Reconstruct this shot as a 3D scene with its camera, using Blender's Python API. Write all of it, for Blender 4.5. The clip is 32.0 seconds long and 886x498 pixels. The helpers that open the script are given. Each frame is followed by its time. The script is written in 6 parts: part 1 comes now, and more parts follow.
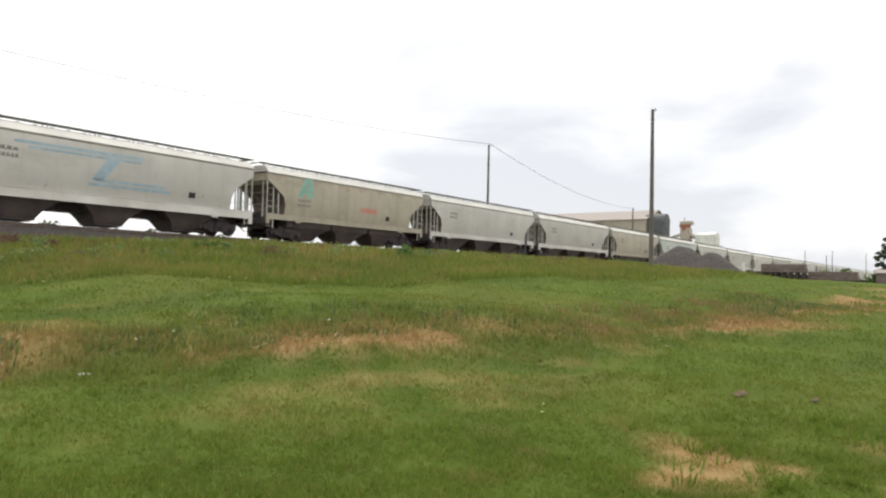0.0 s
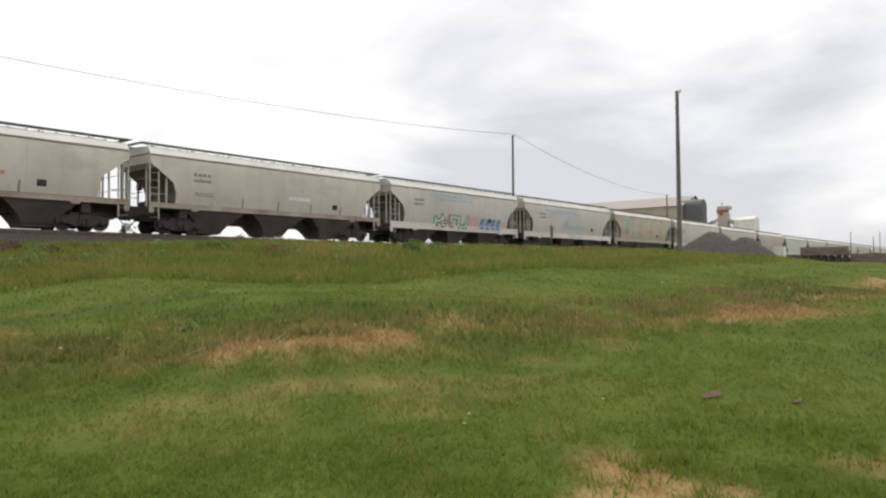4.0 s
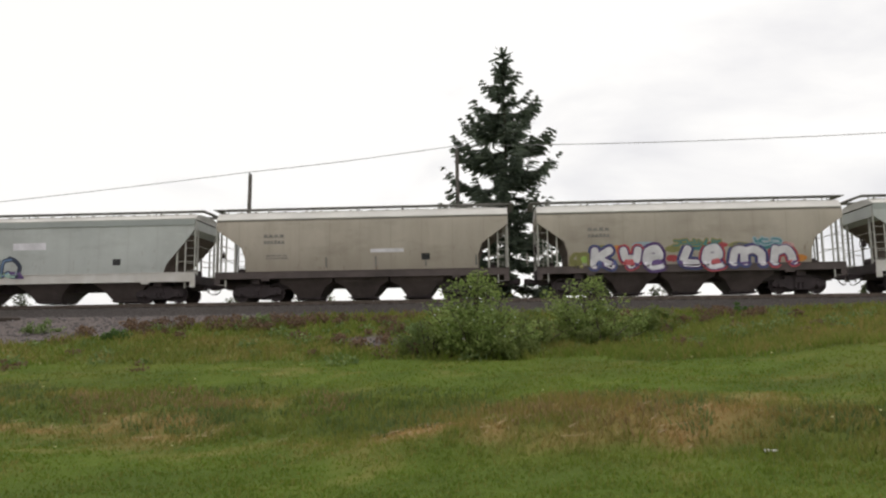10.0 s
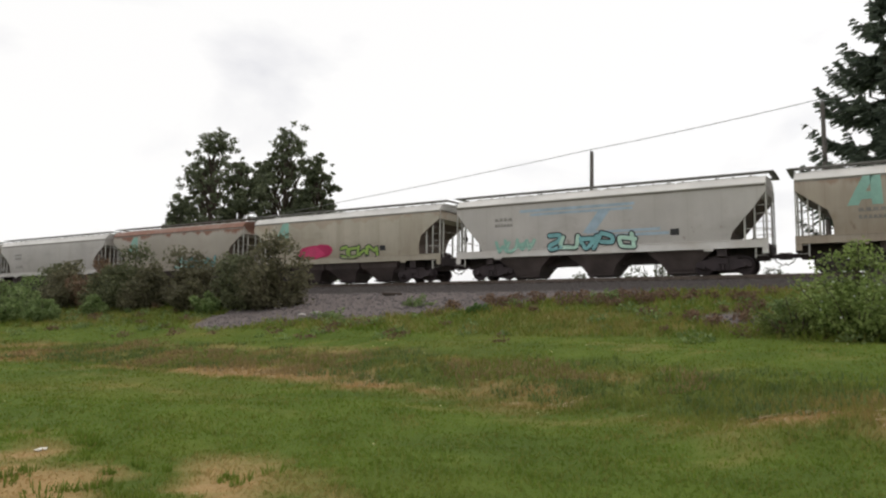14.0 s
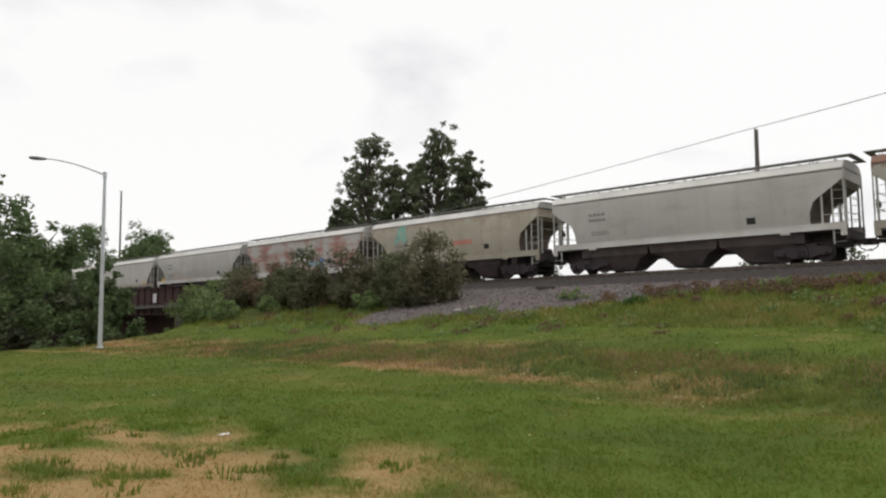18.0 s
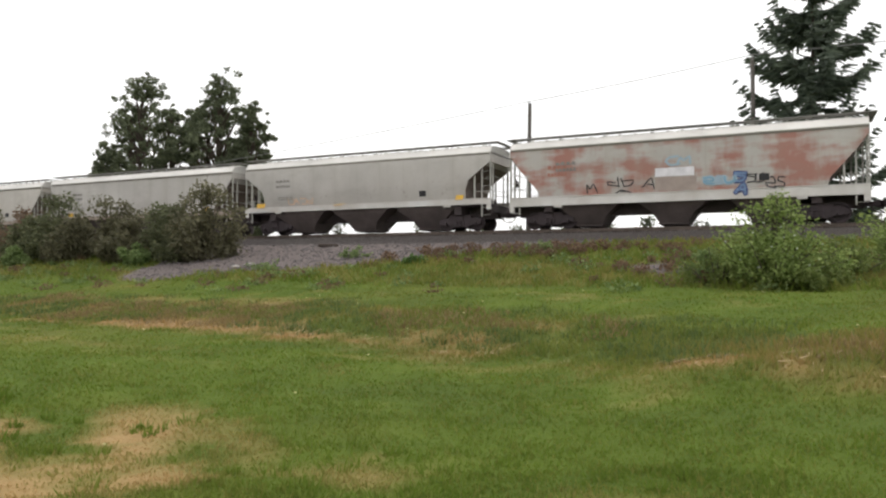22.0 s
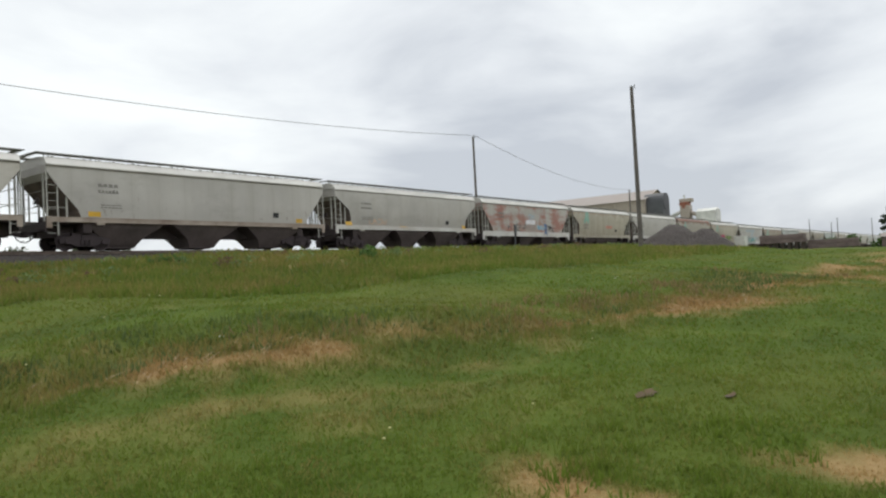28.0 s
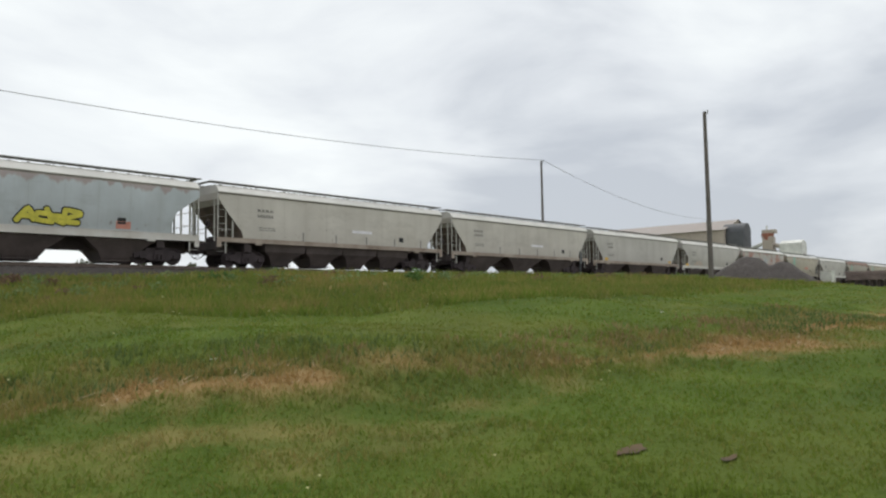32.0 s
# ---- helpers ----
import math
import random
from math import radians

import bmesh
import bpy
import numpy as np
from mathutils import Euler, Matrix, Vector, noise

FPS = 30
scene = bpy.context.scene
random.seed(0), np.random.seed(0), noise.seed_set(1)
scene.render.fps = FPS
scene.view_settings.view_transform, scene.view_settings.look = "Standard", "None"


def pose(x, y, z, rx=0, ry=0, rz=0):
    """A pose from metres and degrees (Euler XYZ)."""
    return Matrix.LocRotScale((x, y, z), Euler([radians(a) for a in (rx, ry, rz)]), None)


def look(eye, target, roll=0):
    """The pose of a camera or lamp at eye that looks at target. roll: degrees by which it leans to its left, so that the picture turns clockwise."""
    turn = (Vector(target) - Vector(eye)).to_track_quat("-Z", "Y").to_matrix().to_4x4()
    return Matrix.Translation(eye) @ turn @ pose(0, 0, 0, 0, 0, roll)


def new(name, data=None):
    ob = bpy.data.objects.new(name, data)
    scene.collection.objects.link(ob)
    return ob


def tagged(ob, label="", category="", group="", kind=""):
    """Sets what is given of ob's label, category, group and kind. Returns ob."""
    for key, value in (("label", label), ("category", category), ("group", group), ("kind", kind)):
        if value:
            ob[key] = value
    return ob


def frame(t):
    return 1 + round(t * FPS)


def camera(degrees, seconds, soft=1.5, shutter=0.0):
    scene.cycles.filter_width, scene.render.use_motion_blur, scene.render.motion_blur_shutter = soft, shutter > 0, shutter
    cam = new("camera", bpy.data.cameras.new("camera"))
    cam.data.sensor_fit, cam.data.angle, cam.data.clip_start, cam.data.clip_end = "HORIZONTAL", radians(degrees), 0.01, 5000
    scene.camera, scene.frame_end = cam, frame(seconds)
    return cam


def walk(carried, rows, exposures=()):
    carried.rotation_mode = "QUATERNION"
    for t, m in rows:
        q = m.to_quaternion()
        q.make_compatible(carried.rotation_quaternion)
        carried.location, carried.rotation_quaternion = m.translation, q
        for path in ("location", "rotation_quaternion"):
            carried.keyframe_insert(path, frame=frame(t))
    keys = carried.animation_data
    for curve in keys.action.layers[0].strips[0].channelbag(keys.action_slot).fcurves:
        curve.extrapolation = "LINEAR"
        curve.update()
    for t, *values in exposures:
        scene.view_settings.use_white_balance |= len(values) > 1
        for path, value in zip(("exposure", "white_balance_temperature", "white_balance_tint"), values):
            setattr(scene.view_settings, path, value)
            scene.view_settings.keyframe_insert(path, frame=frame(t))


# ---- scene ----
SECONDS = 32.0
LENS = 63.6


def view(x, y, z, heading, rise, lean):
    """The camera's pose from its eye, its heading clockwise from the track's normal, its tilt and its lean."""
    return pose(x, y, z, 90 + rise, 0, -heading) @ pose(0, 0, 0, 0, 0, lean)


cam = camera(LENS, SECONDS, soft=2.25)
walk(cam, [(t, view(*v)) for t, *v in (
    (0.0, -1.09, 0.36, -0.03, 53.21, 2.21, 1.28),
    (0.5, -0.83, 0.26, -0.06, 52.92, 3.14, 0.01),
    (1.0, -0.58, 0.17, -0.04, 52.93, 2.94, -1.96),
    (1.5, -0.35, 0.17, -0.02, 52.86, 2.78, -0.10),
    (2.0, -0.33, 0.02, -0.01, 52.87, 2.35, 0.83),
    (2.5, -0.05, 0.01, -0.03, 52.67, 0.84, 2.76),
    (4.5, 0.30, -0.01, -0.03, 49.15, 1.96, -1.64),
    (5.0, 0.27, 0.04, -0.02, 47.36, 1.97, -1.19),
    (5.5, 0.23, 0.07, -0.02, 43.00, 1.87, 0.32),
    (6.0, 0.21, 0.07, -0.01, 32.09, 2.05, 1.45),
    (6.5, 0.16, -0.00, -0.01, 22.87, 2.94, 1.14),
    (7.0, 0.15, 0.07, -0.02, 14.60, 4.79, 0.50),
    (7.5, 0.10, 0.05, -0.00, 9.83, 5.96, 1.51),
    (8.0, 0.09, 0.03, 0.01, 5.72, 6.65, 0.80),
    (8.5, 0.05, 0.03, 0.02, 1.97, 6.95, 0.58),
    (9.0, 0.00, 0.00, 0.02, -2.26, 6.83, 1.02),
    (9.5, -0.03, 0.02, 0.03, -3.59, 7.29, -0.97),
    (10.0, -0.03, 0.06, 0.04, -3.98, 7.22, -0.63),
    (10.5, -0.06, 0.08, 0.04, -7.12, 6.82, -0.35),
    (11.0, -0.09, 0.09, 0.03, -10.98, 6.42, -0.49),
    (11.5, -0.12, 0.14, -0.00, -14.53, 6.36, -0.10),
    (12.0, -0.15, 0.12, 0.00, -18.36, 6.17, -0.01),
    (12.5, -0.18, 0.10, 0.01, -21.96, 5.80, 0.25),
    (13.0, -0.18, 0.04, 0.02, -25.31, 5.63, 0.34),
    (13.5, -0.20, -0.05, 0.04, -28.30, 5.47, 0.80),
    (14.0, -0.21, -0.01, 0.04, -30.97, 5.34, 0.38),
    (14.5, -0.21, 0.01, 0.04, -31.45, 5.33, 0.66),
    (16.5, -0.19, 0.16, -0.01, -30.49, 5.17, -1.95),
    (17.0, -0.21, 0.13, -0.02, -35.54, 4.90, -2.62),
    (17.5, -0.23, 0.07, -0.02, -39.96, 5.06, -1.71),
    (18.0, -0.20, 0.07, -0.02, -43.25, 5.01, -0.69),
    (18.5, -0.22, 0.05, -0.03, -44.71, 4.45, -1.36),
    (19.0, -0.20, 0.06, -0.03, -44.66, 4.03, -1.10),
    (19.5, -0.18, 0.06, -0.02, -43.04, 3.39, -0.48),
    (20.0, -0.12, 0.09, -0.02, -39.69, 2.88, 0.46),
    (20.5, -0.14, 0.15, -0.02, -35.24, 2.65, 0.40),
    (21.0, -0.11, 0.19, -0.03, -31.35, 2.58, 0.13),
    (21.5, -0.05, 0.18, -0.02, -28.83, 1.90, 0.85),
    (22.0, -0.04, 0.16, -0.01, -26.27, 1.56, 0.23),
    (22.5, -0.01, 0.13, 0.02, -15.92, 2.42, 0.43),
    (23.0, 0.07, 0.08, 0.04, 0.23, 3.95, 0.86),
    (23.5, 0.09, 0.13, 0.03, 8.76, 4.43, 0.78),
    (24.0, 0.13, 0.15, 0.02, 18.88, 4.12, 1.26),
    (24.5, 0.20, 0.19, 0.00, 26.32, 3.97, 0.96),
    (25.0, 0.29, 0.13, -0.00, 33.21, 3.34, -1.42),
    (25.5, 0.44, 0.13, 0.02, 37.19, 2.95, -2.19),
    (26.0, 0.56, 0.15, 0.00, 41.72, 2.43, -3.08),
    (26.5, 0.62, 0.14, -0.00, 47.84, 3.40, -2.20),
    (28.5, 0.85, -0.31, -0.01, 53.48, 1.81, -2.43),
    (29.0, 0.96, -0.33, 0.00, 54.32, 2.03, -1.45),
    (29.5, 1.13, -0.39, -0.01, 51.05, 3.08, -2.15),
    (30.0, 1.30, -0.43, 0.01, 47.90, 3.33, 0.16),
    (30.5, 1.46, -0.39, 0.01, 47.32, 3.98, 0.72),
    (31.0, 1.58, -0.40, 0.01, 48.16, 3.64, 1.42),
    (31.5, 1.73, -0.51, 0.01, 48.47, 3.61, 1.72),
    (32.0, 1.90, -0.57, 0.02, 46.72, 4.02, -0.95),
)], exposures=((0.0, 0.5, 6850, 10), (1.0, 0.18, 6850, 10), (2.0, 0.18, 6850, 10), (5.0, 0.28, 6850, 12), (7.0, 0.26, 6850, 12), (9.0, 0.04, 6850, 12), (11.5, 0.04, 6850, 12), (14.0, 0.03, 6750, 12), (18.0, 0.0, 6750, 12), (20.0, 0.0, 6750, 12),
                  (21.0, 0.18, 6800, 12), (22.0, 0.42, 6750, 12), (23.0, 0.46, 6650, 10), (24.0, 0.36, 6550, 8), (26.0, 0.28, 6500, 8), (29.0, -0.02, 6500, 8), (32.0, 0.0, 6500, 8)))

# ---- light ----
SUN_TURN, SUN_RISE = radians(35), radians(52)
world = bpy.data.worlds.new("overcast_sky")
scene.world = world
world.use_nodes = True


def nodes_of(tree):
    """Shortcuts for adding and linking nodes in one tree."""
    def add(kind, **settings):
        n = tree.nodes.new(kind)
        for k, v in settings.items():
            if k == "blend_type":
                n.blend_type = v
            elif k == "operation":
                n.operation = v
            elif k == "data_type":
                n.data_type = v
            elif k == "attribute_name":
                n.attribute_name = v
        return n

    def join(a, out, b, inp):
        tree.links.new(a.outputs[out], b.inputs[inp])
    return add, join


def build_sky():
    tree = world.node_tree
    tree.nodes.clear()
    add, join = nodes_of(tree)
    sky = add("ShaderNodeTexSky")
    sky.sky_type, sky.sun_disc, sky.sun_elevation, sky.sun_rotation = "NISHITA", False, SUN_RISE, SUN_TURN
    dim = add("ShaderNodeMix", data_type="RGBA", blend_type="MULTIPLY")
    dim.inputs["Factor"].default_value = 1
    dim.inputs["B"].default_value = (0.1, 0.1, 0.1, 1)
    join(sky, "Color", dim, "A")
    co = add("ShaderNodeTexCoord")
    stretch = add("ShaderNodeMapping")
    stretch.inputs["Scale"].default_value = (1.0, 1.0, 2.6)
    stretch.inputs["Location"].default_value = (0.35, 0.1, 0.0)
    join(co, "Generated", stretch, "Vector")
    big = add("ShaderNodeTexNoise")
    big.inputs["Scale"].default_value, big.inputs["Detail"].default_value = 2.3, 7
    big.inputs["Roughness"].default_value = 0.5
    big.inputs["Distortion"].default_value = 0.35
    join(stretch, "Vector", big, "Vector")
    # thicker, greyer cloud towards the east end of the line
    side = add("ShaderNodeVectorMath", operation="DOT_PRODUCT")
    side.inputs[1].default_value = (0.92, 0.35, -0.55)
    join(co, "Generated", side, 0)
    lean = add("ShaderNodeMapRange")
    lean.inputs["From Min"].default_value, lean.inputs["From Max"].default_value = 0.3, 0.95
    lean.inputs["To Min"].default_value, lean.inputs["To Max"].default_value = 0.17, -0.02
    join(side, "Value", lean, "Value")
    plus = add("ShaderNodeMath", operation="ADD")
    join(big, "Fac", plus, 0)
    join(lean, "Result", plus, 1)
    low = add("ShaderNodeMapRange")
    low.inputs["From Min"].default_value, low.inputs["From Max"].default_value = 0.78, 0.97
    low.inputs["To Min"].default_value, low.inputs["To Max"].default_value = 0.0, -0.2
    join(side, "Value", low, "Value")
    sum_ = add("ShaderNodeMath", operation="ADD")
    join(plus, "Value", sum_, 0)
    join(low, "Result", sum_, 1)
    ramp = add("ShaderNodeValToRGB")
    el = ramp.color_ramp.elements
    el[0].position, el[0].color = 0.34, (0.575, 0.605, 0.665, 1)
    el[1].position, el[1].color = 0.64, (1.0, 1.025, 1.035, 1)
    mid = el.new(0.5)
    mid.color = (0.83, 0.855, 0.895, 1)
    join(sum_, "Value", ramp, "Fac")
    mix = add("ShaderNodeMix", data_type="RGBA", blend_type="MIX")
    mix.inputs["Factor"].default_value = 0.94
    join(dim, "Result", mix, "A")
    join(ramp, "Color", mix, "B")
    back = add("ShaderNodeBackground")
    back.inputs["Strength"].default_value = 1.0
    out = add("ShaderNodeOutputWorld")
    # Mix node: colour sockets sit behind the float and vector ones
    tree.links.new(dim.outputs[2], mix.inputs[6])
    tree.links.new(ramp.outputs["Color"], mix.inputs[7])
    tree.links.new(sky.outputs["Color"], dim.inputs[6])
    dim.inputs[7].default_value = (0.1, 0.1, 0.1, 1)
    tree.links.new(mix.outputs[2], back.inputs["Color"])
    join(back, "Background", out, "Surface")


build_sky()
sun = new("sun", bpy.data.lights.new("sun", "SUN"))
sun.data.energy, sun.data.angle, sun.data.color = 0.9, radians(25), (1.0, 0.96, 0.9)
sun.matrix_world = look((60 * math.sin(SUN_TURN), 60 * math.cos(SUN_TURN) * 1.0, 80), (0, 20, 0))

# ---- materials ----


def material(name):
    m = bpy.data.materials.new(name)
    m.use_nodes = True
    tree = m.node_tree
    bsdf = tree.nodes["Principled BSDF"]
    add, join = nodes_of(tree)
    return m, tree, bsdf, add, join


def blend(tree, add, a, b, factor, kind="MIX"):
    """A colour mix of two colours or sockets."""
    n = add("ShaderNodeMix", data_type="RGBA", blend_type=kind)
    for socket, value in ((n.inputs[6], a), (n.inputs[7], b), (n.inputs[0], factor)):
        if isinstance(value, (tuple, list)):
            socket.default_value = (*value[:3], 1)
        elif isinstance(value, (int, float)):
            socket.default_value = value
        else:
            tree.links.new(value, socket)
    return n.outputs[2]


def span(tree, add, value, lo, hi, to_lo=0.0, to_hi=1.0):
    n = add("ShaderNodeMapRange")
    n.inputs["From Min"].default_value, n.inputs["From Max"].default_value = lo, hi
    n.inputs["To Min"].default_value, n.inputs["To Max"].default_value = to_lo, to_hi
    tree.links.new(value, n.inputs["Value"])
    return n.outputs["Result"]


def grain(tree, add, vector, scale, detail=4, rough=0.55, w=None):
    n = add("ShaderNodeTexNoise")
    n.noise_dimensions = "4D" if w is not None else "3D"
    n.inputs["Scale"].default_value, n.inputs["Detail"].default_value = scale, detail
    n.inputs["Roughness"].default_value = rough
    if vector is not None:
        tree.links.new(vector, n.inputs["Vector"])
    if w is not None:
        tree.links.new(w, n.inputs["W"])
    return n.outputs["Fac"]


def stretched(tree, add, vector, scale):
    n = add("ShaderNodeMapping")
    n.inputs["Scale"].default_value = scale
    tree.links.new(vector, n.inputs["Vector"])
    return n.outputs["Vector"]


def bumped(tree, add, bsdf, height, strength, distance):
    n = add("ShaderNodeBump")
    n.inputs["Strength"].default_value, n.inputs["Distance"].default_value = strength, distance
    tree.links.new(height, n.inputs["Height"])
    tree.links.new(n.outputs["Normal"], bsdf.inputs["Normal"])


def plain(name, color, rough=0.7, metal=0.0, coarse=1.5, fine=30.0, vary=0.25, bump=0.2, depth=0.01, second=None):
    """A surface with coarse stains and fine grain round one colour."""
    m, tree, bsdf, add, join = material(name)
    co = add("ShaderNodeTexCoord")
    info = add("ShaderNodeObjectInfo")
    w = span(tree, add, info.outputs["Random"], 0, 1, 0, 40)
    a = grain(tree, add, co.outputs["Object"], coarse, 5, 0.6, w)
    b = grain(tree, add, co.outputs["Object"], fine, 3, 0.6, w)
    dark = tuple(c * (1 - vary) for c in color)
    lite = tuple(min(1, c * (1 + vary)) for c in color)
    col = blend(tree, add, second or dark, lite, span(tree, add, a, 0.32, 0.68))
    col = blend(tree, add, col, dark, span(tree, add, b, 0.5, 0.85, 0, 0.5))
    tree.links.new(col, bsdf.inputs["Base Color"])
    bsdf.inputs["Metallic"].default_value = metal
    tree.links.new(span(tree, add, a, 0.3, 0.7, max(0, rough - 0.1), min(1, rough + 0.1)), bsdf.inputs["Roughness"])
    bumped(tree, add, bsdf, b, bump, depth)
    return m


def car_paint(name, color, grime, amount, rust=0.0, rust_color=(0.19, 0.06, 0.03), patchy=False):
    """Freight car paint: weathered coat, dirt washed down in streaks, rust that runs from the top."""
    m, tree, bsdf, add, join = material(name)
    co = add("ShaderNodeTexCoord")
    info = add("ShaderNodeObjectInfo")
    w = span(tree, add, info.outputs["Random"], 0, 1, 0, 60)
    obj = co.outputs["Object"]
    streak = grain(tree, add, stretched(tree, add, obj, (1.1, 0.6, 0.14)), 1.3, 5, 0.6, w)
    fine = grain(tree, add, stretched(tree, add, obj, (3.0, 2.0, 0.5)), 2.2, 4, 0.6, w)
    cloud = grain(tree, add, obj, 0.45, 4, 0.55, w)
    col = blend(tree, add, tuple(c * 0.9 for c in color), tuple(min(1, c * 1.08) for c in color), span(tree, add, cloud, 0.35, 0.65))
    col = blend(tree, add, col, grime, span(tree, add, streak, 0.42, 0.78, 0, amount))
    col = blend(tree, add, col, grime, span(tree, add, fine, 0.55, 0.8, 0, amount * 0.6))
    # dust thrown up from the track settles on the lower side
    xyz = add("ShaderNodeSeparateXYZ")
    tree.links.new(obj, xyz.inputs[0])
    low = span(tree, add, xyz.outputs["Z"], 2.6, 1.0, 0, 0.35)
    mask = add("ShaderNodeMath", operation="MULTIPLY")
    tree.links.new(low, mask.inputs[0])
    tree.links.new(span(tree, add, cloud, 0.3, 0.6), mask.inputs[1])
    col = blend(tree, add, col, tuple(c * 0.62 for c in grime), mask.outputs[0])
    if rust:
        spread = grain(tree, add, stretched(tree, add, obj, (1.3, 1.0, 0.4 if patchy else 0.3)), 0.55 if patchy else 1.1, 5, 0.6, w)
        if patchy:
            block = grain(tree, add, stretched(tree, add, obj, (0.5, 0.4, 1.9)), 0.7, 4, 0.6, w)
            both = add("ShaderNodeMath", operation="ADD")
            tree.links.new(spread, both.inputs[0])
            tree.links.new(block, both.inputs[1])
            fac = span(tree, add, both.outputs[0], 0.92, 1.12, 0, rust)
        else:
            high = span(tree, add, xyz.outputs["Z"], 3.2, 4.05, -0.2, 0.27)
            both = add("ShaderNodeMath", operation="ADD")
            tree.links.new(spread, both.inputs[0])
            tree.links.new(high, both.inputs[1])
            fac = span(tree, add, both.outputs[0], 0.55, 0.63, 0, rust)
        col = blend(tree, add, col, rust_color, fac)
    # rust specks and scrapes low on the side
    speck = grain(tree, add, stretched(tree, add, obj, (1.0, 1.0, 0.55)), 4.5, 4, 0.65, w)
    spot = add("ShaderNodeMath", operation="MULTIPLY")
    tree.links.new(span(tree, add, speck, 0.6, 0.72, 0, 0.75), spot.inputs[0])
    tree.links.new(span(tree, add, xyz.outputs["Z"], 3.0, 1.5, 0.12, 1.0), spot.inputs[1])
    col = blend(tree, add, col, (0.17, 0.10, 0.075), spot.outputs[0])
    smear = grain(tree, add, stretched(tree, add, obj, (0.5, 1.0, 1.3)), 0.8, 5, 0.65, w)
    col = blend(tree, add, col, tuple(c * 0.8 for c in grime), span(tree, add, smear, 0.52, 0.7, 0, 0.4))
    # welded seams between the side sheets, a little darker, and run-down dirt below them
    cell = add("ShaderNodeMath", operation="PINGPONG")
    cell.inputs[1].default_value = 0.74
    tree.links.new(xyz.outputs["X"], cell.inputs[0])
    col = blend(tree, add, col, tuple(c * 0.7 for c in grime), span(tree, add, cell.outputs[0], 0.0, 0.03, 0.2, 0.0))
    col = blend(tree, add, col, grime, span(tree, add, cell.outputs[0], 0.0, 0.30, 0.14, 0.0))
    tree.links.new(col, bsdf.inputs["Base Color"])
    bsdf.inputs["Roughness"].default_value = 0.55
    bsdf.inputs["Specular IOR Level"].default_value = 0.35
    bumped(tree, add, bsdf, cloud, 0.25, 0.03)
    return m


def leafy(name, dark, light):
    """Foliage: colour varies from leaf to leaf and in larger clumps; leaves let some light through."""
    m, tree, bsdf, add, join = material(name)
    geo = add("ShaderNodeNewGeometry")
    clump = grain(tree, add, geo.outputs["Position"], 0.5, 3)
    col = blend(tree, add, dark, light, geo.outputs["Random Per Island"])
    col = blend(tree, add, col, dark, span(tree, add, clump, 0.4, 0.7, 0, 0.4))
    drift = grain(tree, add, geo.outputs["Position"], 0.13, 3)
    col = blend(tree, add, col, dark, span(tree, add, drift, 0.42, 0.62, 0, 0.35))
    tree.links.new(col, bsdf.inputs["Base Color"])
    bsdf.inputs["Roughness"].default_value = 0.65
    bsdf.inputs["Specular IOR Level"].default_value = 0.25
    see = add("ShaderNodeBsdfTranslucent")
    tree.links.new(col, see.inputs["Color"])
    mix = add("ShaderNodeMixShader")
    mix.inputs[0].default_value = 0.42
    out = tree.nodes["Material Output"]
    join(bsdf, "BSDF", mix, 1)
    join(see, "BSDF", mix, 2)
    join(mix, "Shader", out, "Surface")
    return m


def grass_tone(tree, add, geo, own):
    """Lawn colour from drifts and swathes, bleached where the mesh says dry, browner where it says rough; own: the share that varies from blade to blade."""
    pos = geo.outputs["Position"]
    big, mid, swath = grain(tree, add, pos, 0.17, 3), grain(tree, add, pos, 0.8, 4, 0.6), grain(tree, add, stretched(tree, add, pos, (0.35, 1.0, 1.0)), 0.45, 4, 0.6)
    total = add("ShaderNodeMath", operation="ADD")
    tree.links.new(span(tree, add, mid, 0.3, 0.7, 0, 1 - own), total.inputs[0])
    tree.links.new(span(tree, add, geo.outputs["Random Per Island"], 0, 1, 0, own), total.inputs[1])
    col = blend(tree, add, (0.108, 0.166, 0.024), (0.160, 0.232, 0.036), total.outputs[0])
    col = blend(tree, add, col, (0.225, 0.225, 0.052), span(tree, add, big, 0.46, 0.68, 0, 0.5))
    col = blend(tree, add, col, (0.082, 0.130, 0.028), span(tree, add, swath, 0.5, 0.7, 0, 0.5))
    c = add("ShaderNodeAttribute", attribute_name="rough")
    weeds = blend(tree, add, (0.120, 0.150, 0.040), (0.205, 0.215, 0.064), span(tree, add, mid, 0.35, 0.65))
    col = blend(tree, add, col, weeds, span(tree, add, c.outputs["Fac"], 0, 1, 0, 0.75))
    straw = blend(tree, add, (0.46, 0.315, 0.145), (0.315, 0.195, 0.080), c.outputs["Fac"])
    return col, straw, c, mid


def sward(name):
    """Grass blades."""
    m, tree, bsdf, add, join = material(name)
    geo = add("ShaderNodeNewGeometry")
    col, straw, c, mid = grass_tone(tree, add, geo, 0.3)
    a = add("ShaderNodeAttribute", attribute_name="dry")
    col = blend(tree, add, col, straw, a.outputs["Fac"])
    tree.links.new(col, bsdf.inputs["Base Color"])
    bsdf.inputs["Roughness"].default_value = 0.65
    bsdf.inputs["Specular IOR Level"].default_value = 0.1
    see = add("ShaderNodeBsdfTranslucent")
    tree.links.new(col, see.inputs["Color"])
    mix = add("ShaderNodeMixShader")
    mix.inputs[0].default_value = 0.5
    join(bsdf, "BSDF", mix, 1)
    join(see, "BSDF", mix, 2)
    join(mix, "Shader", tree.nodes["Material Output"], "Surface")
    return m


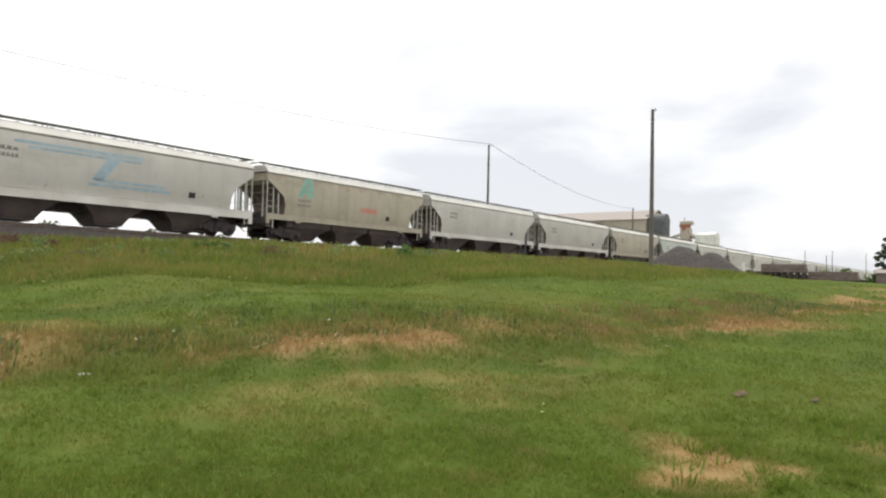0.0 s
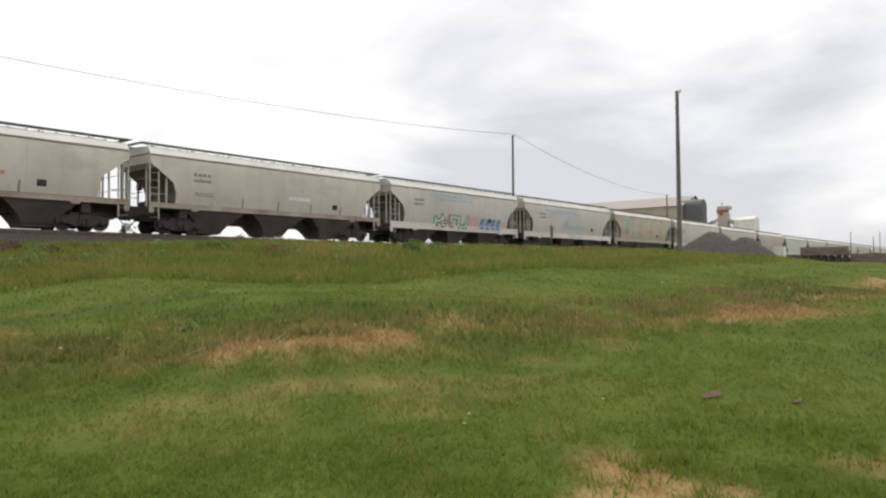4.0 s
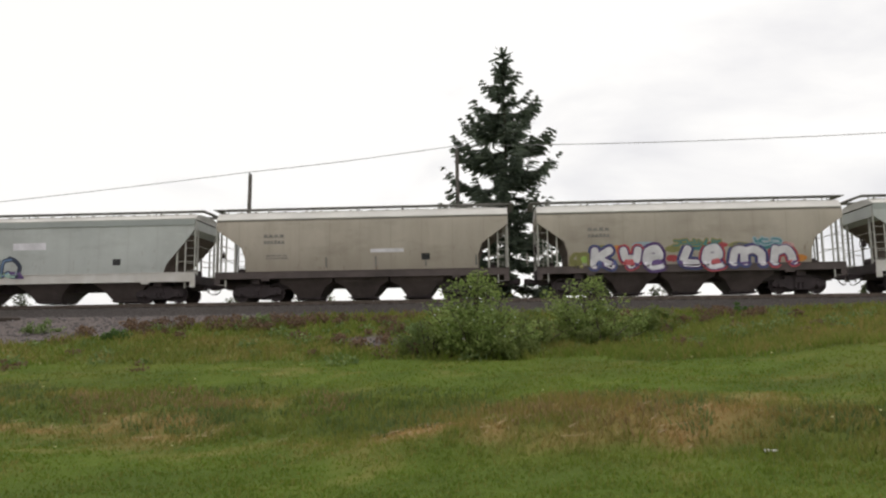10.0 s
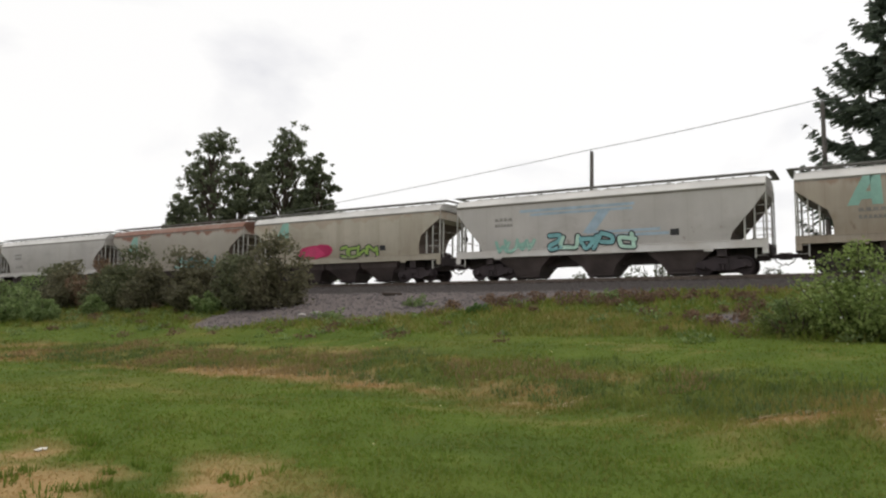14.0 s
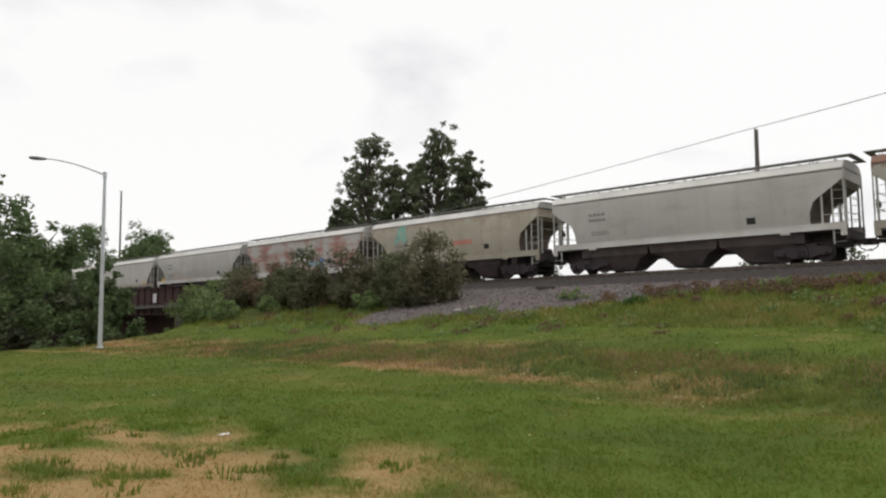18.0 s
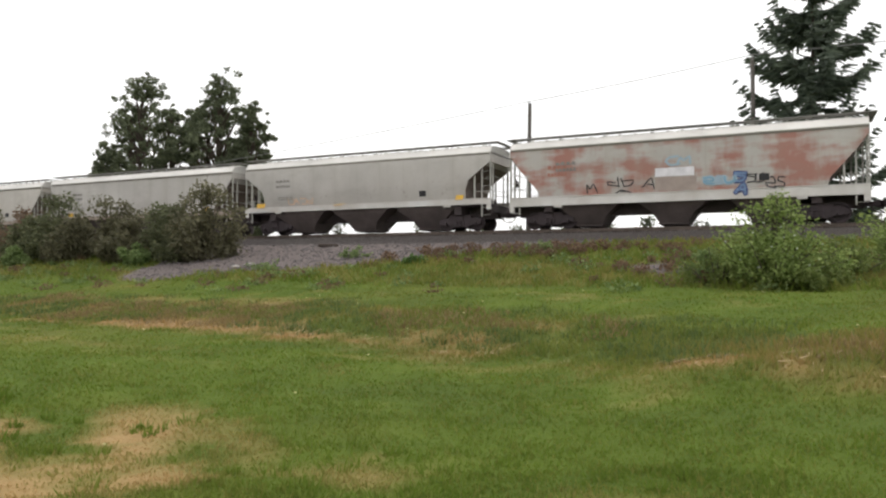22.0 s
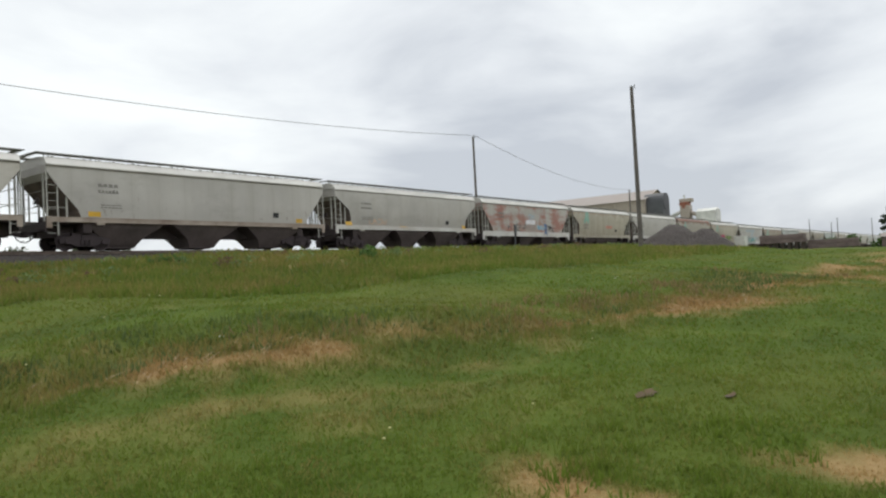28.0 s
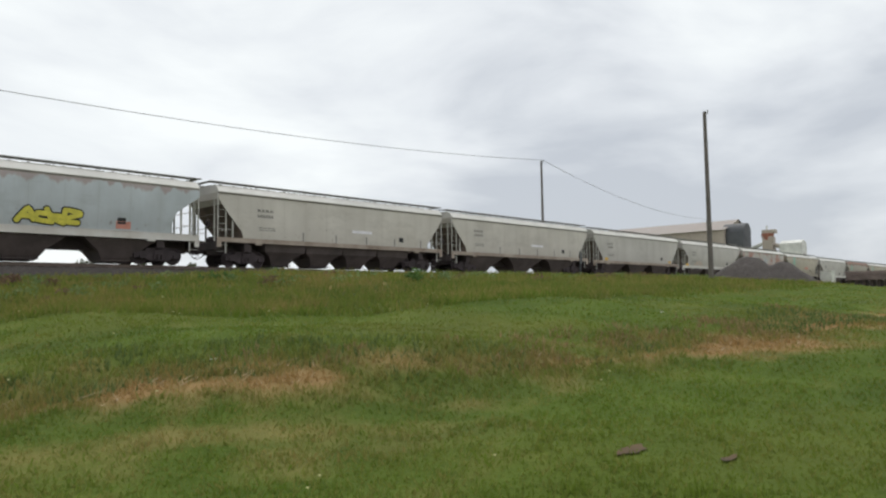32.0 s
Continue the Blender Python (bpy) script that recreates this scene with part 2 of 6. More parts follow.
def turf():
    """Short grass over soil, with dry and bare patches where the mesh says so."""
    m, tree, bsdf, add, join = material("turf")
    geo = add("ShaderNodeNewGeometry")
    fine = grain(tree, add, geo.outputs["Position"], 16, 4, 0.7)
    col, straw, c, mid = grass_tone(tree, add, geo, 0.0)
    col = blend(tree, add, col, (0.055, 0.078, 0.017), span(tree, add, fine, 0.45, 0.75, 0, 0.3))
    col = blend(tree, add, col, (0.64, 0.64, 0.64), 1.0, "MULTIPLY")
    straw = blend(tree, add, blend(tree, add, straw, (0.76, 0.76, 0.76), 1.0, "MULTIPLY"), (0.20, 0.125, 0.055), span(tree, add, fine, 0.4, 0.7, 0, 0.4))
    a = add("ShaderNodeAttribute", attribute_name="dry")
    edge = add("ShaderNodeMath", operation="ADD")
    tree.links.new(a.outputs["Fac"], edge.inputs[0])
    tree.links.new(span(tree, add, mid, 0.2, 0.8, -0.25, 0.25), edge.inputs[1])
    col = blend(tree, add, col, straw, span(tree, add, edge.outputs[0], 0.1, 0.95))
    b = add("ShaderNodeAttribute", attribute_name="soil")
    earth = blend(tree, add, (0.095, 0.078, 0.074), (0.20, 0.172, 0.165), span(tree, add, fine, 0.3, 0.7))
    bare = add("ShaderNodeMath", operation="ADD")
    tree.links.new(b.outputs["Fac"], bare.inputs[0])
    tree.links.new(span(tree, add, mid, 0.2, 0.8, -0.25, 0.25), bare.inputs[1])
    col = blend(tree, add, col, earth, span(tree, add, bare.outputs[0], 0.35, 0.7))
    tree.links.new(col, bsdf.inputs["Base Color"])
    bsdf.inputs["Roughness"].default_value = 0.9
    bsdf.inputs["Specular IOR Level"].default_value = 0.1
    bumped(tree, add, bsdf, fine, 0.7, 0.05)
    return m


def stones():
    """Crushed stone ballast."""
    m, tree, bsdf, add, join = material("crushed_stone")
    geo = add("ShaderNodeNewGeometry")
    v = add("ShaderNodeTexVoronoi")
    v.inputs["Scale"].default_value = 16
    tree.links.new(geo.outputs["Position"], v.inputs["Vector"])
    big = grain(tree, add, geo.outputs["Position"], 0.5, 5)
    col = blend(tree, add, (0.050, 0.041, 0.039), (0.115, 0.098, 0.094), v.outputs["Color"])
    col = blend(tree, add, col, (0.09, 0.078, 0.07), span(tree, add, big, 0.4, 0.7, 0, 0.7))
    tree.links.new(col, bsdf.inputs["Base Color"])
    bsdf.inputs["Roughness"].default_value = 0.9
    bumped(tree, add, bsdf, v.outputs["Distance"], 1.0, 0.05)
    return m


TURF, STONES = turf(), stones()
BLADE, TALL = sward("grass_blade"), sward("tall_grass")
NEEDLE = leafy("spruce_needles", (0.072, 0.094, 0.072), (0.150, 0.186, 0.134))
LEAF_DARK = leafy("dark_leaves", (0.088, 0.106, 0.066), (0.190, 0.218, 0.122))
LEAF_MID = leafy("green_leaves", (0.0547, 0.1134, 0.0293), (0.1466, 0.2444, 0.0665))
LEAF_WOOD = leafy("woodland_leaves", (0.079, 0.120, 0.054), (0.180, 0.246, 0.102))
LEAF_PALE = leafy("pale_shrub_leaves", (0.11, 0.170, 0.055), (0.29, 0.365, 0.155))
LEAF_LIGHT = leafy("light_shrub_leaves", (0.130, 0.195, 0.050), (0.385, 0.465, 0.160))
LEAF_WEED = leafy("weed_leaves", (0.105, 0.145, 0.040), (0.235, 0.280, 0.088))
LEAF_OLIVE = leafy("olive_brown_brush", (0.110, 0.106, 0.067), (0.228, 0.214, 0.125))
LEAF_SHADE = leafy("shaded_brush", (0.102, 0.084, 0.070), (0.204, 0.174, 0.130))
LEAF_BROWN = leafy("brown_weeds", (0.20, 0.150, 0.070), (0.37, 0.27, 0.135))
LEAF_SCRUB = leafy("scrub_leaves", (0.096, 0.108, 0.060), (0.210, 0.222, 0.115))
LEAF_RED = leafy("reddish_brush", (0.125, 0.082, 0.055), (0.25, 0.165, 0.105))
BARK = plain("bark", (0.075, 0.058, 0.045), 0.9, coarse=4, fine=25, bump=0.8, depth=0.02)
POLE_WOOD = plain("weathered_pole_wood", (0.13, 0.115, 0.105), 0.85, coarse=1.2, fine=18, bump=0.4)
GALVANISED = plain("galvanised_steel", (0.55, 0.57, 0.60), 0.45, 0.6, coarse=2, fine=40, vary=0.1)
WIRE = plain("wire", (0.25, 0.25, 0.25), 0.6, 0.3)
STEEL = plain("rail_steel", (0.13, 0.10, 0.085), 0.5, 0.5, coarse=3, fine=30)
TIE = plain("sleeper_wood", (0.065, 0.05, 0.042), 0.9, coarse=5, fine=40, bump=0.6)
RUST = plain("rusty_bridge_steel", (0.068, 0.034, 0.032), 0.8, 0.1, coarse=1.2, fine=14, vary=0.35)
CONCRETE = plain("stained_concrete", (0.26, 0.245, 0.235), 0.9, coarse=0.8, fine=12, vary=0.3)
ASPHALT = plain("asphalt", (0.05, 0.05, 0.052), 0.9, coarse=0.6, fine=30)
UNDER = plain("grimy_underframe", (0.072, 0.056, 0.058), 0.85, 0.1, coarse=1.4, fine=12, vary=0.35)
TRUCK = plain("oily_truck_steel", (0.060, 0.046, 0.050), 0.8, 0.2, coarse=2.5, fine=20, vary=0.35)
GRATE = plain("walkway_grating", (0.24, 0.235, 0.22), 0.7, 0.4, coarse=2, fine=30)
BLACK = plain("black_stencil", (0.025, 0.025, 0.027), 0.7)

# ---- building tools ----
TRACK_Y, RAIL_Z = 35.2, 1.97


def rail_z(x):
    """Height of the rail top: the line crests before the camera and falls a little to both ends."""
    return RAIL_Z - 0.43e-4 * min(abs(x), 140.0) ** 2


def shape(name, verts, faces, mat, smooth=False):
    me = bpy.data.meshes.new(name)
    me.from_pydata([tuple(v) for v in verts], [], faces)
    me.materials.append(mat)
    if smooth:
        me.polygons.foreach_set("use_smooth", [True] * len(me.polygons))
    me.update()
    return me


class Solid:
    """Collects simple closed forms into one mesh."""

    def __init__(self):
        self.v, self.f = [], []

    def add(self, verts, faces):
        n = len(self.v)
        self.v += [tuple(p) for p in verts]
        self.f += [tuple(i + n for i in f) for f in faces]
        return self

    def box(self, x0, x1, y0, y1, z0, z1, b=0.0):
        """A box, its edges along x, y and z chamfered by b at top and bottom."""
        if b:
            rings = ((z0, b), (z0 + b, 0), (z1 - b, 0), (z1, b))
            vs = [p for z, i in rings for p in ((x0 + i, y0 + i, z), (x1 - i, y0 + i, z), (x1 - i, y1 - i, z), (x0 + i, y1 - i, z))]
            fs = [(0, 3, 2, 1), (12, 13, 14, 15)]
            for r in range(3):
                for k in range(4):
                    fs.append((r * 4 + k, r * 4 + (k + 1) % 4, r * 4 + 4 + (k + 1) % 4, r * 4 + 4 + k))
            return self.add(vs, fs)
        vs = [(x, y, z) for z in (z0, z1) for x, y in ((x0, y0), (x1, y0), (x1, y1), (x0, y1))]
        return self.add(vs, [(0, 3, 2, 1), (4, 5, 6, 7), (0, 1, 5, 4), (1, 2, 6, 5), (2, 3, 7, 6), (3, 0, 4, 7)])

    def tube(self, path, radius, n=8, taper=None, cap=True):
        """A round bar along a path; taper gives the radius at its end."""
        path = [Vector(p) for p in path]
        end = radius if taper is None else taper
        base, m = len(self.v), len(path)
        for i, p in enumerate(path):
            d = (path[min(i + 1, m - 1)] - path[max(i - 1, 0)]).normalized()
            a = d.orthogonal().normalized()
            if abs(d.z) < 0.9:
                a = d.cross(Vector((0, 0, 1))).normalized()
            b = d.cross(a)
            r = radius + (end - radius) * i / max(1, m - 1)
            for k in range(n):
                c = 2 * math.pi * k / n
                self.v.append(tuple(p + (a * math.cos(c) + b * math.sin(c)) * r))
        for i in range(m - 1):
            for k in range(n):
                j = (k + 1) % n
                self.f.append((base + i * n + k, base + i * n + j, base + (i + 1) * n + j, base + (i + 1) * n + k))
        if cap:
            self.f.append(tuple(base + k for k in range(n)))
            self.f.append(tuple(base + (m - 1) * n + k for k in reversed(range(n))))
        return self

    def lathe_y(self, cx, cz, rings, n=20):
        """A turned form round an axis along y: rings of (y, radius)."""
        base = len(self.v)
        for y, r in rings:
            for k in range(n):
                a = 2 * math.pi * k / n
                self.v.append((cx + r * math.cos(a), y, cz + r * math.sin(a)))
        for i in range(len(rings) - 1):
            for k in range(n):
                j = (k + 1) % n
                self.f.append((base + i * n + k, base + i * n + j, base + (i + 1) * n + j, base + (i + 1) * n + k))
        self.f.append(tuple(base + k for k in range(n)))
        self.f.append(tuple(base + (len(rings) - 1) * n + k for k in range(n)))
        return self

    def prism(self, outline, y0, y1):
        """An outline of (x, z) points drawn out along y."""
        n = len(outline)
        vs = [(x, y0, z) for x, z in outline] + [(x, y1, z) for x, z in outline]
        fs = [tuple(range(n)), tuple(reversed(range(n, 2 * n)))] + [(i, i + n, (i + 1) % n + n, (i + 1) % n) for i in range(n)]
        return self.add(vs, fs)

    def mesh(self, name, mat, smooth=False):
        return shape(name, self.v, self.f, mat, smooth)


MESHES = {}


def cached(key, make):
    if key not in MESHES:
        MESHES[key] = make()
    return MESHES[key]


def part(name, mesh, parent, label="", mat=None):
    ob = new(name, mesh)
    ob.parent = parent
    if mat:
        ob.material_slots[0].link = "OBJECT"
        ob.material_slots[0].material = mat
    return tagged(ob, label)


def thing(name, label, category, place=None, group="", kind=""):
    ob = tagged(new(name), label, category, group, kind)
    ob.empty_display_size = 0.3
    if place:
        ob.matrix_world = place
    return ob


class Lattice:
    """Smooth value noise on a grid, for arrays of x and y."""

    def __init__(self, seed):
        self.t = np.random.RandomState(seed).rand(256, 256)

    def one(self, x, y):
        xi, yi = np.floor(x).astype(int), np.floor(y).astype(int)
        u, v = x - xi, y - yi
        u, v = u * u * (3 - 2 * u), v * v * (3 - 2 * v)
        a, b = self.t[xi % 256, yi % 256], self.t[(xi + 1) % 256, yi % 256]
        c, d = self.t[xi % 256, (yi + 1) % 256], self.t[(xi + 1) % 256, (yi + 1) % 256]
        return (a * (1 - u) + b * u) * (1 - v) + (c * (1 - u) + d * u) * v

    def at(self, x, y, scale, octaves=3):
        total, amp, norm = 0, 1.0, 0.0
        for o in range(octaves):
            total = total + amp * self.one(x * scale * 2 ** o + 17.3 * o, y * scale * 2 ** o + 9.1 * o)
            norm += amp
            amp *= 0.5
        return total / norm


# ---- ground ----
SECTIONS = (
    (-140, ((-60, -3.5), (0, -2.6), (12, -2.4), (20, -2.2), (28, -1.0), (32, 0.6))),
    (-100, ((-60, -3.2), (0, -2.4), (12, -2.2), (20, -2.0), (27, -0.8), (32, 1.2))),
    (-45, ((-60, -2.8), (0, -1.95), (10, -1.85), (16, -1.7), (20, -1.2), (25, -0.1), (31, 1.25))),
    (-22, ((-60, -2.4), (0, -1.75), (8, -1.68), (14, -1.6), (18, -1.15), (22, -0.55), (25, 0.0), (31, 1.2))),
    (-4, ((-60, -2.1), (0, -1.6), (8, -1.6), (12.6, -1.52), (14.2, -1.15), (20, -0.55), (24, 0.0), (28, 0.72), (31, 1.2))),
    (3, ((-60, -1.9), (0, -1.55), (6, -1.38), (8.6, -1.28), (9.6, -0.88), (14, -0.72), (20, -0.4), (24, 0.05), (28, 0.75), (31, 1.08))),
    (9, ((-60, -1.7), (0, -1.45), (3, -1.3), (5.6, -1.12), (7.2, -0.66), (13, -0.32), (20, 0.08), (25, 0.55), (29, 0.95), (31, 1.08))),
    (20, ((-60, -1.2), (0, -1.0), (4.2, -0.74), (6.4, -0.40), (12, 0.1), (18, 0.62), (23, 1.08), (27, 1.2), (31, 1.25))),
    (50, ((-60, -0.6), (0, -0.3), (10, 0.22), (19, 1.0), (24, 1.35), (31, 1.4))),
    (85, ((-60, -0.5), (0, -0.35), (10, 0.05), (20, 0.65), (31, 1.35))),
    (180, ((-60, 0.0), (0, 0.2), (10, 0.4), (20, 0.7), (31, 1.0))),
)
LUMPS, SPOTS = Lattice(3), Lattice(8)


def ground_z(x, y):
    """Height of the open ground at arrays of x and y."""
    x, y = np.asarray(x, float), np.asarray(y, float)
    stations = np.array([s for s, _ in SECTIONS], float)
    rows = np.stack([np.interp(y, [a for a, _ in p], [b for _, b in p]) for _, p in SECTIONS])
    k = np.clip(np.searchsorted(stations, x) - 1, 0, len(stations) - 2)
    u = np.clip((x - stations[k]) / (stations[k + 1] - stations[k]), 0, 1)
    u = u * u * (3 - 2 * u)
    z = np.take_along_axis(rows, k[None], 0)[0] * (1 - u) + np.take_along_axis(rows, (k + 1)[None], 0)[0] * u
    # the railway's bench, and the lower land behind it
    bench = RAIL_Z - 0.43e-4 * np.minimum(np.abs(x), 140) ** 2 - 0.75
    z = np.where(y > 31, z + (bench - z) * np.clip((y - 31) / 1.5, 0, 1), z)
    z = np.where(y > 38, bench - np.clip((y - 38) / 8, 0, 1) * 1.8, z)
    # the street that runs under the bridge
    east = np.interp(y, [14, 20, 24, 28, 33], [-43, -42.5, -46, -51, -60])
    cut = np.clip((east - x) / 4, 0, 1) * np.clip((x + 106) / 9, 0, 1)
    z = z * (1 - cut) + np.minimum(z, -3.6) * cut
    soft = np.clip(np.hypot(x, y) / 6, 0.3, 1) * np.clip((31.5 - np.abs(y)) / 3, 0, 1)
    return z + soft * ((LUMPS.at(x, y, 0.4) - 0.5) * 0.28 + (LUMPS.at(x, y, 1.7, 2) - 0.5) * 0.07)


def ditch_y(x):
    return np.interp(x, [-60, -20, -8, -4, -2, 0.2, 2, 3.5, 4.5, 5.8, 8, 10.6, 16.3, 30, 60], [14.5, 13.6, 12.7, 12.0, 10.9, 9.3, 8.8, 8.4, 8.2, 7.4, 6.2, 5.3, 4.0, 2.5, 1.5])


def rough_y(x):
    """Where the mown strip ends and the unmown slope begins."""
    return np.interp(x, [-60, -20, 0, 6, 13, 20, 40, 60, 90], [22.5, 21.5, 20, 16.5, 11.8, 10.2, 11, 14, 18])


def roughness(x, y):
    """1 on the rough bank above the ditch and on the unmown slope, 0 on mown grass."""
    off = y - ditch_y(x)
    width = np.interp(x, [-30, -5, 5, 20], [5.0, 4.6, 2.6, 1.8])
    n = (SPOTS.at(x + 12, y + 5, 0.45, 4) - 0.5) * 1.6
    bank = np.clip((off + 1.5) / 1.6, 0, 1) * np.clip((width - off) / 2.2 + 0.3 + n, 0, 1)
    slope = np.clip((y - rough_y(x)) / 1.2 + n * 0.6, 0, 1)
    return np.clip(bank * (0.6 + 0.5 * n) + slope * (0.5 + 0.45 * n), 0, 1)


def dryness(x, y):
    """0 where the grass is green, 1 where it is straw."""
    off = y - ditch_y(x)
    wide = np.where(off > 0, 0.62, 0.5) + 0.04 * np.abs(x)
    band = np.exp(-np.abs((off - 0.15) / wide) ** 2)
    fringe = np.exp(-np.abs((off + 1.6) / (1.7 + 0.05 * np.abs(x))) ** 2)
    n = SPOTS.at(x, y, 0.5, 4)
    fine = SPOTS.at(x + 70, y + 30, 1.8, 3)
    long_ = SPOTS.at(x * 0.22 + 40, off * 1.3 + 60, 0.9, 4)
    spots = np.clip((SPOTS.at(x * 0.6 + 11, y + 81, 0.55, 4) - 0.46) * 4.5, -0.5, 1)
    firm = np.interp(x, [-40, -4, 1, 30], [0.24, 0.26, 0.5, 0.46])
    worn = 1.15 * np.exp(-np.abs((x + 6.4) / 5.6) ** 3 - np.abs((y - 2.4) / 3.0) ** 3) + 1.35 * np.exp(-np.abs((0.6 * (x - 5.6) - 0.8 * (y - 1.0)) / 3.3) ** 4 - np.abs((0.8 * (x - 5.6) + 0.6 * (y - 1.0)) / 0.85) ** 2)
    worn = worn * (0.60 + 4.2 * (SPOTS.at(x + 9, y + 55, 1.3, 4) - 0.47))
    width = np.interp(x, [-30, -5, 5, 20], [5.0, 4.6, 2.6, 1.8])
    bank = np.clip((off - 0.3) / 0.8, 0, 1) * np.clip((width - off) / 1.5 + 0.5, 0, 1) * (0.26 + 0.34 * spots)
    slope = np.clip((y - rough_y(x)) / 1.5, 0, 1) * (y < 31) * (0.14 + 0.24 * spots)
    d = band * (firm + 0.42 * spots + (long_ - 0.5) * 0.9 + (fine - 0.5) * 0.7) + fringe * (0.08 + 0.1 * spots) + worn + bank + slope + (n - 0.5) * 0.65 + (fine - 0.5) * 0.6 + (long_ - 0.5) * 0.7 - 0.09
    return np.clip(d, 0, 1)


def bareness(x, y):
    """Bare soil on the steep bank and beside the ballast."""
    n = SPOTS.at(x + 31, y, 0.4, 4)
    heap = np.exp(-(((x + 4.0) / 2.2) ** 2 + ((y - 24) / 1.8) ** 2)) + 0.6 * np.exp(-(((x + 13) / 4.5) ** 2 + ((y - 28.5) / 1.8) ** 2))
    edge = np.clip((y - 30.6) / 1.0, 0, 1) * (y < 40)
    foot = np.interp(x, [-60, -32, -28, -25, -18, -12, -7, 0], [40, 40, 23.0, 21.8, 24.6, 27.7, 30.2, 40])
    slip = np.clip((y - foot) / 1.8 + 0.4 + (n - 0.5) * 1.2, 0, 1) * (y < 34)
    return np.clip(np.maximum(heap * 0.85 + edge, slip * 1.1) + (n - 0.5) * 0.7 - 0.08, 0, 1)


def lines(dense_lo, dense_hi, step, far):
    mid = np.arange(dense_lo, dense_hi + step / 2, step)
    out, d = [], step
    p = dense_hi
    while p < far:
        d *= 1.22
        p += d
        out.append(p)
    low, d = [], step
    p = dense_lo
    while p > -far:
        d *= 1.22
        p -= d
        low.append(p)
    return np.array(low[::-1] + list(mid) + out)


def build_ground():
    xs, ys = lines(-45, 60, 0.3, 3500), lines(-2, 38.4, 0.25, 3500)
    gx, gy = np.meshgrid(xs, ys, indexing="ij")
    x, y = gx.ravel(), gy.ravel()
    z = ground_z(x, y)
    n = len(ys)
    i = (np.arange(len(xs) - 1)[:, None] * n + np.arange(n - 1)[None]).ravel()
    quads = np.stack([i, i + n, i + n + 1, i + 1], 1)
    me = bpy.data.meshes.new("ground")
    me.from_pydata(np.stack([x, y, z], 1).tolist(), [], quads.tolist())
    me.polygons.foreach_set("use_smooth", [True] * len(me.polygons))
    near = (np.abs(x) < 200) & (np.abs(y) < 60)
    me.attributes.new("dry", "FLOAT", "POINT").data.foreach_set("value", np.where(near, dryness(x, y), 0.1).astype(np.float32))
    me.attributes.new("rough", "FLOAT", "POINT").data.foreach_set("value", np.where(near, roughness(x, y), 0.3).astype(np.float32))
    me.attributes.new("soil", "FLOAT", "POINT").data.foreach_set("value", np.where(near, bareness(x, y), 0.0).astype(np.float32))
    me.materials.append(TURF)
    me.update()
    tagged(new("ground", me), "mown green grass with straw-coloured patches, rising to the embankment", "ground", kind="structure")


build_ground()


def quads_mesh(name, centre, along, across, mat, dry=None, tip=0.0, rough=None):
    """Many small leaves at once: each a four-cornered blade from a centre, an along and an across vector; tip narrows its end."""
    n = len(centre)
    v = np.stack([centre - across, centre + across, centre + along + across * tip, centre + along - across * tip], 1).reshape(-1, 3)
    me = bpy.data.meshes.new(name)
    me.vertices.add(4 * n)
    me.vertices.foreach_set("co", v.astype(np.float32).ravel())
    me.loops.add(4 * n)
    me.loops.foreach_set("vertex_index", np.arange(4 * n, dtype=np.int32))
    me.polygons.add(n)
    me.polygons.foreach_set("loop_start", np.arange(0, 4 * n, 4, dtype=np.int32))
    if dry is not None:
        me.attributes.new("dry", "FLOAT", "POINT").data.foreach_set("value", np.repeat(dry, 4).astype(np.float32))
    if rough is not None:
        me.attributes.new("rough", "FLOAT", "POINT").data.foreach_set("value", np.repeat(rough, 4).astype(np.float32))
    me.materials.append(mat)
    me.update(calc_edges=True)
    return me


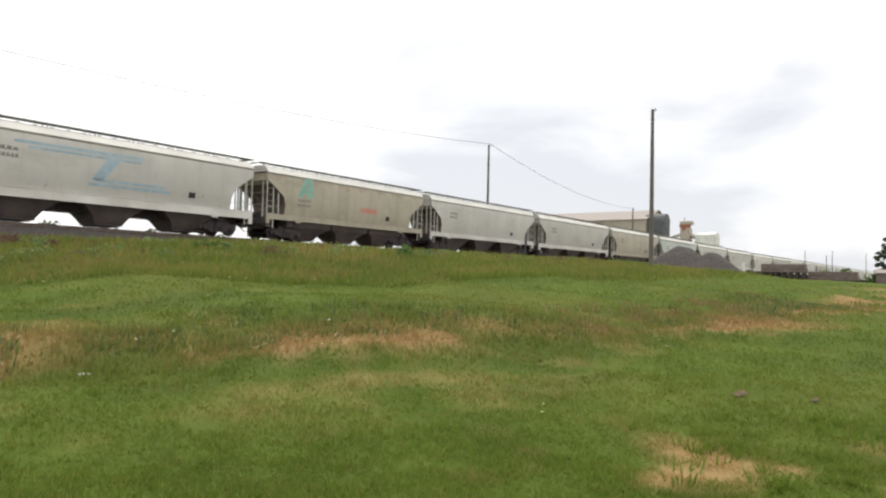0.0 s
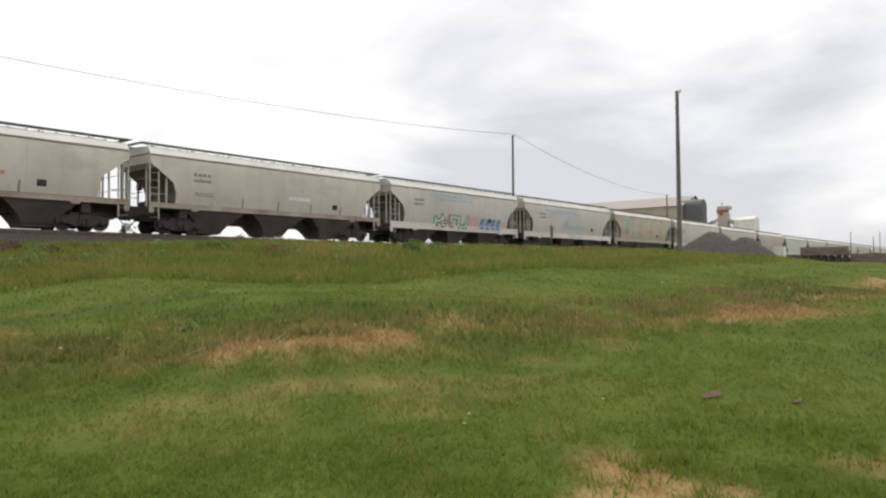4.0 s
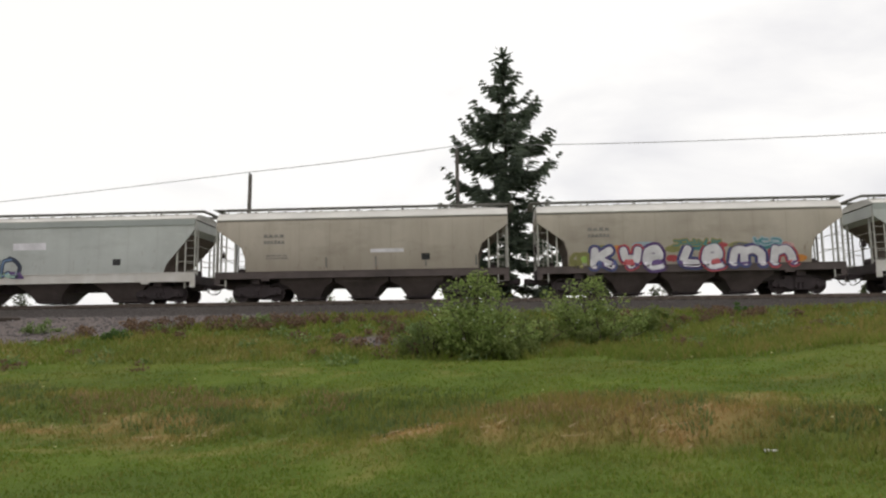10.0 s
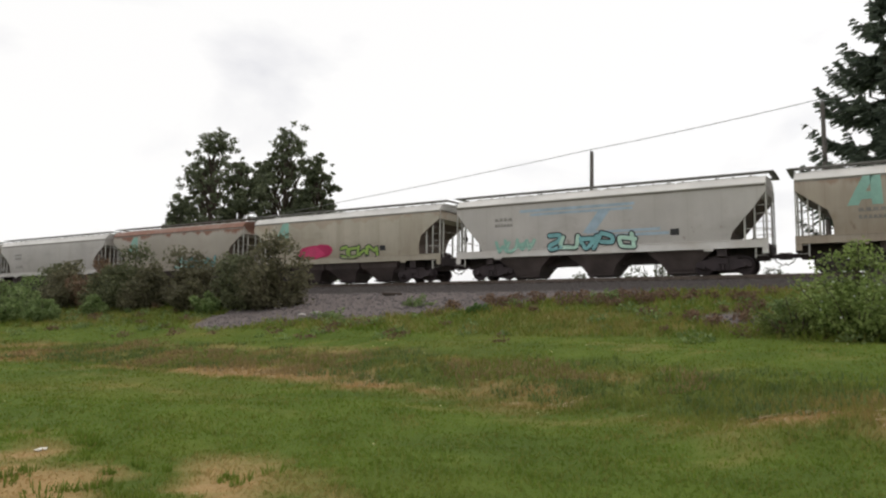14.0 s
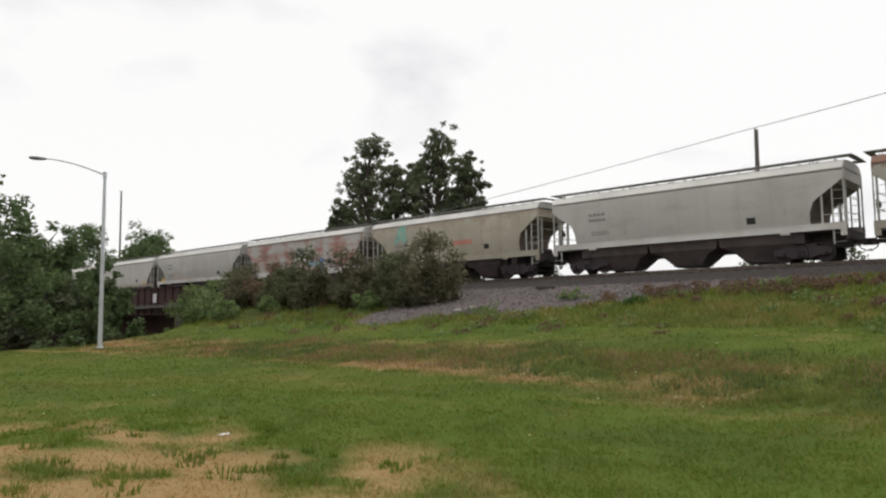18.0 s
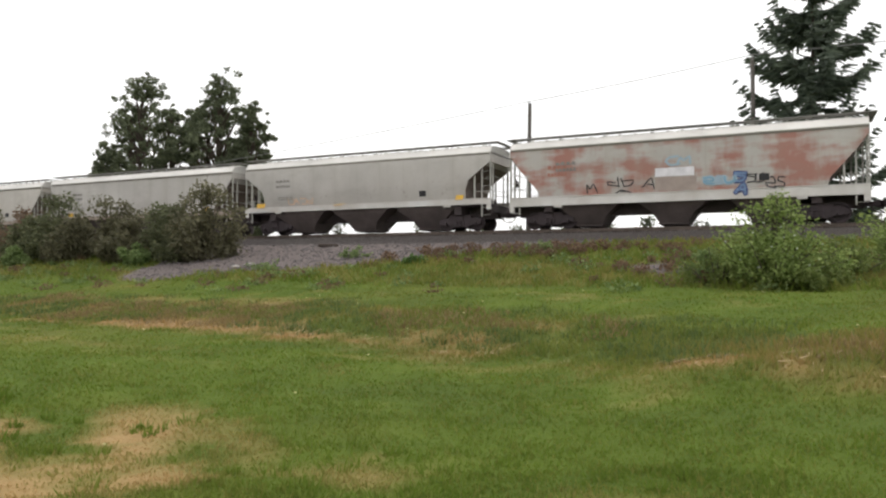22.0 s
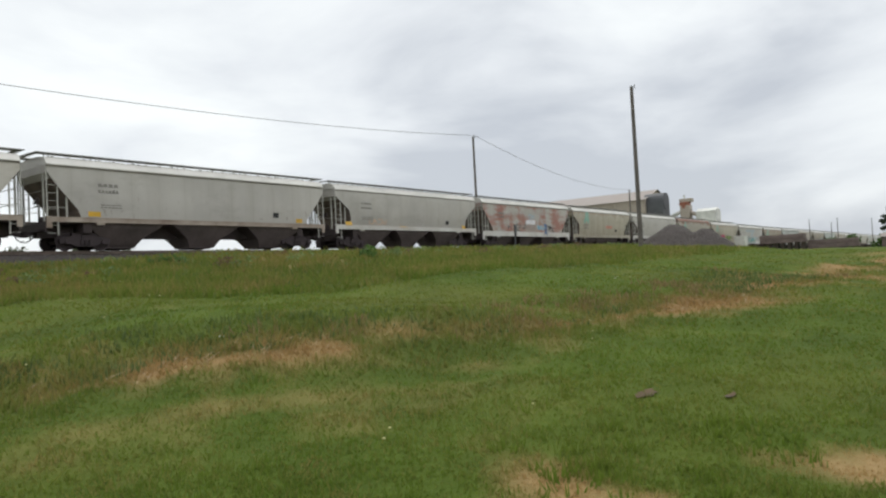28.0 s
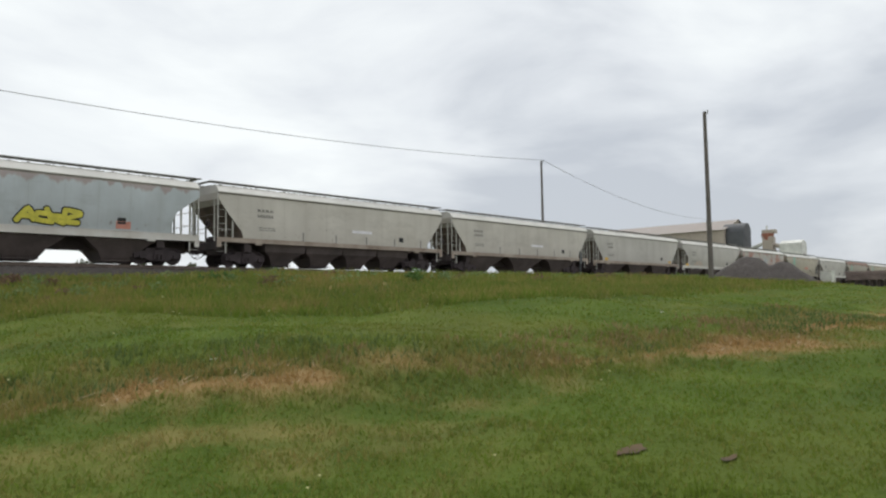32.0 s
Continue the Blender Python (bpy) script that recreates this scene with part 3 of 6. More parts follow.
def build_grass():
    rng = np.random.RandomState(11)
    n = 520000
    r = 3.0 * (80 / 3.0) ** rng.rand(n)
    a = np.radians(-92 + 196 * rng.rand(n))
    # a sparser ring right round the standpoint
    m = 70000
    r[:m] = 0.3 + 5.7 * rng.rand(m) ** 0.6
    a[:m] = rng.rand(m) * 2 * np.pi
    x, y = r * np.sin(a), r * np.cos(a)
    keep = (y < 31.0) & (bareness(x, y) < 0.45 + 0.3 * rng.rand(n))
    x, y, r = x[keep], y[keep], r[keep]
    n = len(x)
    dry = np.clip(dryness(x, y) + (rng.rand(n) - 0.5) * 0.5, 0, 1)
    clump = LUMPS.at(x, y, 2.2, 2)
    rough = np.clip(roughness(x, y) + (rng.rand(n) - 0.5) * 0.3, 0, 1)
    tall = y > rough_y(x)
    h = np.where(tall, 0.17, 0.035 + 0.09 * rough) * (0.5 + rng.rand(n)) * (0.5 + clump)
    h = np.where(dry > 0.6, h * 0.65, h)
    w = (0.0035 + 0.0011 * r) * (0.7 + 0.6 * rng.rand(n))
    turn = rng.rand(n) * 2 * np.pi
    lean = h[:, None] * np.stack([np.cos(turn * 7), np.sin(turn * 7), np.zeros(n)], 1) * (0.95 + 0.2 * tall[:, None]) * rng.rand(n)[:, None]
    base = np.stack([x, y, ground_z(x, y) - 0.01], 1)
    up = lean + np.stack([np.zeros(n), np.zeros(n), h], 1)
    across = np.stack([np.cos(turn), np.sin(turn), np.zeros(n)], 1) * w[:, None]
    me = quads_mesh("grass", base, up, across, BLADE, dry, 0.15, rough)
    tagged(new("grass", me), "green lawn and unmown bank grass with dry straw", "grass", kind="stuff")
    # seed heads and coarse stems on the unmown bank
    n = 14000
    x, y = rng.uniform(-45, 62, n), rng.uniform(10, 31.0, n)
    keep = (bareness(x, y) < 0.5) & (y > rough_y(x)) & (LUMPS.at(x + 50, y, 0.5, 2) > 0.38)
    x, y = x[keep], y[keep]
    n = len(x)
    h = rng.uniform(0.15, 0.38, n)
    turn = rng.rand(n) * 2 * np.pi
    base = np.stack([x, y, ground_z(x, y) - 0.02], 1)
    up = np.stack([np.cos(turn * 5) * 0.15, np.sin(turn * 5) * 0.15, h], 1)
    across = np.stack([np.cos(turn), np.sin(turn), np.zeros(n)], 1) * 0.022
    up[:, :2] *= rng.uniform(0.3, 1.6, n)[:, None]
    me = quads_mesh("tall_grass", base, up, across, TALL, rng.rand(n) ** 2 * 0.6, 0.3, rng.rand(n) * 0.6)
    tagged(new("tall_grass", me), "tall seeding grass on the embankment slope", "grass", kind="stuff")


build_grass()


def dead_stalks():
    """Bleached stems and twigs that lie in the ditch."""
    rng = np.random.RandomState(44)
    n = 1500
    x = rng.uniform(-16, 24, n)
    y = ditch_y(x) + rng.normal(size=n) * 0.55
    keep = dryness(x, y) > 0.25 + 0.5 * rng.rand(n)
    x, y = x[keep], y[keep]
    n = len(x)
    turn, size = rng.rand(n) * np.pi, 0.08 + 0.34 * rng.rand(n) ** 3
    way = np.stack([np.cos(turn), np.sin(turn), np.zeros(n)], 1)
    base = np.stack([x, y, ground_z(x, y) + 0.05], 1)
    far = base + way * size[:, None]
    along = np.stack([far[:, 0], far[:, 1], ground_z(far[:, 0], far[:, 1]) + 0.05 + 0.03 * rng.rand(n)], 1) - base
    across = np.stack([-way[:, 1], way[:, 0], 0.6 * np.ones(n)], 1) * (0.003 + 0.004 * rng.rand(n))[:, None]
    tagged(new("dead_stalks", quads_mesh("dead_stalks", base, along, across, STALK, tip=0.4)), "bleached dead stalks lying in the ditch", "stalks", kind="stuff")


STALK = plain("bleached_stalk", (0.34, 0.255, 0.15), 0.85, coarse=4, fine=30, vary=0.35)
dead_stalks()

# ---- railway ----
X_END = 520


def build_track():
    bed = Solid()
    stations = [s for s in range(-X_END, X_END + 1, 5)]
    outline = ((-3.1, -1.1), (-1.75, -0.24), (1.75, -0.24), (3.4, -1.2))
    rng = random.Random(4)
    for s in stations:
        for j, (dy, dz) in enumerate(outline):
            wob = rng.uniform(-0.12, 0.12) if j in (0, 3) else 0
            bed.v.append((s, TRACK_Y + dy + wob, rail_z(s) + dz))
    for i in range(len(stations) - 1):
        for j in range(3):
            a = i * 4 + j
            bed.f.append((a, a + 4, a + 5, a + 1))
    tagged(new("ballast_bed", bed.mesh("ballast_bed", STONES)), "grey crushed stone ballast under the railway track", "ballast", kind="structure")
    track = thing("railway_track", "steel rails on dark wooden sleepers in stone ballast", "railway track", kind="structure")
    for side in (-0.7525, 0.7525):
        rail = Solid()
        foot = ((-0.07, -0.17), (-0.07, -0.155), (-0.012, -0.13), (-0.012, -0.045), (-0.037, -0.035), (-0.037, 0.0),
                (0.037, 0.0), (0.037, -0.035), (0.012, -0.045), (0.012, -0.13), (0.07, -0.155), (0.07, -0.17))
        for s in stations:
            for dy, dz in foot:
                rail.v.append((s, TRACK_Y + side + dy, rail_z(s) + dz))
        m = len(foot)
        for i in range(len(stations) - 1):
            for j in range(m):
                a, b = i * m + j, i * m + (j + 1) % m
                rail.f.append((a, a + m, b + m, b))
        part("rail", rail.mesh("rail", STEEL), track)
    tie = Solid().box(-0.11, 0.11, -1.3, 1.3, -0.36, -0.175, 0.015).mesh("sleeper", TIE)
    for k in range(-110, 145):
        x = k * 0.55
        ob = part("sleeper", tie, track)
        ob.location = (x, TRACK_Y, rail_z(x))


build_track()


def scatter_stones():
    """Loose crushed stone on the bare slope and along the foot of the ballast."""
    rng = np.random.RandomState(33)
    n = 26000
    x, y = rng.uniform(-30, 62, n), rng.uniform(22.0, 33.4, n)
    keep = bareness(x, y) > 0.45 + 0.25 * rng.rand(n)
    x, y = x[keep], y[keep]
    n = len(x)
    r = 0.03 + 0.07 * rng.rand(n) ** 3
    z = ground_z(x, y) + r * 0.2
    corner = np.array([(1, 0, 0), (0, 1, 0), (-1, 0, 0), (0, -1, 0), (0, 0, 0.8), (0, 0, -0.8)], float)
    v = corner[None] * r[:, None, None] * rng.uniform(0.6, 1.4, (n, 6, 1)) + np.stack([x, y, z], 1)[:, None]
    f = np.array([(0, 1, 4), (1, 2, 4), (2, 3, 4), (3, 0, 4), (1, 0, 5), (2, 1, 5), (3, 2, 5), (0, 3, 5)])
    faces = (f[None] + 6 * np.arange(n)[:, None, None]).reshape(-1, 3)
    me = bpy.data.meshes.new("loose_stones")
    me.from_pydata(v.reshape(-1, 3).tolist(), [], faces.tolist())
    me.materials.append(PEBBLE)
    me.update()
    tagged(new("loose_stones", me), "loose grey crushed stone beside the ballast", "stones", kind="stuff")


PEBBLE = plain("crushed_pebble", (0.13, 0.115, 0.115), 0.9, coarse=3, fine=20, vary=0.5)
scatter_stones()

# ---- the freight train ----
SPEED = 10.615
ROUND = ((1.42, 1.37), (1.7, 1.44), (2.1, 1.515), (2.6, 1.57), (3.1, 1.60), (3.5, 1.605), (3.8, 1.59), (4.02, 1.55))
FLAT = ((1.42, 1.53), (1.9, 1.545), (2.9, 1.56), (3.6, 1.565), (4.02, 1.56))
CUT_ROUND = ((1.42, 1.46), (2.3, 1.44), (2.62, 1.26), (2.92, 0.88), (3.2, 0.42), (3.5, 0.04), (4.6, 0.04))
CUT_FLAT = ((1.42, 1.6), (1.8, 1.52), (3.5, 0.06), (4.6, 0.06))


def table(rows, z):
    return float(np.interp(z, [r[0] for r in rows], [r[1] for r in rows]))


END_SHEET = plain("dark_brown_end_sheet", (0.175, 0.135, 0.115), 0.85, coarse=1.2, fine=10, vary=0.3)
POST = plain("dull_grey_post_paint", (0.42, 0.41, 0.38), 0.7, coarse=2, fine=20, vary=0.25)
ROOF_PAINT = plain("pale_roof_paint", (0.64, 0.62, 0.59), 0.6, coarse=0.5, fine=8, vary=0.15)
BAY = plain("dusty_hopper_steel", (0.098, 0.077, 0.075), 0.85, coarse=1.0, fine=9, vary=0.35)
DARK_LETTER = plain("faded_lettering", (0.23, 0.215, 0.20), 0.75)
RED_LETTER = plain("faded_red_lettering", (0.36, 0.16, 0.12), 0.7)

PAINTS = {
    "cream": car_paint("cream_paint", (0.565, 0.53, 0.485), (0.40, 0.36, 0.31), 0.3),
    "beige": car_paint("beige_paint", (0.455, 0.405, 0.345), (0.30, 0.25, 0.20), 0.4),
    "mint": car_paint("pale_green_grey_paint", (0.515, 0.54, 0.525), (0.38, 0.385, 0.37), 0.28),
    "olive": car_paint("olive_beige_paint", (0.46, 0.418, 0.342), (0.27, 0.22, 0.16), 0.5, 0.3, (0.30, 0.17, 0.10)),
    "white": car_paint("off_white_paint", (0.545, 0.52, 0.50), (0.42, 0.40, 0.36), 0.3),
    "grey": car_paint("light_grey_paint", (0.50, 0.475, 0.45), (0.37, 0.34, 0.30), 0.35),
    "brown": car_paint("dirty_tan_paint", (0.40, 0.345, 0.28), (0.24, 0.18, 0.13), 0.5, 0.55, (0.24, 0.12, 0.07)),
    "rust": car_paint("rusted_white_paint", (0.48, 0.46, 0.435), (0.40, 0.33, 0.28), 0.35, 0.85, (0.36, 0.135, 0.10), True),
    "rusttop": car_paint("rust_streaked_grey_paint", (0.39, 0.355, 0.305), (0.38, 0.33, 0.27), 0.35, 0.9, (0.22, 0.085, 0.05)),
    "bluegrey": car_paint("bluish_grey_paint", (0.48, 0.52, 0.55), (0.33, 0.33, 0.33), 0.35, 0.5, (0.27, 0.12, 0.08)),
}


def hopper_body(length, prof, cut):
    half, s, nx = length / 2, Solid(), 15
    zs = [p[0] for p in prof]
    for side in (-1, 1):
        base = len(s.v)
        for z, w in prof:
            e = half - table(cut, z)
            for k in range(nx):
                s.v.append((-e + 2 * e * k / (nx - 1), side * w, z))
        for i in range(len(zs) - 1):
            for k in range(nx - 1):
                a = base + i * nx + k
                f = (a, a + 1, a + nx + 1, a + nx)
                s.f.append(f if side < 0 else f[::-1])
    return s.mesh("hopper_body", POST, True)


def end_sheet(length, prof, cut, way, low, high, name, mat):
    """The end of the hopper between two heights: a slope below, an upright cap above."""
    half, s = length / 2, Solid()
    zs = [low] + [z for z, _ in prof if low < z < high] + [high]
    for z in zs:
        e, w = way * (half - table(cut, z)), table(prof, z)
        s.v += [(e, -w + 0.004, z), (e, w - 0.004, z)]
    for i in range(len(zs) - 1):
        s.f.append((2 * i, 2 * i + 1, 2 * i + 3, 2 * i + 2))
    return s.mesh(name, mat)


def roof_mesh(length, prof, eave):
    """A steep painted edge that rises from the eave to the flat arch of the roof."""
    half, s = length / 2 - 0.04, Solid()
    top = prof[-1][1]
    side = ((top + 0.015, eave), (top + 0.05, eave + 0.01), (top + 0.045, eave + 0.05), (1.36, 4.27), (1.2, 4.335), (0.7, 4.395))
    arch = [(-y, z) for y, z in side] + [(0, 4.42)] + [(y, z) for y, z in reversed(side)]
    n = len(arch)
    for x in (-half, half):
        s.v += [(x, y, z) for y, z in arch]
    s.f += [(i, i + n, i + n + 1, i + 1) for i in range(n - 1)]
    s.f += [tuple(range(n)), tuple(range(2 * n - 1, n - 1, -1))]
    return s.mesh("roof", ROOF_PAINT)


def walk_mesh(length):
    """Running boards along both edges of the roof, on brackets."""
    half, s = length / 2, Solid()
    for side in (-1, 1):
        y0 = side * 0.98
        s.box(-half - 0.28, half + 0.28, y0 - 0.27, y0 + 0.27, 4.525, 4.55)
        s.box(-half - 0.28, half + 0.28, y0 - 0.28, y0 - 0.265, 4.515, 4.56)
        k = -half + 0.3
        while k < half:
            s.box(k - 0.015, k + 0.015, y0 - 0.255, y0 - 0.225, 4.26, 4.525)
            s.box(k - 0.015, k + 0.015, y0 + 0.225, y0 + 0.255, 4.26, 4.525)
            k += 2.2
    for e in (-half - 0.15, half + 0.15):
        s.box(e - 0.14, e + 0.14, -0.74, 0.74, 4.53, 4.56)
    return s.mesh("roof_walkway", GRATE)


def hatch_mesh(size):
    s = Solid().box(-size / 2, size / 2, -0.34, 0.34, 4.38, 4.54, 0.05)
    k = -size / 2 + 0.3
    while k < size / 2:
        s.box(k - 0.04, k + 0.04, -0.38, 0.38, 4.52, 4.57)
        k += 0.75
    return s.mesh("hatch", POST)


def sill_mesh(length, side, low, high):
    """A channel along the foot of the side, with a ledge on top and jacking pads at its ends."""
    half, s = length / 2, Solid()
    y = side * 1.535
    s.box(-half, half, min(y, y - side * 0.03), max(y, y - side * 0.03), low + 0.03, high - 0.03)
    s.box(-half, half, min(y + side * 0.025, y - side * 0.16), max(y + side * 0.025, y - side * 0.16), high - 0.03, high)
    s.box(-half, half, min(y + side * 0.02, y - side * 0.16), max(y + side * 0.02, y - side * 0.16), low, low + 0.03)
    for e in (-1, 1):
        s.box(min(e * half, e * (half - 0.25)), max(e * half, e * (half - 0.25)), min(y, y - side * 0.06), max(y, y - side * 0.06), low - 0.28, low)
        s.box(min(e * (half - 2.7), e * (half - 2.3)), max(e * (half - 2.7), e * (half - 2.3)), min(y, y - side * 0.1), max(y, y - side * 0.1), low - 0.1, low)
    return s.mesh("side_sill", POST)


def bay_mesh(width, flat):
    """A funnel under the body that narrows to its outlet."""
    h = width / 2
    rings = ((1.5, h, 1.36), (1.1, h * 0.76, 1.3), (0.62, h * 0.46, 1.0), (0.3, h * 0.36, 0.8), (0.14, h * 0.32, 0.66)) if width > 3.6 else ((1.5, h, 1.36), (0.9, h * 0.95, 1.2), (0.68, h * 0.66, 1.0), (0.14, h * 0.38, 0.6))
    s, m = Solid(), len(rings)
    for z, a, b in rings:
        s.v += [(-a, -b, z), (a, -b, z), (a, b, z), (-a, b, z)]
    for i in range(m - 1):
        for k in range(4):
            s.f.append((i * 4 + k, i * 4 + 4 + k, i * 4 + 4 + (k + 1) % 4, i * 4 + (k + 1) % 4))
    s.f.append(tuple(range(4 * m - 4, 4 * m)))
    # flange and stiffening ribs
    for z, a, b in rings[-1:]:
        s.box(-a - 0.05, a + 0.05, -b - 0.05, b + 0.05, z, z + 0.05)
    return s.mesh("hopper_bay", BAY)


def gate_mesh():
    s = Solid().box(-0.62, 0.62, -0.6, 0.6, 0.09, 0.15, 0.01)
    s.tube([(-0.72, -0.68, 0.16), (0.72, -0.68, 0.16)], 0.028, 6)
    s.box(-0.5, -0.42, -0.7, -0.6, 0.09, 0.25).box(0.42, 0.5, -0.7, -0.6, 0.09, 0.25)
    return s.mesh("outlet_gate", TRUCK)


def platform_mesh(length, way):
    a, b = sorted((way * (length / 2), way * (length / 2 - 1.75)))
    s = Solid().box(a, b, -1.36, 1.36, 1.28, 1.34)
    e = way * (length / 2)
    s.box(min(e, e - way * 0.12), max(e, e - way * 0.12), -1.36, 1.36, 0.88, 1.28)
    return s.mesh("end_platform", UNDER)


def centre_mesh(length):
    s = Solid().box(-length / 2 + 0.12, length / 2 - 0.12, -0.26, 0.26, 0.66, 1.3)
    for e in (-1, 1):
        s.box(e * (length / 2 - 1.95) - 0.2, e * (length / 2 - 1.95) + 0.2, -1.34, 1.34, 0.84, 1.3)
    return s.mesh("centre_sill", UNDER)


def ladder_mesh(length, way, side):
    """Corner post, side ladder and grab irons at one corner."""
    s, h, y = Solid(), length / 2, side * 1.49
    a, b = way * (h - 0.05), way * (h - 0.52)
    for x in (a, b):
        top = 4.02 if x == a else 3.6
        s.box(x - 0.028, x + 0.028, y - 0.03, y + 0.03, 0.7 if x == b else 1.24, top)
    z = 0.8
    while z < 3.5:
        s.tube([(a, y, z), (b, y, z)], 0.013, 5)
        z += 0.37
    s.box(min(a, b), max(a, b), y - 0.02, y + 0.02, 3.57, 3.62)
    return s.mesh("corner_ladder", POST)


def end_posts(car, length, way, flat):
    """Posts and bars between the end platform and the sloping sheet."""
    x, inner = way * (length / 2 - 0.1), way * (length / 2 - 0.95)
    tall = cached("end_post", lambda: Solid().box(-0.04, 0.04, -0.035, 0.035, 1.34, 3.68).mesh("end_post", POST))
    short = cached(("short_post", flat), lambda: Solid().box(-0.04, 0.04, -0.035, 0.035, 1.34, 2.6 if flat else 2.85).mesh("end_post", POST))
    bar = cached("end_bar", lambda: Solid().tube([(0, -1.4, 0), (0, 1.4, 0)], 0.018, 5).mesh("cross_bar", POST))
    rail = cached("grab_bar", lambda: Solid().tube([(-0.43, 0, 0), (0.43, 0, 0)], 0.018, 5).mesh("grab_bar", POST))
    for y in (-1.05, 1.05):
        part("end_post", tall, car).location = (x, y, 0)
    for z in (2.1, 2.8):
        part("cross_bar", bar, car).location = (x, 0, z)
    for y in (-1.44, 1.44):
        part("end_post", short, car).location = (inner, y, 0)
        part("grab_bar", rail, car).location = ((x + inner) / 2, y, 2.0)
    tank = cached("tank", lambda: Solid().tube([(0, -0.25, 0), (0, 0.35, 0)], 0.2, 12).mesh("air_reservoir", UNDER))
    part("air_reservoir", tank, car).location = (way * (length / 2 - 0.75), 0.3, 1.55)


def coupler_mesh(length, way):
    h, s = length / 2, Solid()
    a, b = sorted((way * (h - 0.1), way * (h + 0.32)))
    s.box(a, b, -0.09, 0.09, 0.74, 0.93, 0.02)
    s.box(*sorted((way * (h + 0.24), way * (h + 0.56))), -0.16, 0.13, 0.68, 0.98, 0.04)
    hose = [(way * (h + 0.05), -0.35, 0.8), (way * (h + 0.2), -0.33, 0.55), (way * (h + 0.42), -0.2, 0.42), (way * (h + 0.56), -0.12, 0.5)]
    s.tube(hose, 0.024, 6)
    s.tube([(way * (h + 0.02), -1.25, 0.98), (way * (h + 0.02), 0.0, 0.9)], 0.02, 5)
    return s.mesh("coupler", TRUCK)


def wheel_mesh():
    return Solid().lathe_y(0, 0, ((-0.065, 0.36), (-0.065, 0.42), (0.05, 0.425), (0.052, 0.455), (0.075, 0.45), (0.075, 0.36), (0.03, 0.33), (0.03, 0.14), (0.09, 0.12), (0.09, 0.0)), 22).mesh("wheel", TRUCK)


def frame_mesh():
    """A cast side frame with its two axle boxes and spring opening."""
    o = ((-1.2, 0.56), (-1.2, 0.36), (-0.98, 0.34), (-0.72, 0.34), (-0.42, 0.2), (0.42, 0.2), (0.72, 0.34), (0.98, 0.34), (1.2, 0.36), (1.2, 0.56),
         (0.92, 0.66), (0.5, 0.72), (-0.5, 0.72), (-0.92, 0.66))
    s = Solid().prism(o, -0.07, 0.07)
    s.box(-0.62, 0.62, -0.04, 0.9, 0.3, 0.85)
    for x in (-0.86, 0.86):
        s.lathe_y(x, 0.42, ((-0.16, 0.0), (-0.16, 0.11), (0.1, 0.13), (0.1, 0.0)), 12)
    for x in (-0.2, 0.0, 0.2):
        s.tube([(x, -0.1, 0.27), (x, -0.1, 0.5)], 0.075, 8)
    return s.mesh("side_frame", TRUCK)


def truck(parent, x):
    bogie = part("truck", cached("bolster", lambda: Solid().box(-0.2, 0.2, -1.15, 1.15, 0.48, 0.8, 0.04).mesh("truck", TRUCK)), parent)
    bogie.location = (x, 0, 0)
    for side in (-1, 1):
        ob = part("side_frame", cached("side_frame", frame_mesh), bogie)
        ob.location = (0, side * 1.0, 0)
        for e in (-0.86, 0.86):
            w = part("wheel", cached("wheel", wheel_mesh), bogie)
            w.location = (e, side * 0.76, 0.455)
            w.rotation_euler = (0, 0, math.pi if side < 0 else 0)
    for e in (-0.86, 0.86):
        ob = part("axle", cached("axle", lambda: Solid().tube([(0, -0.95, 0), (0, 0.95, 0)], 0.08, 10).mesh("axle", TRUCK)), bogie)
        ob.location = (e, 0, 0.44)


MARK_SILL = [1.56]


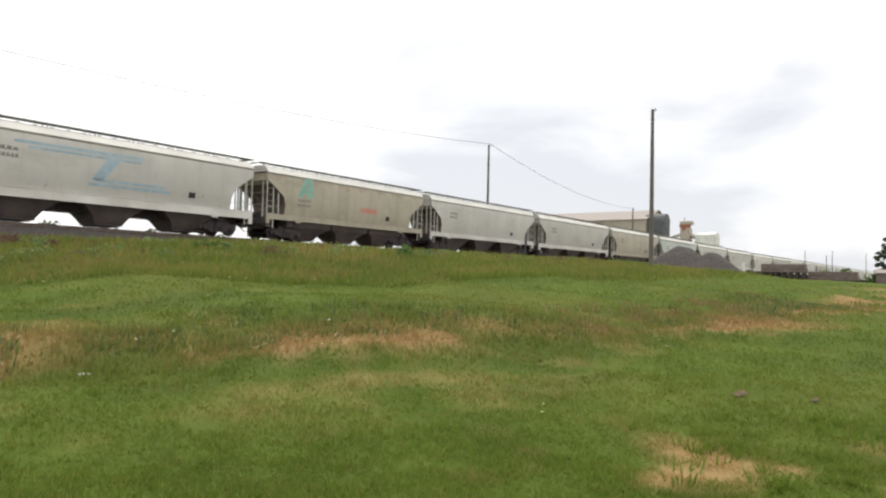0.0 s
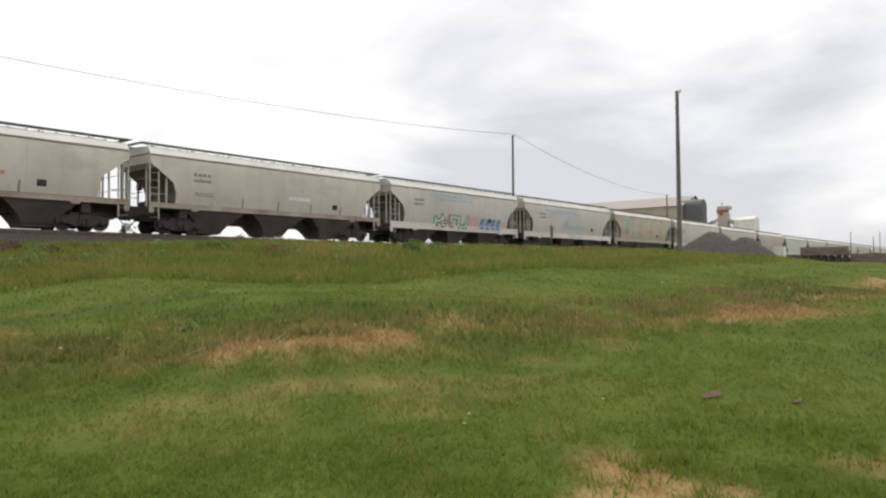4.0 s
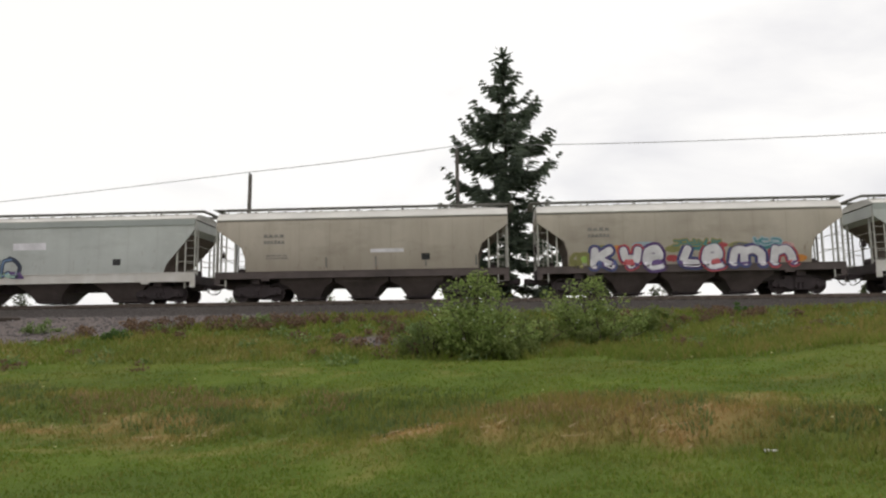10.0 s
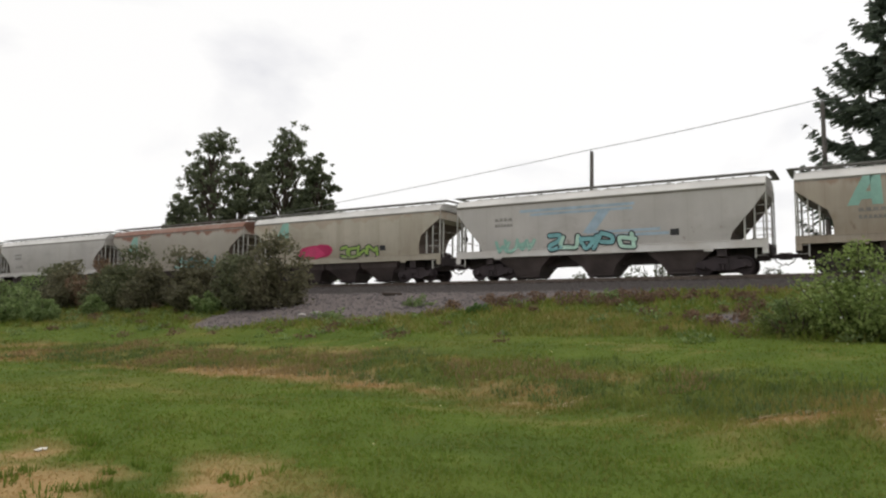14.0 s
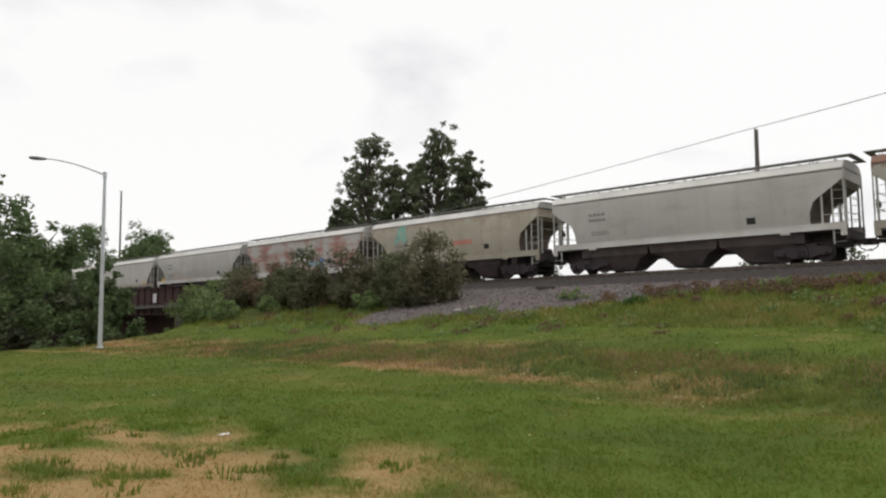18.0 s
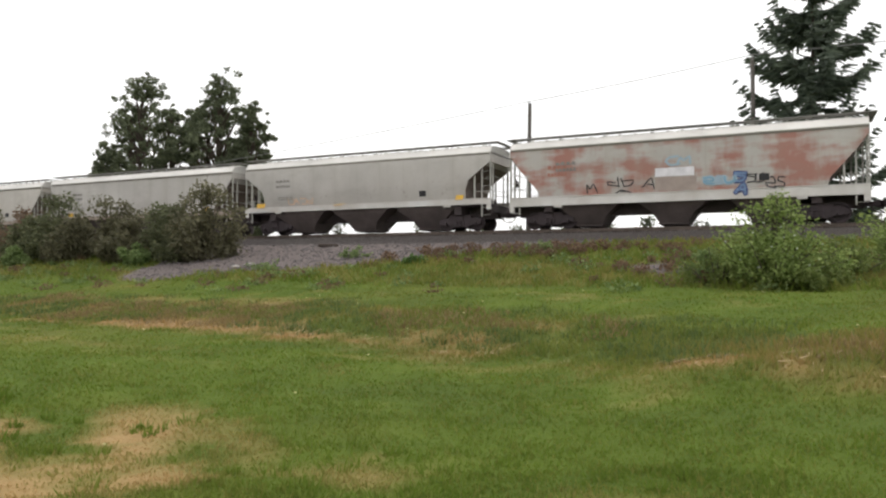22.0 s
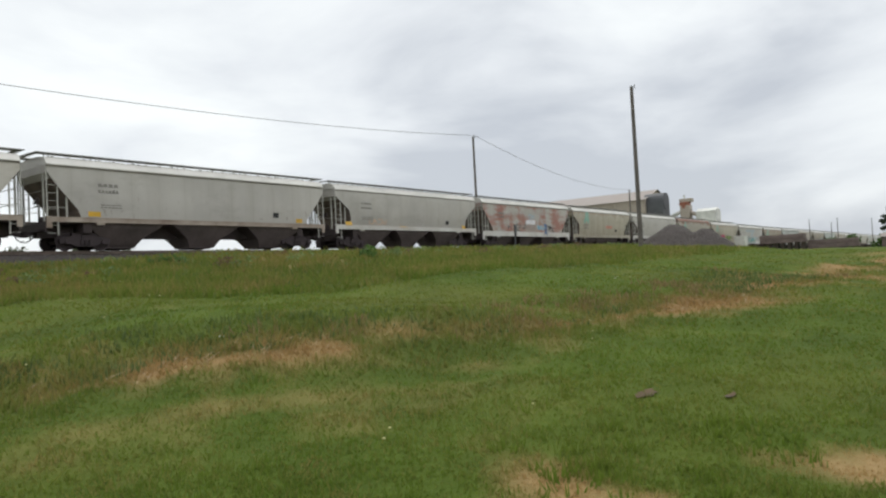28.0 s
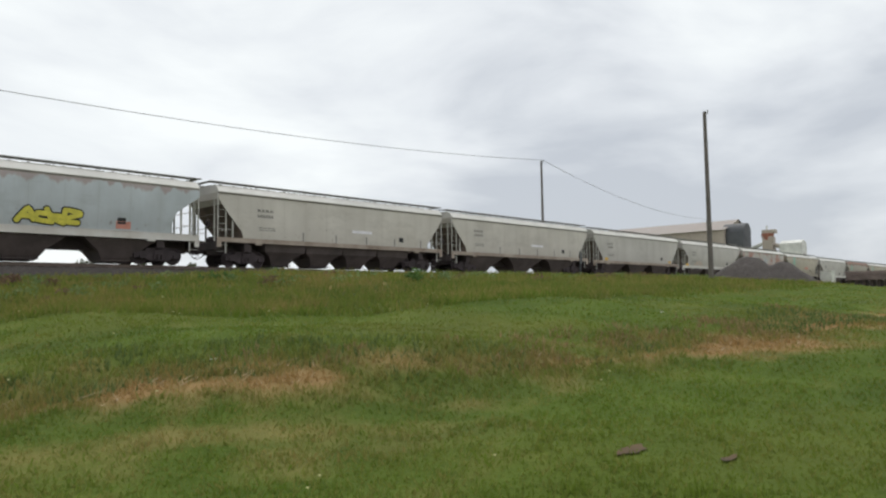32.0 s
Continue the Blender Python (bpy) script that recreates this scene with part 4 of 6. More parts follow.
class Marks:
    """Flat paint marks laid on the curved near side of a car, and on its sill below that."""

    def __init__(self, prof, proud):
        self.s, self.prof, self.proud = Solid(), prof, proud

    def on(self, x, z, more=0.0):
        z += 0.25
        return (x, -max(table(self.prof, z), 1.562 if z < MARK_SILL[0] else 0) - self.proud - more, z)

    def put(self, points):
        self.s.add([self.on(x, z) for x, z in points], [tuple(range(len(points)))])
        return self

    def bar(self, x0, x1, z0, z1, slant=0.0):
        n = max(1, int((z1 - z0) / 0.15))
        vs = []
        for k in range(n + 1):
            z, u = z0 + (z1 - z0) * k / n, slant * k / n
            vs += [self.on(x0 + u, z), self.on(x1 + u, z)]
        self.s.add(vs, [(2 * k, 2 * k + 1, 2 * k + 3, 2 * k + 2) for k in range(n)])
        return self

    def blob(self, x, z, rx, rz, seed, n=14):
        r = random.Random(seed)
        self.put([(x + rx * math.cos(2 * math.pi * k / n) * r.uniform(0.88, 1.1), z + rz * math.sin(2 * math.pi * k / n) * r.uniform(0.88, 1.1)) for k in range(n)])
        return self

    def stroke(self, path, w):
        """A brush line of width w along a rounded path, with round ends, as one ribbon."""
        pts, last = [], len(path) - 1
        for i in range(last):
            a, b, c, d = (Vector(path[max(0, min(last, k))]) for k in (i - 1, i, i + 1, i + 2))
            n = max(2, math.ceil((c - b).length / 0.09))
            for k in range(n):
                t = k / n
                round_ = 0.5 * (2 * b + (c - a) * t + (2 * a - 5 * b + 4 * c - d) * t * t + (3 * b - a - 3 * c + d) * t ** 3)
                pts.append(round_ * 0.6 + (b + (c - b) * t) * 0.4)
        pts.append(Vector(path[-1]))
        first, end = (pts[1] - pts[0]).normalized(), (pts[-1] - pts[-2]).normalized()
        rows = [(pts[0] - first * w * 0.5 * math.cos(k * math.pi / 8), first, math.sin(k * math.pi / 8)) for k in range(1, 4)]
        rows += [(p, (pts[min(len(pts) - 1, i + 1)] - pts[max(0, i - 1)]).normalized(), 1.0) for i, p in enumerate(pts)]
        rows += [(pts[-1] + end * w * 0.5 * math.cos(k * math.pi / 8), end, math.sin(k * math.pi / 8)) for k in range(3, 0, -1)]
        vs = []
        for i, (p, way, wide) in enumerate(rows):
            side = Vector((-way.y, way.x)) * w * 0.5 * wide
            vs += [self.on(*(p + side), 0.00004 * i), self.on(*p, 0.00004 * i), self.on(*(p - side), 0.00004 * i)]
        fs = []
        for i in range(len(rows) - 1):
            fs += [(3 * i, 3 * i + 1, 3 * i + 4, 3 * i + 3), (3 * i + 1, 3 * i + 2, 3 * i + 5, 3 * i + 4)]
        self.s.add(vs, fs)
        return self


COLOURS = {}


def spray(name, color):
    if name not in COLOURS:
        COLOURS[name] = plain(name + "_spray_paint", color, 0.55, coarse=2.0, fine=25, vary=0.18)
    return COLOURS[name]


SPRAY = {"white": (0.72, 0.70, 0.74), "violet": (0.10, 0.05, 0.17), "red": (0.42, 0.07, 0.08), "teal": (0.06, 0.22, 0.24), "black": (0.02, 0.02, 0.025),
         "yellow": (0.62, 0.56, 0.08), "blue": (0.16, 0.34, 0.48), "pink": (0.50, 0.03, 0.12), "lime": (0.32, 0.48, 0.12), "aqua": (0.17, 0.40, 0.42),
         "orange": (0.62, 0.25, 0.06), "navy": (0.06, 0.08, 0.20), "steel_blue": (0.33, 0.43, 0.51), "sea_green": (0.24, 0.44, 0.37), "pale_red": (0.55, 0.24, 0.19),
         "ink": (0.03, 0.04, 0.07), "rose": (0.56, 0.36, 0.35), "denim": (0.15, 0.24, 0.40), "amber": (0.65, 0.38, 0.04), "mint": (0.40, 0.60, 0.50), "olive": (0.24, 0.23, 0.09), "peach": (0.60, 0.42, 0.30), "dun": (0.36, 0.29, 0.26)}


ROUND_E = ((0.02, 0.52), (0.58, 0.58), (0.42, 0.98), (0.05, 0.86), (-0.04, 0.42), (0.2, 0.1), (0.62, 0.16))
BUBBLES = (("navy", 2.75, (((0, 0.2), (0.05, 0.92)), ((0.72, 0.93), (0.2, 0.55), (0.80, 0.2)))),
           ("red", 4.12, (((0, 0.9), (0.1, 0.52), (0.45, 0.5)), ((0.66, 0.92), (0.58, 0.4), (0.3, 0.2)))),
           ("violet", 5.2, (ROUND_E,)),
           ("navy", 6.85, (((0.2, 0.93), (0, 0.3), (0.6, 0.22)),)),
           ("red", 7.9, (ROUND_E,)),
           ("navy", 9.1, (((0, 0.22), (0.1, 0.8), (0.48, 0.82), (0.52, 0.26)), ((0.52, 0.75), (0.95, 0.86), (1.28, 0.62), (1.3, 0.22)))),
           ("red", 10.95, (((0, 0.22), (0.05, 0.86)), ((0.05, 0.7), (0.5, 0.86), (0.75, 0.6), (0.85, 0.26)))))


def bubble_word(car, prof, x, z, h):
    """Seven fat rounded spray-paint letters with dark outlines on coloured backs."""
    for i, (back, dx, strokes) in enumerate(BUBBLES):
        for colour, width, proud in ((back, 0.62, 0.008), ("violet", 0.46, 0.016), ("white", 0.35, 0.024)):
            for k, path in enumerate(strokes):
                m = Marks(prof, proud + 0.0006 * (i % 3) + 0.002 * k).stroke([(x + dx + px, z + pz * h) for px, pz in path], width)
                part("graffiti", m.s.mesh("graffiti", spray(colour, SPRAY[colour])), car, f"{colour} spray-painted letter")
    for k, (dx, dz, colour, rx) in enumerate(((2.3, 0.5, "lime", 0.35), (3.0, 1.05, "olive", 0.5), (3.9, 1.0, "orange", 0.45), (5.1, 1.18, "steel_blue", 0.6), (6.35, 0.5, "red", 0.3), (6.4, 0.95, "olive", 0.4),
                                             (7.5, 1.02, "teal", 0.5), (8.4, 1.1, "red", 0.5), (9.4, 1.08, "olive", 0.5), (10.5, 1.0, "teal", 0.5), (11.4, 1.02, "rose", 0.5), (12.1, 0.4, "orange", 0.35))):
        m = Marks(prof, 0.006 + 0.0004 * k).blob(x + dx, z + dz * h, rx, 0.16, 70 + k)
        part("graffiti", m.s.mesh("graffiti", spray(colour, SPRAY[colour])), car, f"{colour.replace('_', ' ')} spray cloud")


STROKES = ((((0.1, 0), (0.1, 1)), ((0.1, 0.95), (0.7, 0.8), (0.75, 0.4), (0.15, 0.45))), (((0.8, 0.9), (0.3, 1), (0.1, 0.6), (0.2, 0.1), (0.75, 0.1)),),
           (((0.1, 0.05), (0.4, 1), (0.8, 0.05)), ((0.25, 0.4), (0.65, 0.4))), (((0.15, 1), (0.1, 0.2), (0.5, 0.0), (0.8, 0.25), (0.75, 1)),),
           (((0.8, 0.9), (0.25, 0.95), (0.2, 0.6), (0.75, 0.45), (0.7, 0.05), (0.1, 0.1)),), (((0.1, 0), (0.15, 0.95), (0.45, 0.4), (0.75, 0.95), (0.8, 0)),))


def tag(car, prof, x0, x1, z0, z1, fill, edge, seed, count=5, w=0.17):
    """Interlocking rounded spray strokes, outlined: an unreadable tag."""
    r, cell, h = random.Random(seed), (x1 - x0) / count, z1 - z0
    for k in range(count):
        flip, over, lean = r.random() < 0.5, r.random() < 0.5, r.uniform(-0.1, 0.15)
        paths = [[((1 - px if flip else px) * 1.25 - 0.12 + r.uniform(-0.16, 0.16), min(1, max(0, (1 - pz if over else pz) + r.uniform(-0.16, 0.16)))) for px, pz in path] for path in STROKES[(seed + k * 5 + r.randrange(2)) % 6]]
        ink = fill[k % len(fill)]
        for colour, width, proud in ((edge, w + 0.13, 0.012), (ink, w, 0.020)):
            if not colour:
                continue
            for n, path in enumerate(paths):
                m = Marks(prof, proud + 0.0006 * (k % 3) + 0.002 * n).stroke([(x0 + cell * (k + px * 1.05) + lean * pz, z0 + w / 2 + pz * (h - w)) for px, pz in path], width)
                part("graffiti", m.s.mesh("graffiti", spray(colour, SPRAY[colour])), car, f"{colour.replace('_', ' ')} spray stroke")


def letters(car, prof, x, z, w, h, rows, seed, mat=None, gaps=True):
    """Rows of unreadable lettering as upright bars."""
    r = random.Random(seed)
    for k in range(rows):
        m, n, base = Marks(prof, 0.010), 4 + (k % 2) * 2, z - k * h * 1.75
        edge = [(x, base), (x + w, base)]
        for i in reversed(range(n)):
            a, b, top = x + w * i / n, x + w * (i + 0.7) / n, base + h * r.uniform(0.8, 1.0)
            edge += [(b, base + h * 0.25), (b, top), (a, top), (a, base + h * 0.25)]
        m.put(edge[:2] + edge[2:])
        part("lettering", m.s.mesh("lettering", mat or DARK_LETTER), car)


def stripe_logo(car, prof, x, colour, flip=1):
    """Two long stripes, a slanting stem and a foot: a plain company emblem."""
    m = Marks(prof, 0.008)
    m.bar(x - 4.0, x + 2.0, 3.18, 3.32).bar(x - 3.4, x + 1.9, 2.98, 3.1)
    m.bar(x - 0.6, x, 1.95, 3.0, 0.8 * flip).bar(x - 0.7, x + 3.6, 1.68, 1.82).bar(x - 0.4, x + 3.2, 1.9, 2.03)
    part("emblem", m.s.mesh("emblem", spray(colour, SPRAY[colour])), car, "faded blue striped emblem")


def peak_logo(car, prof, x, z=3.0, size=1.0):
    m = Marks(prof, 0.012)
    m.bar(x, x + 0.36 * size, z - 0.55 * size, z + 0.55 * size, 0.55 * size)
    m.bar(x + 0.78 * size, x + 1.12 * size, z - 0.55 * size, z + 0.55 * size, -0.06 * size)
    m.bar(x + 0.3 * size, x + 0.8 * size, z - 0.35 * size, z - 0.08 * size)
    part("emblem", m.s.mesh("emblem", spray("sea_green", SPRAY["sea_green"])), car, "faded green peaked emblem")


def brake_wheel_mesh():
    """A spoked handwheel that stands upright on the end of a car."""
    s = Solid()
    ring = [(0, 0.27 * math.cos(2 * math.pi * k / 14), 0.27 * math.sin(2 * math.pi * k / 14)) for k in range(15)]
    s.tube(ring, 0.018, 5)
    for k in range(4):
        a = math.pi * k / 2 + 0.4
        s.tube([(0, 0, 0), (0, 0.26 * math.cos(a), 0.26 * math.sin(a))], 0.012, 4)
    s.box(-0.12, 0.02, -0.12, 0.12, -0.14, 0.12, 0.02)
    return s.mesh("brake_wheel", UNDER)


def hopper_car(number, length, style, paint, label, bays=3):
    """One covered hopper, its length measured over the end sills; z is 0 at the rail."""
    prof, cut = (ROUND, CUT_ROUND) if style == "round" else (FLAT, CUT_FLAT)
    length = round(length, 1)
    half = length / 2
    key, mat = (style, length), PAINTS[paint]
    dull = paint in ("rusttop", "brown", "olive", "beige")
    low, high = SILLS.get(number, (1.22, 1.56))
    eave = 4.08 if number in DEEP_CHORD else 3.94
    car = thing("hopper_car", label, "freight car", group="cars of the freight train")
    part("body", cached(("body", *key), lambda: hopper_body(length, prof, cut)), car, mat=mat)
    part("roof", cached(("roof", *key, eave), lambda: roof_mesh(length, prof, eave)), car, "sheet-metal roof", mat=mat if paint == "rusttop" else None)
    for way in (-1, 1):
        part("end_sheet", cached(("end", *key, way), lambda: end_sheet(length, prof, cut, way, 1.42, 3.3, "end_sheet", END_SHEET)), car, "dark brown sloping end sheet")
        part("end_cap", cached(("cap", *key, way), lambda: end_sheet(length, prof, cut, way, 3.3, 4.02, "end_cap", POST)), car, mat=mat)
        part("end_platform", cached(("deck", length, way), lambda: platform_mesh(length, way)), car)
        end_posts(car, length, way, style == "flat")
        part("coupler", cached(("coupler", length, way), lambda: coupler_mesh(length, way)), car)
        truck(car, way * (half - 1.95))
        for side in (-1, 1):
            part("corner_ladder", cached(("ladder", length, way, side), lambda: ladder_mesh(length, way, side)), car)
    part("brake_wheel", cached("brake_wheel", brake_wheel_mesh), car).matrix_local = pose(-half - 0.02, -0.55, 2.35, 0, 0, 180)
    for side in (-1, 1):
        part("side_sill", cached(("sill", length, side, low, high), lambda: sill_mesh(length, side, low, high)), car, mat=BAY if number in (8, 9) else DIRTY_SILL if number in (3, 4, 5, 19, 20, 21) else mat if dull else SILL_PAINT)
        y = side * prof[-1][1]
        # a narrow lip where the side meets the roof, coloured dark for grime and the eave's shadow line; some cars have
        # a deep plate above it
        part("top_chord", cached(("chord", *key, side), lambda: Solid().box(-half + 0.05, half - 0.05, y - 0.03, y + 0.045, 3.86, 3.935).mesh("top_chord", LIP)), car)
        if eave > 4:
            part("side_plate", cached(("plate", *key, side), lambda: Solid().box(-half + 0.05, half - 0.05, y - 0.05, y + 0.012, 3.8, eave).mesh("side_plate", LIP)), car, "darker plate along the eave", mat=PLATE_PAINT)
    part("roof_walkway", cached(("walk", length), lambda: walk_mesh(length)), car)
    part("centre_sill", cached(("centre", length), lambda: centre_mesh(length)), car)
    size = length * 0.235
    for k in range(4):
        ob = part("hatch", cached(("hatch", round(size, 1)), lambda: hatch_mesh(round(size, 1) - 0.12)), car)
        ob.location = ((k - 1.5) * size, 0, 0)
    w = (length - 2 * 3.85) / 2 if length > 14.6 and bays == 3 else (length - 2 * 3.05) / bays
    for k in range(bays):
        x = (k - (bays - 1) / 2) * w
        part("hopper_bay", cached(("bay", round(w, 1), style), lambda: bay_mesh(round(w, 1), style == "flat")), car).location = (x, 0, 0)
        part("outlet_gate", cached("gate", gate_mesh), car).location = (x, 0, 0)
    for way in (-1, 1):
        rig = cached(("rig", style), lambda: Solid().box(-0.7, 0.55 if style == "round" else 0.2, -0.9, 0.6, 0.62, 1.26, 0.03).mesh("brake_gear", UNDER))
        part("brake_gear", rig, car).matrix_local = pose(way * (half - 3.3), 0, 0, 0, 0, 0 if way > 0 else 180)
    panel = Marks(prof, 0.012).bar(half - 4.15, half - 3.75, 1.62, 1.92)
    part("data_panel", panel.s.mesh("data_panel", BLACK), car, "small black stencilled panel")
    return car, prof


SILL_PAINT = plain("pale_sill_paint", (0.60, 0.585, 0.57), 0.6, coarse=0.6, fine=10, vary=0.14, second=(0.50, 0.46, 0.42))
DIRTY_SILL = plain("brown_stained_sill", (0.40, 0.34, 0.295), 0.75, coarse=0.9, fine=10, vary=0.2, second=(0.24, 0.18, 0.145))
PLATE_PAINT = plain("dull_grey_green_plate", (0.36, 0.385, 0.375), 0.65, coarse=0.5, fine=9, vary=0.12)
# dark tone carries grime and a painted shadow line below the roof edge
LIP = plain("grime_and_shadow_lip", (0.21, 0.19, 0.165), 0.8, coarse=1.0, fine=14, vary=0.3)
SILLS = {7: (0.98, 1.48), 10: (1.02, 1.48), 17: (1.12, 1.56), 12: (1.16, 1.52), 18: (1.34, 1.64), 15: (1.34, 1.64), 8: (1.08, 1.42), 9: (1.08, 1.42), 1: (1.06, 1.5), 2: (1.06, 1.5), 3: (1.3, 1.56), 4: (1.3, 1.56), 5: (1.3, 1.56), 19: (1.32, 1.56), 20: (1.32, 1.56), 21: (1.32, 1.56)}
DEEP_CHORD = (7, 10)
SHORT = {8: 1.6}

# rear end of each car at the start, from the front of the train backwards
REAR = (417.9, 401.5, 385.1, 368.7, 352.3, 335.9, 319.5, 303.1, 286.7, 270.3, 253.9, 237.5, 221.1, 204.7, 188.3, 171.9, 155.5, 139.0, 122.6, 106.6, 90.6, 75.0, 58.1, 41.3, 25.6, 8.6, -7.8, -24.9, -41.0, -56.9, -73.0, -89.3, -104.9, -120.1, -136.8, -152.05, -168.7, -184.0, -198.9, -214.8, -230.3, -246.9, -264.0, -282.1, -301.0, -319.2, -336.2, -353.2, -370.2)
FRONT_CAR = -23
LOOKS = {
    -2: ("round", "grey", 3), -1: ("round", "white", 3), 0: ("round", "olive", 3), 1: ("round", "white", 3), 2: ("round", "white", 3), 3: ("round", "cream", 3),
    4: ("round", "cream", 3), 5: ("round", "cream", 3), 6: ("round", "beige", 3), 7: ("round", "mint", 3), 8: ("round", "beige", 3), 9: ("round", "beige", 3),
    10: ("flat", "mint", 3), 11: ("round", "brown", 3), 12: ("flat", "grey", 3), 13: ("round", "olive", 3), 14: ("round", "rusttop", 3), 15: ("round", "grey", 3),
    16: ("round", "olive", 3), 17: ("flat", "rust", 3), 18: ("round", "grey", 3), 19: ("flat", "grey", 3), 20: ("flat", "cream", 3), 21: ("flat", "cream", 4),
    22: ("round", "bluegrey", 3),
}
WORDS = {"cream": "cream-painted", "beige": "beige", "mint": "pale green-grey", "olive": "olive-beige", "white": "off-white", "grey": "light grey", "brown": "dirty tan",
         "rust": "rust-patched white", "rusttop": "grey, rust-streaked", "bluegrey": "bluish grey"}
EXTRAS = {0: "with a faded green emblem", 1: "with a blue striped emblem", 2: "with pale green, pink and blue graffiti", 4: "with a small red mark",
          5: "with a small red mark", 6: "with dark scrawls along the sill", 8: "with white bubble graffiti", 10: "with blue-green graffiti",
          11: "with a white label", 12: "with turquoise graffiti", 13: "with pink and lime graffiti", 14: "with green scrawls",
          16: "with a faded green emblem", 17: "with black and blue scrawls", 18: "with orange graffiti", 19: "with yellow corner patches", 22: "with yellow graffiti"}
CARS = []


def build_train():
    filler = ("cream", "grey", "white", "mint", "beige", "white", "cream", "grey")
    for k in range(len(REAR) - 1):
        number = FRONT_CAR + k
        front, rear = REAR[k], REAR[k + 1]
        style, paint, bays = LOOKS.get(number, (("round", "flat")[k % 2], filler[k % 8], 3))
        label = f"{WORDS[paint]} steel covered hopper car {EXTRAS.get(number, 'on the railway track')}"
        car, prof = hopper_car(number, front - rear - SHORT.get(number, 1.0), style, paint, label, bays)
        CARS.append((car, (front + rear) / 2))
        half = (front - rear - SHORT.get(number, 1.0)) / 2
        MARK_SILL[0] = SILLS.get(number, (1.22, 1.56))[1]
        letters(car, prof, -half + 2.4, 2.2 if number in (0, 11, 13, 14, 16) else 2.8, 1.05, 0.17, 2, number)
        if number in (3, 4, 5, 6, 7, 9, 10, 15, 18, 19, 20, 21):
            letters(car, prof, -half + 2.5, 1.9, 1.1, 0.07, 2, number + 50)
        dress(number, car, prof, half)


def sign(car, prof, x0, x1, z0, z1, colour, label, slant=0.0, name="painted_mark"):
    part(name, Marks(prof, 0.010).bar(x0, x1, z0, z1, slant).s.mesh(name, spray(colour, SPRAY[colour])), car, label)


def scrawl(car, prof, x0, x1, z0, z1, colour, seed, count=6, w=0.06):
    r = random.Random(seed)
    for k in range(count):
        m = Marks(prof, 0.013 + 0.0003 * k)
        x = x0 + (x1 - x0) * (k + 0.5) / count
        m.stroke([(x + r.uniform(-0.24, 0.24), (z0, z1)[j % 2] + r.uniform(-0.25, 0.25) * (z1 - z0)) for j in range(4)], w)
        part("scrawl", m.s.mesh("scrawl", spray(colour, SPRAY[colour])), car, f"thin {colour.replace('_', ' ')} scrawl")


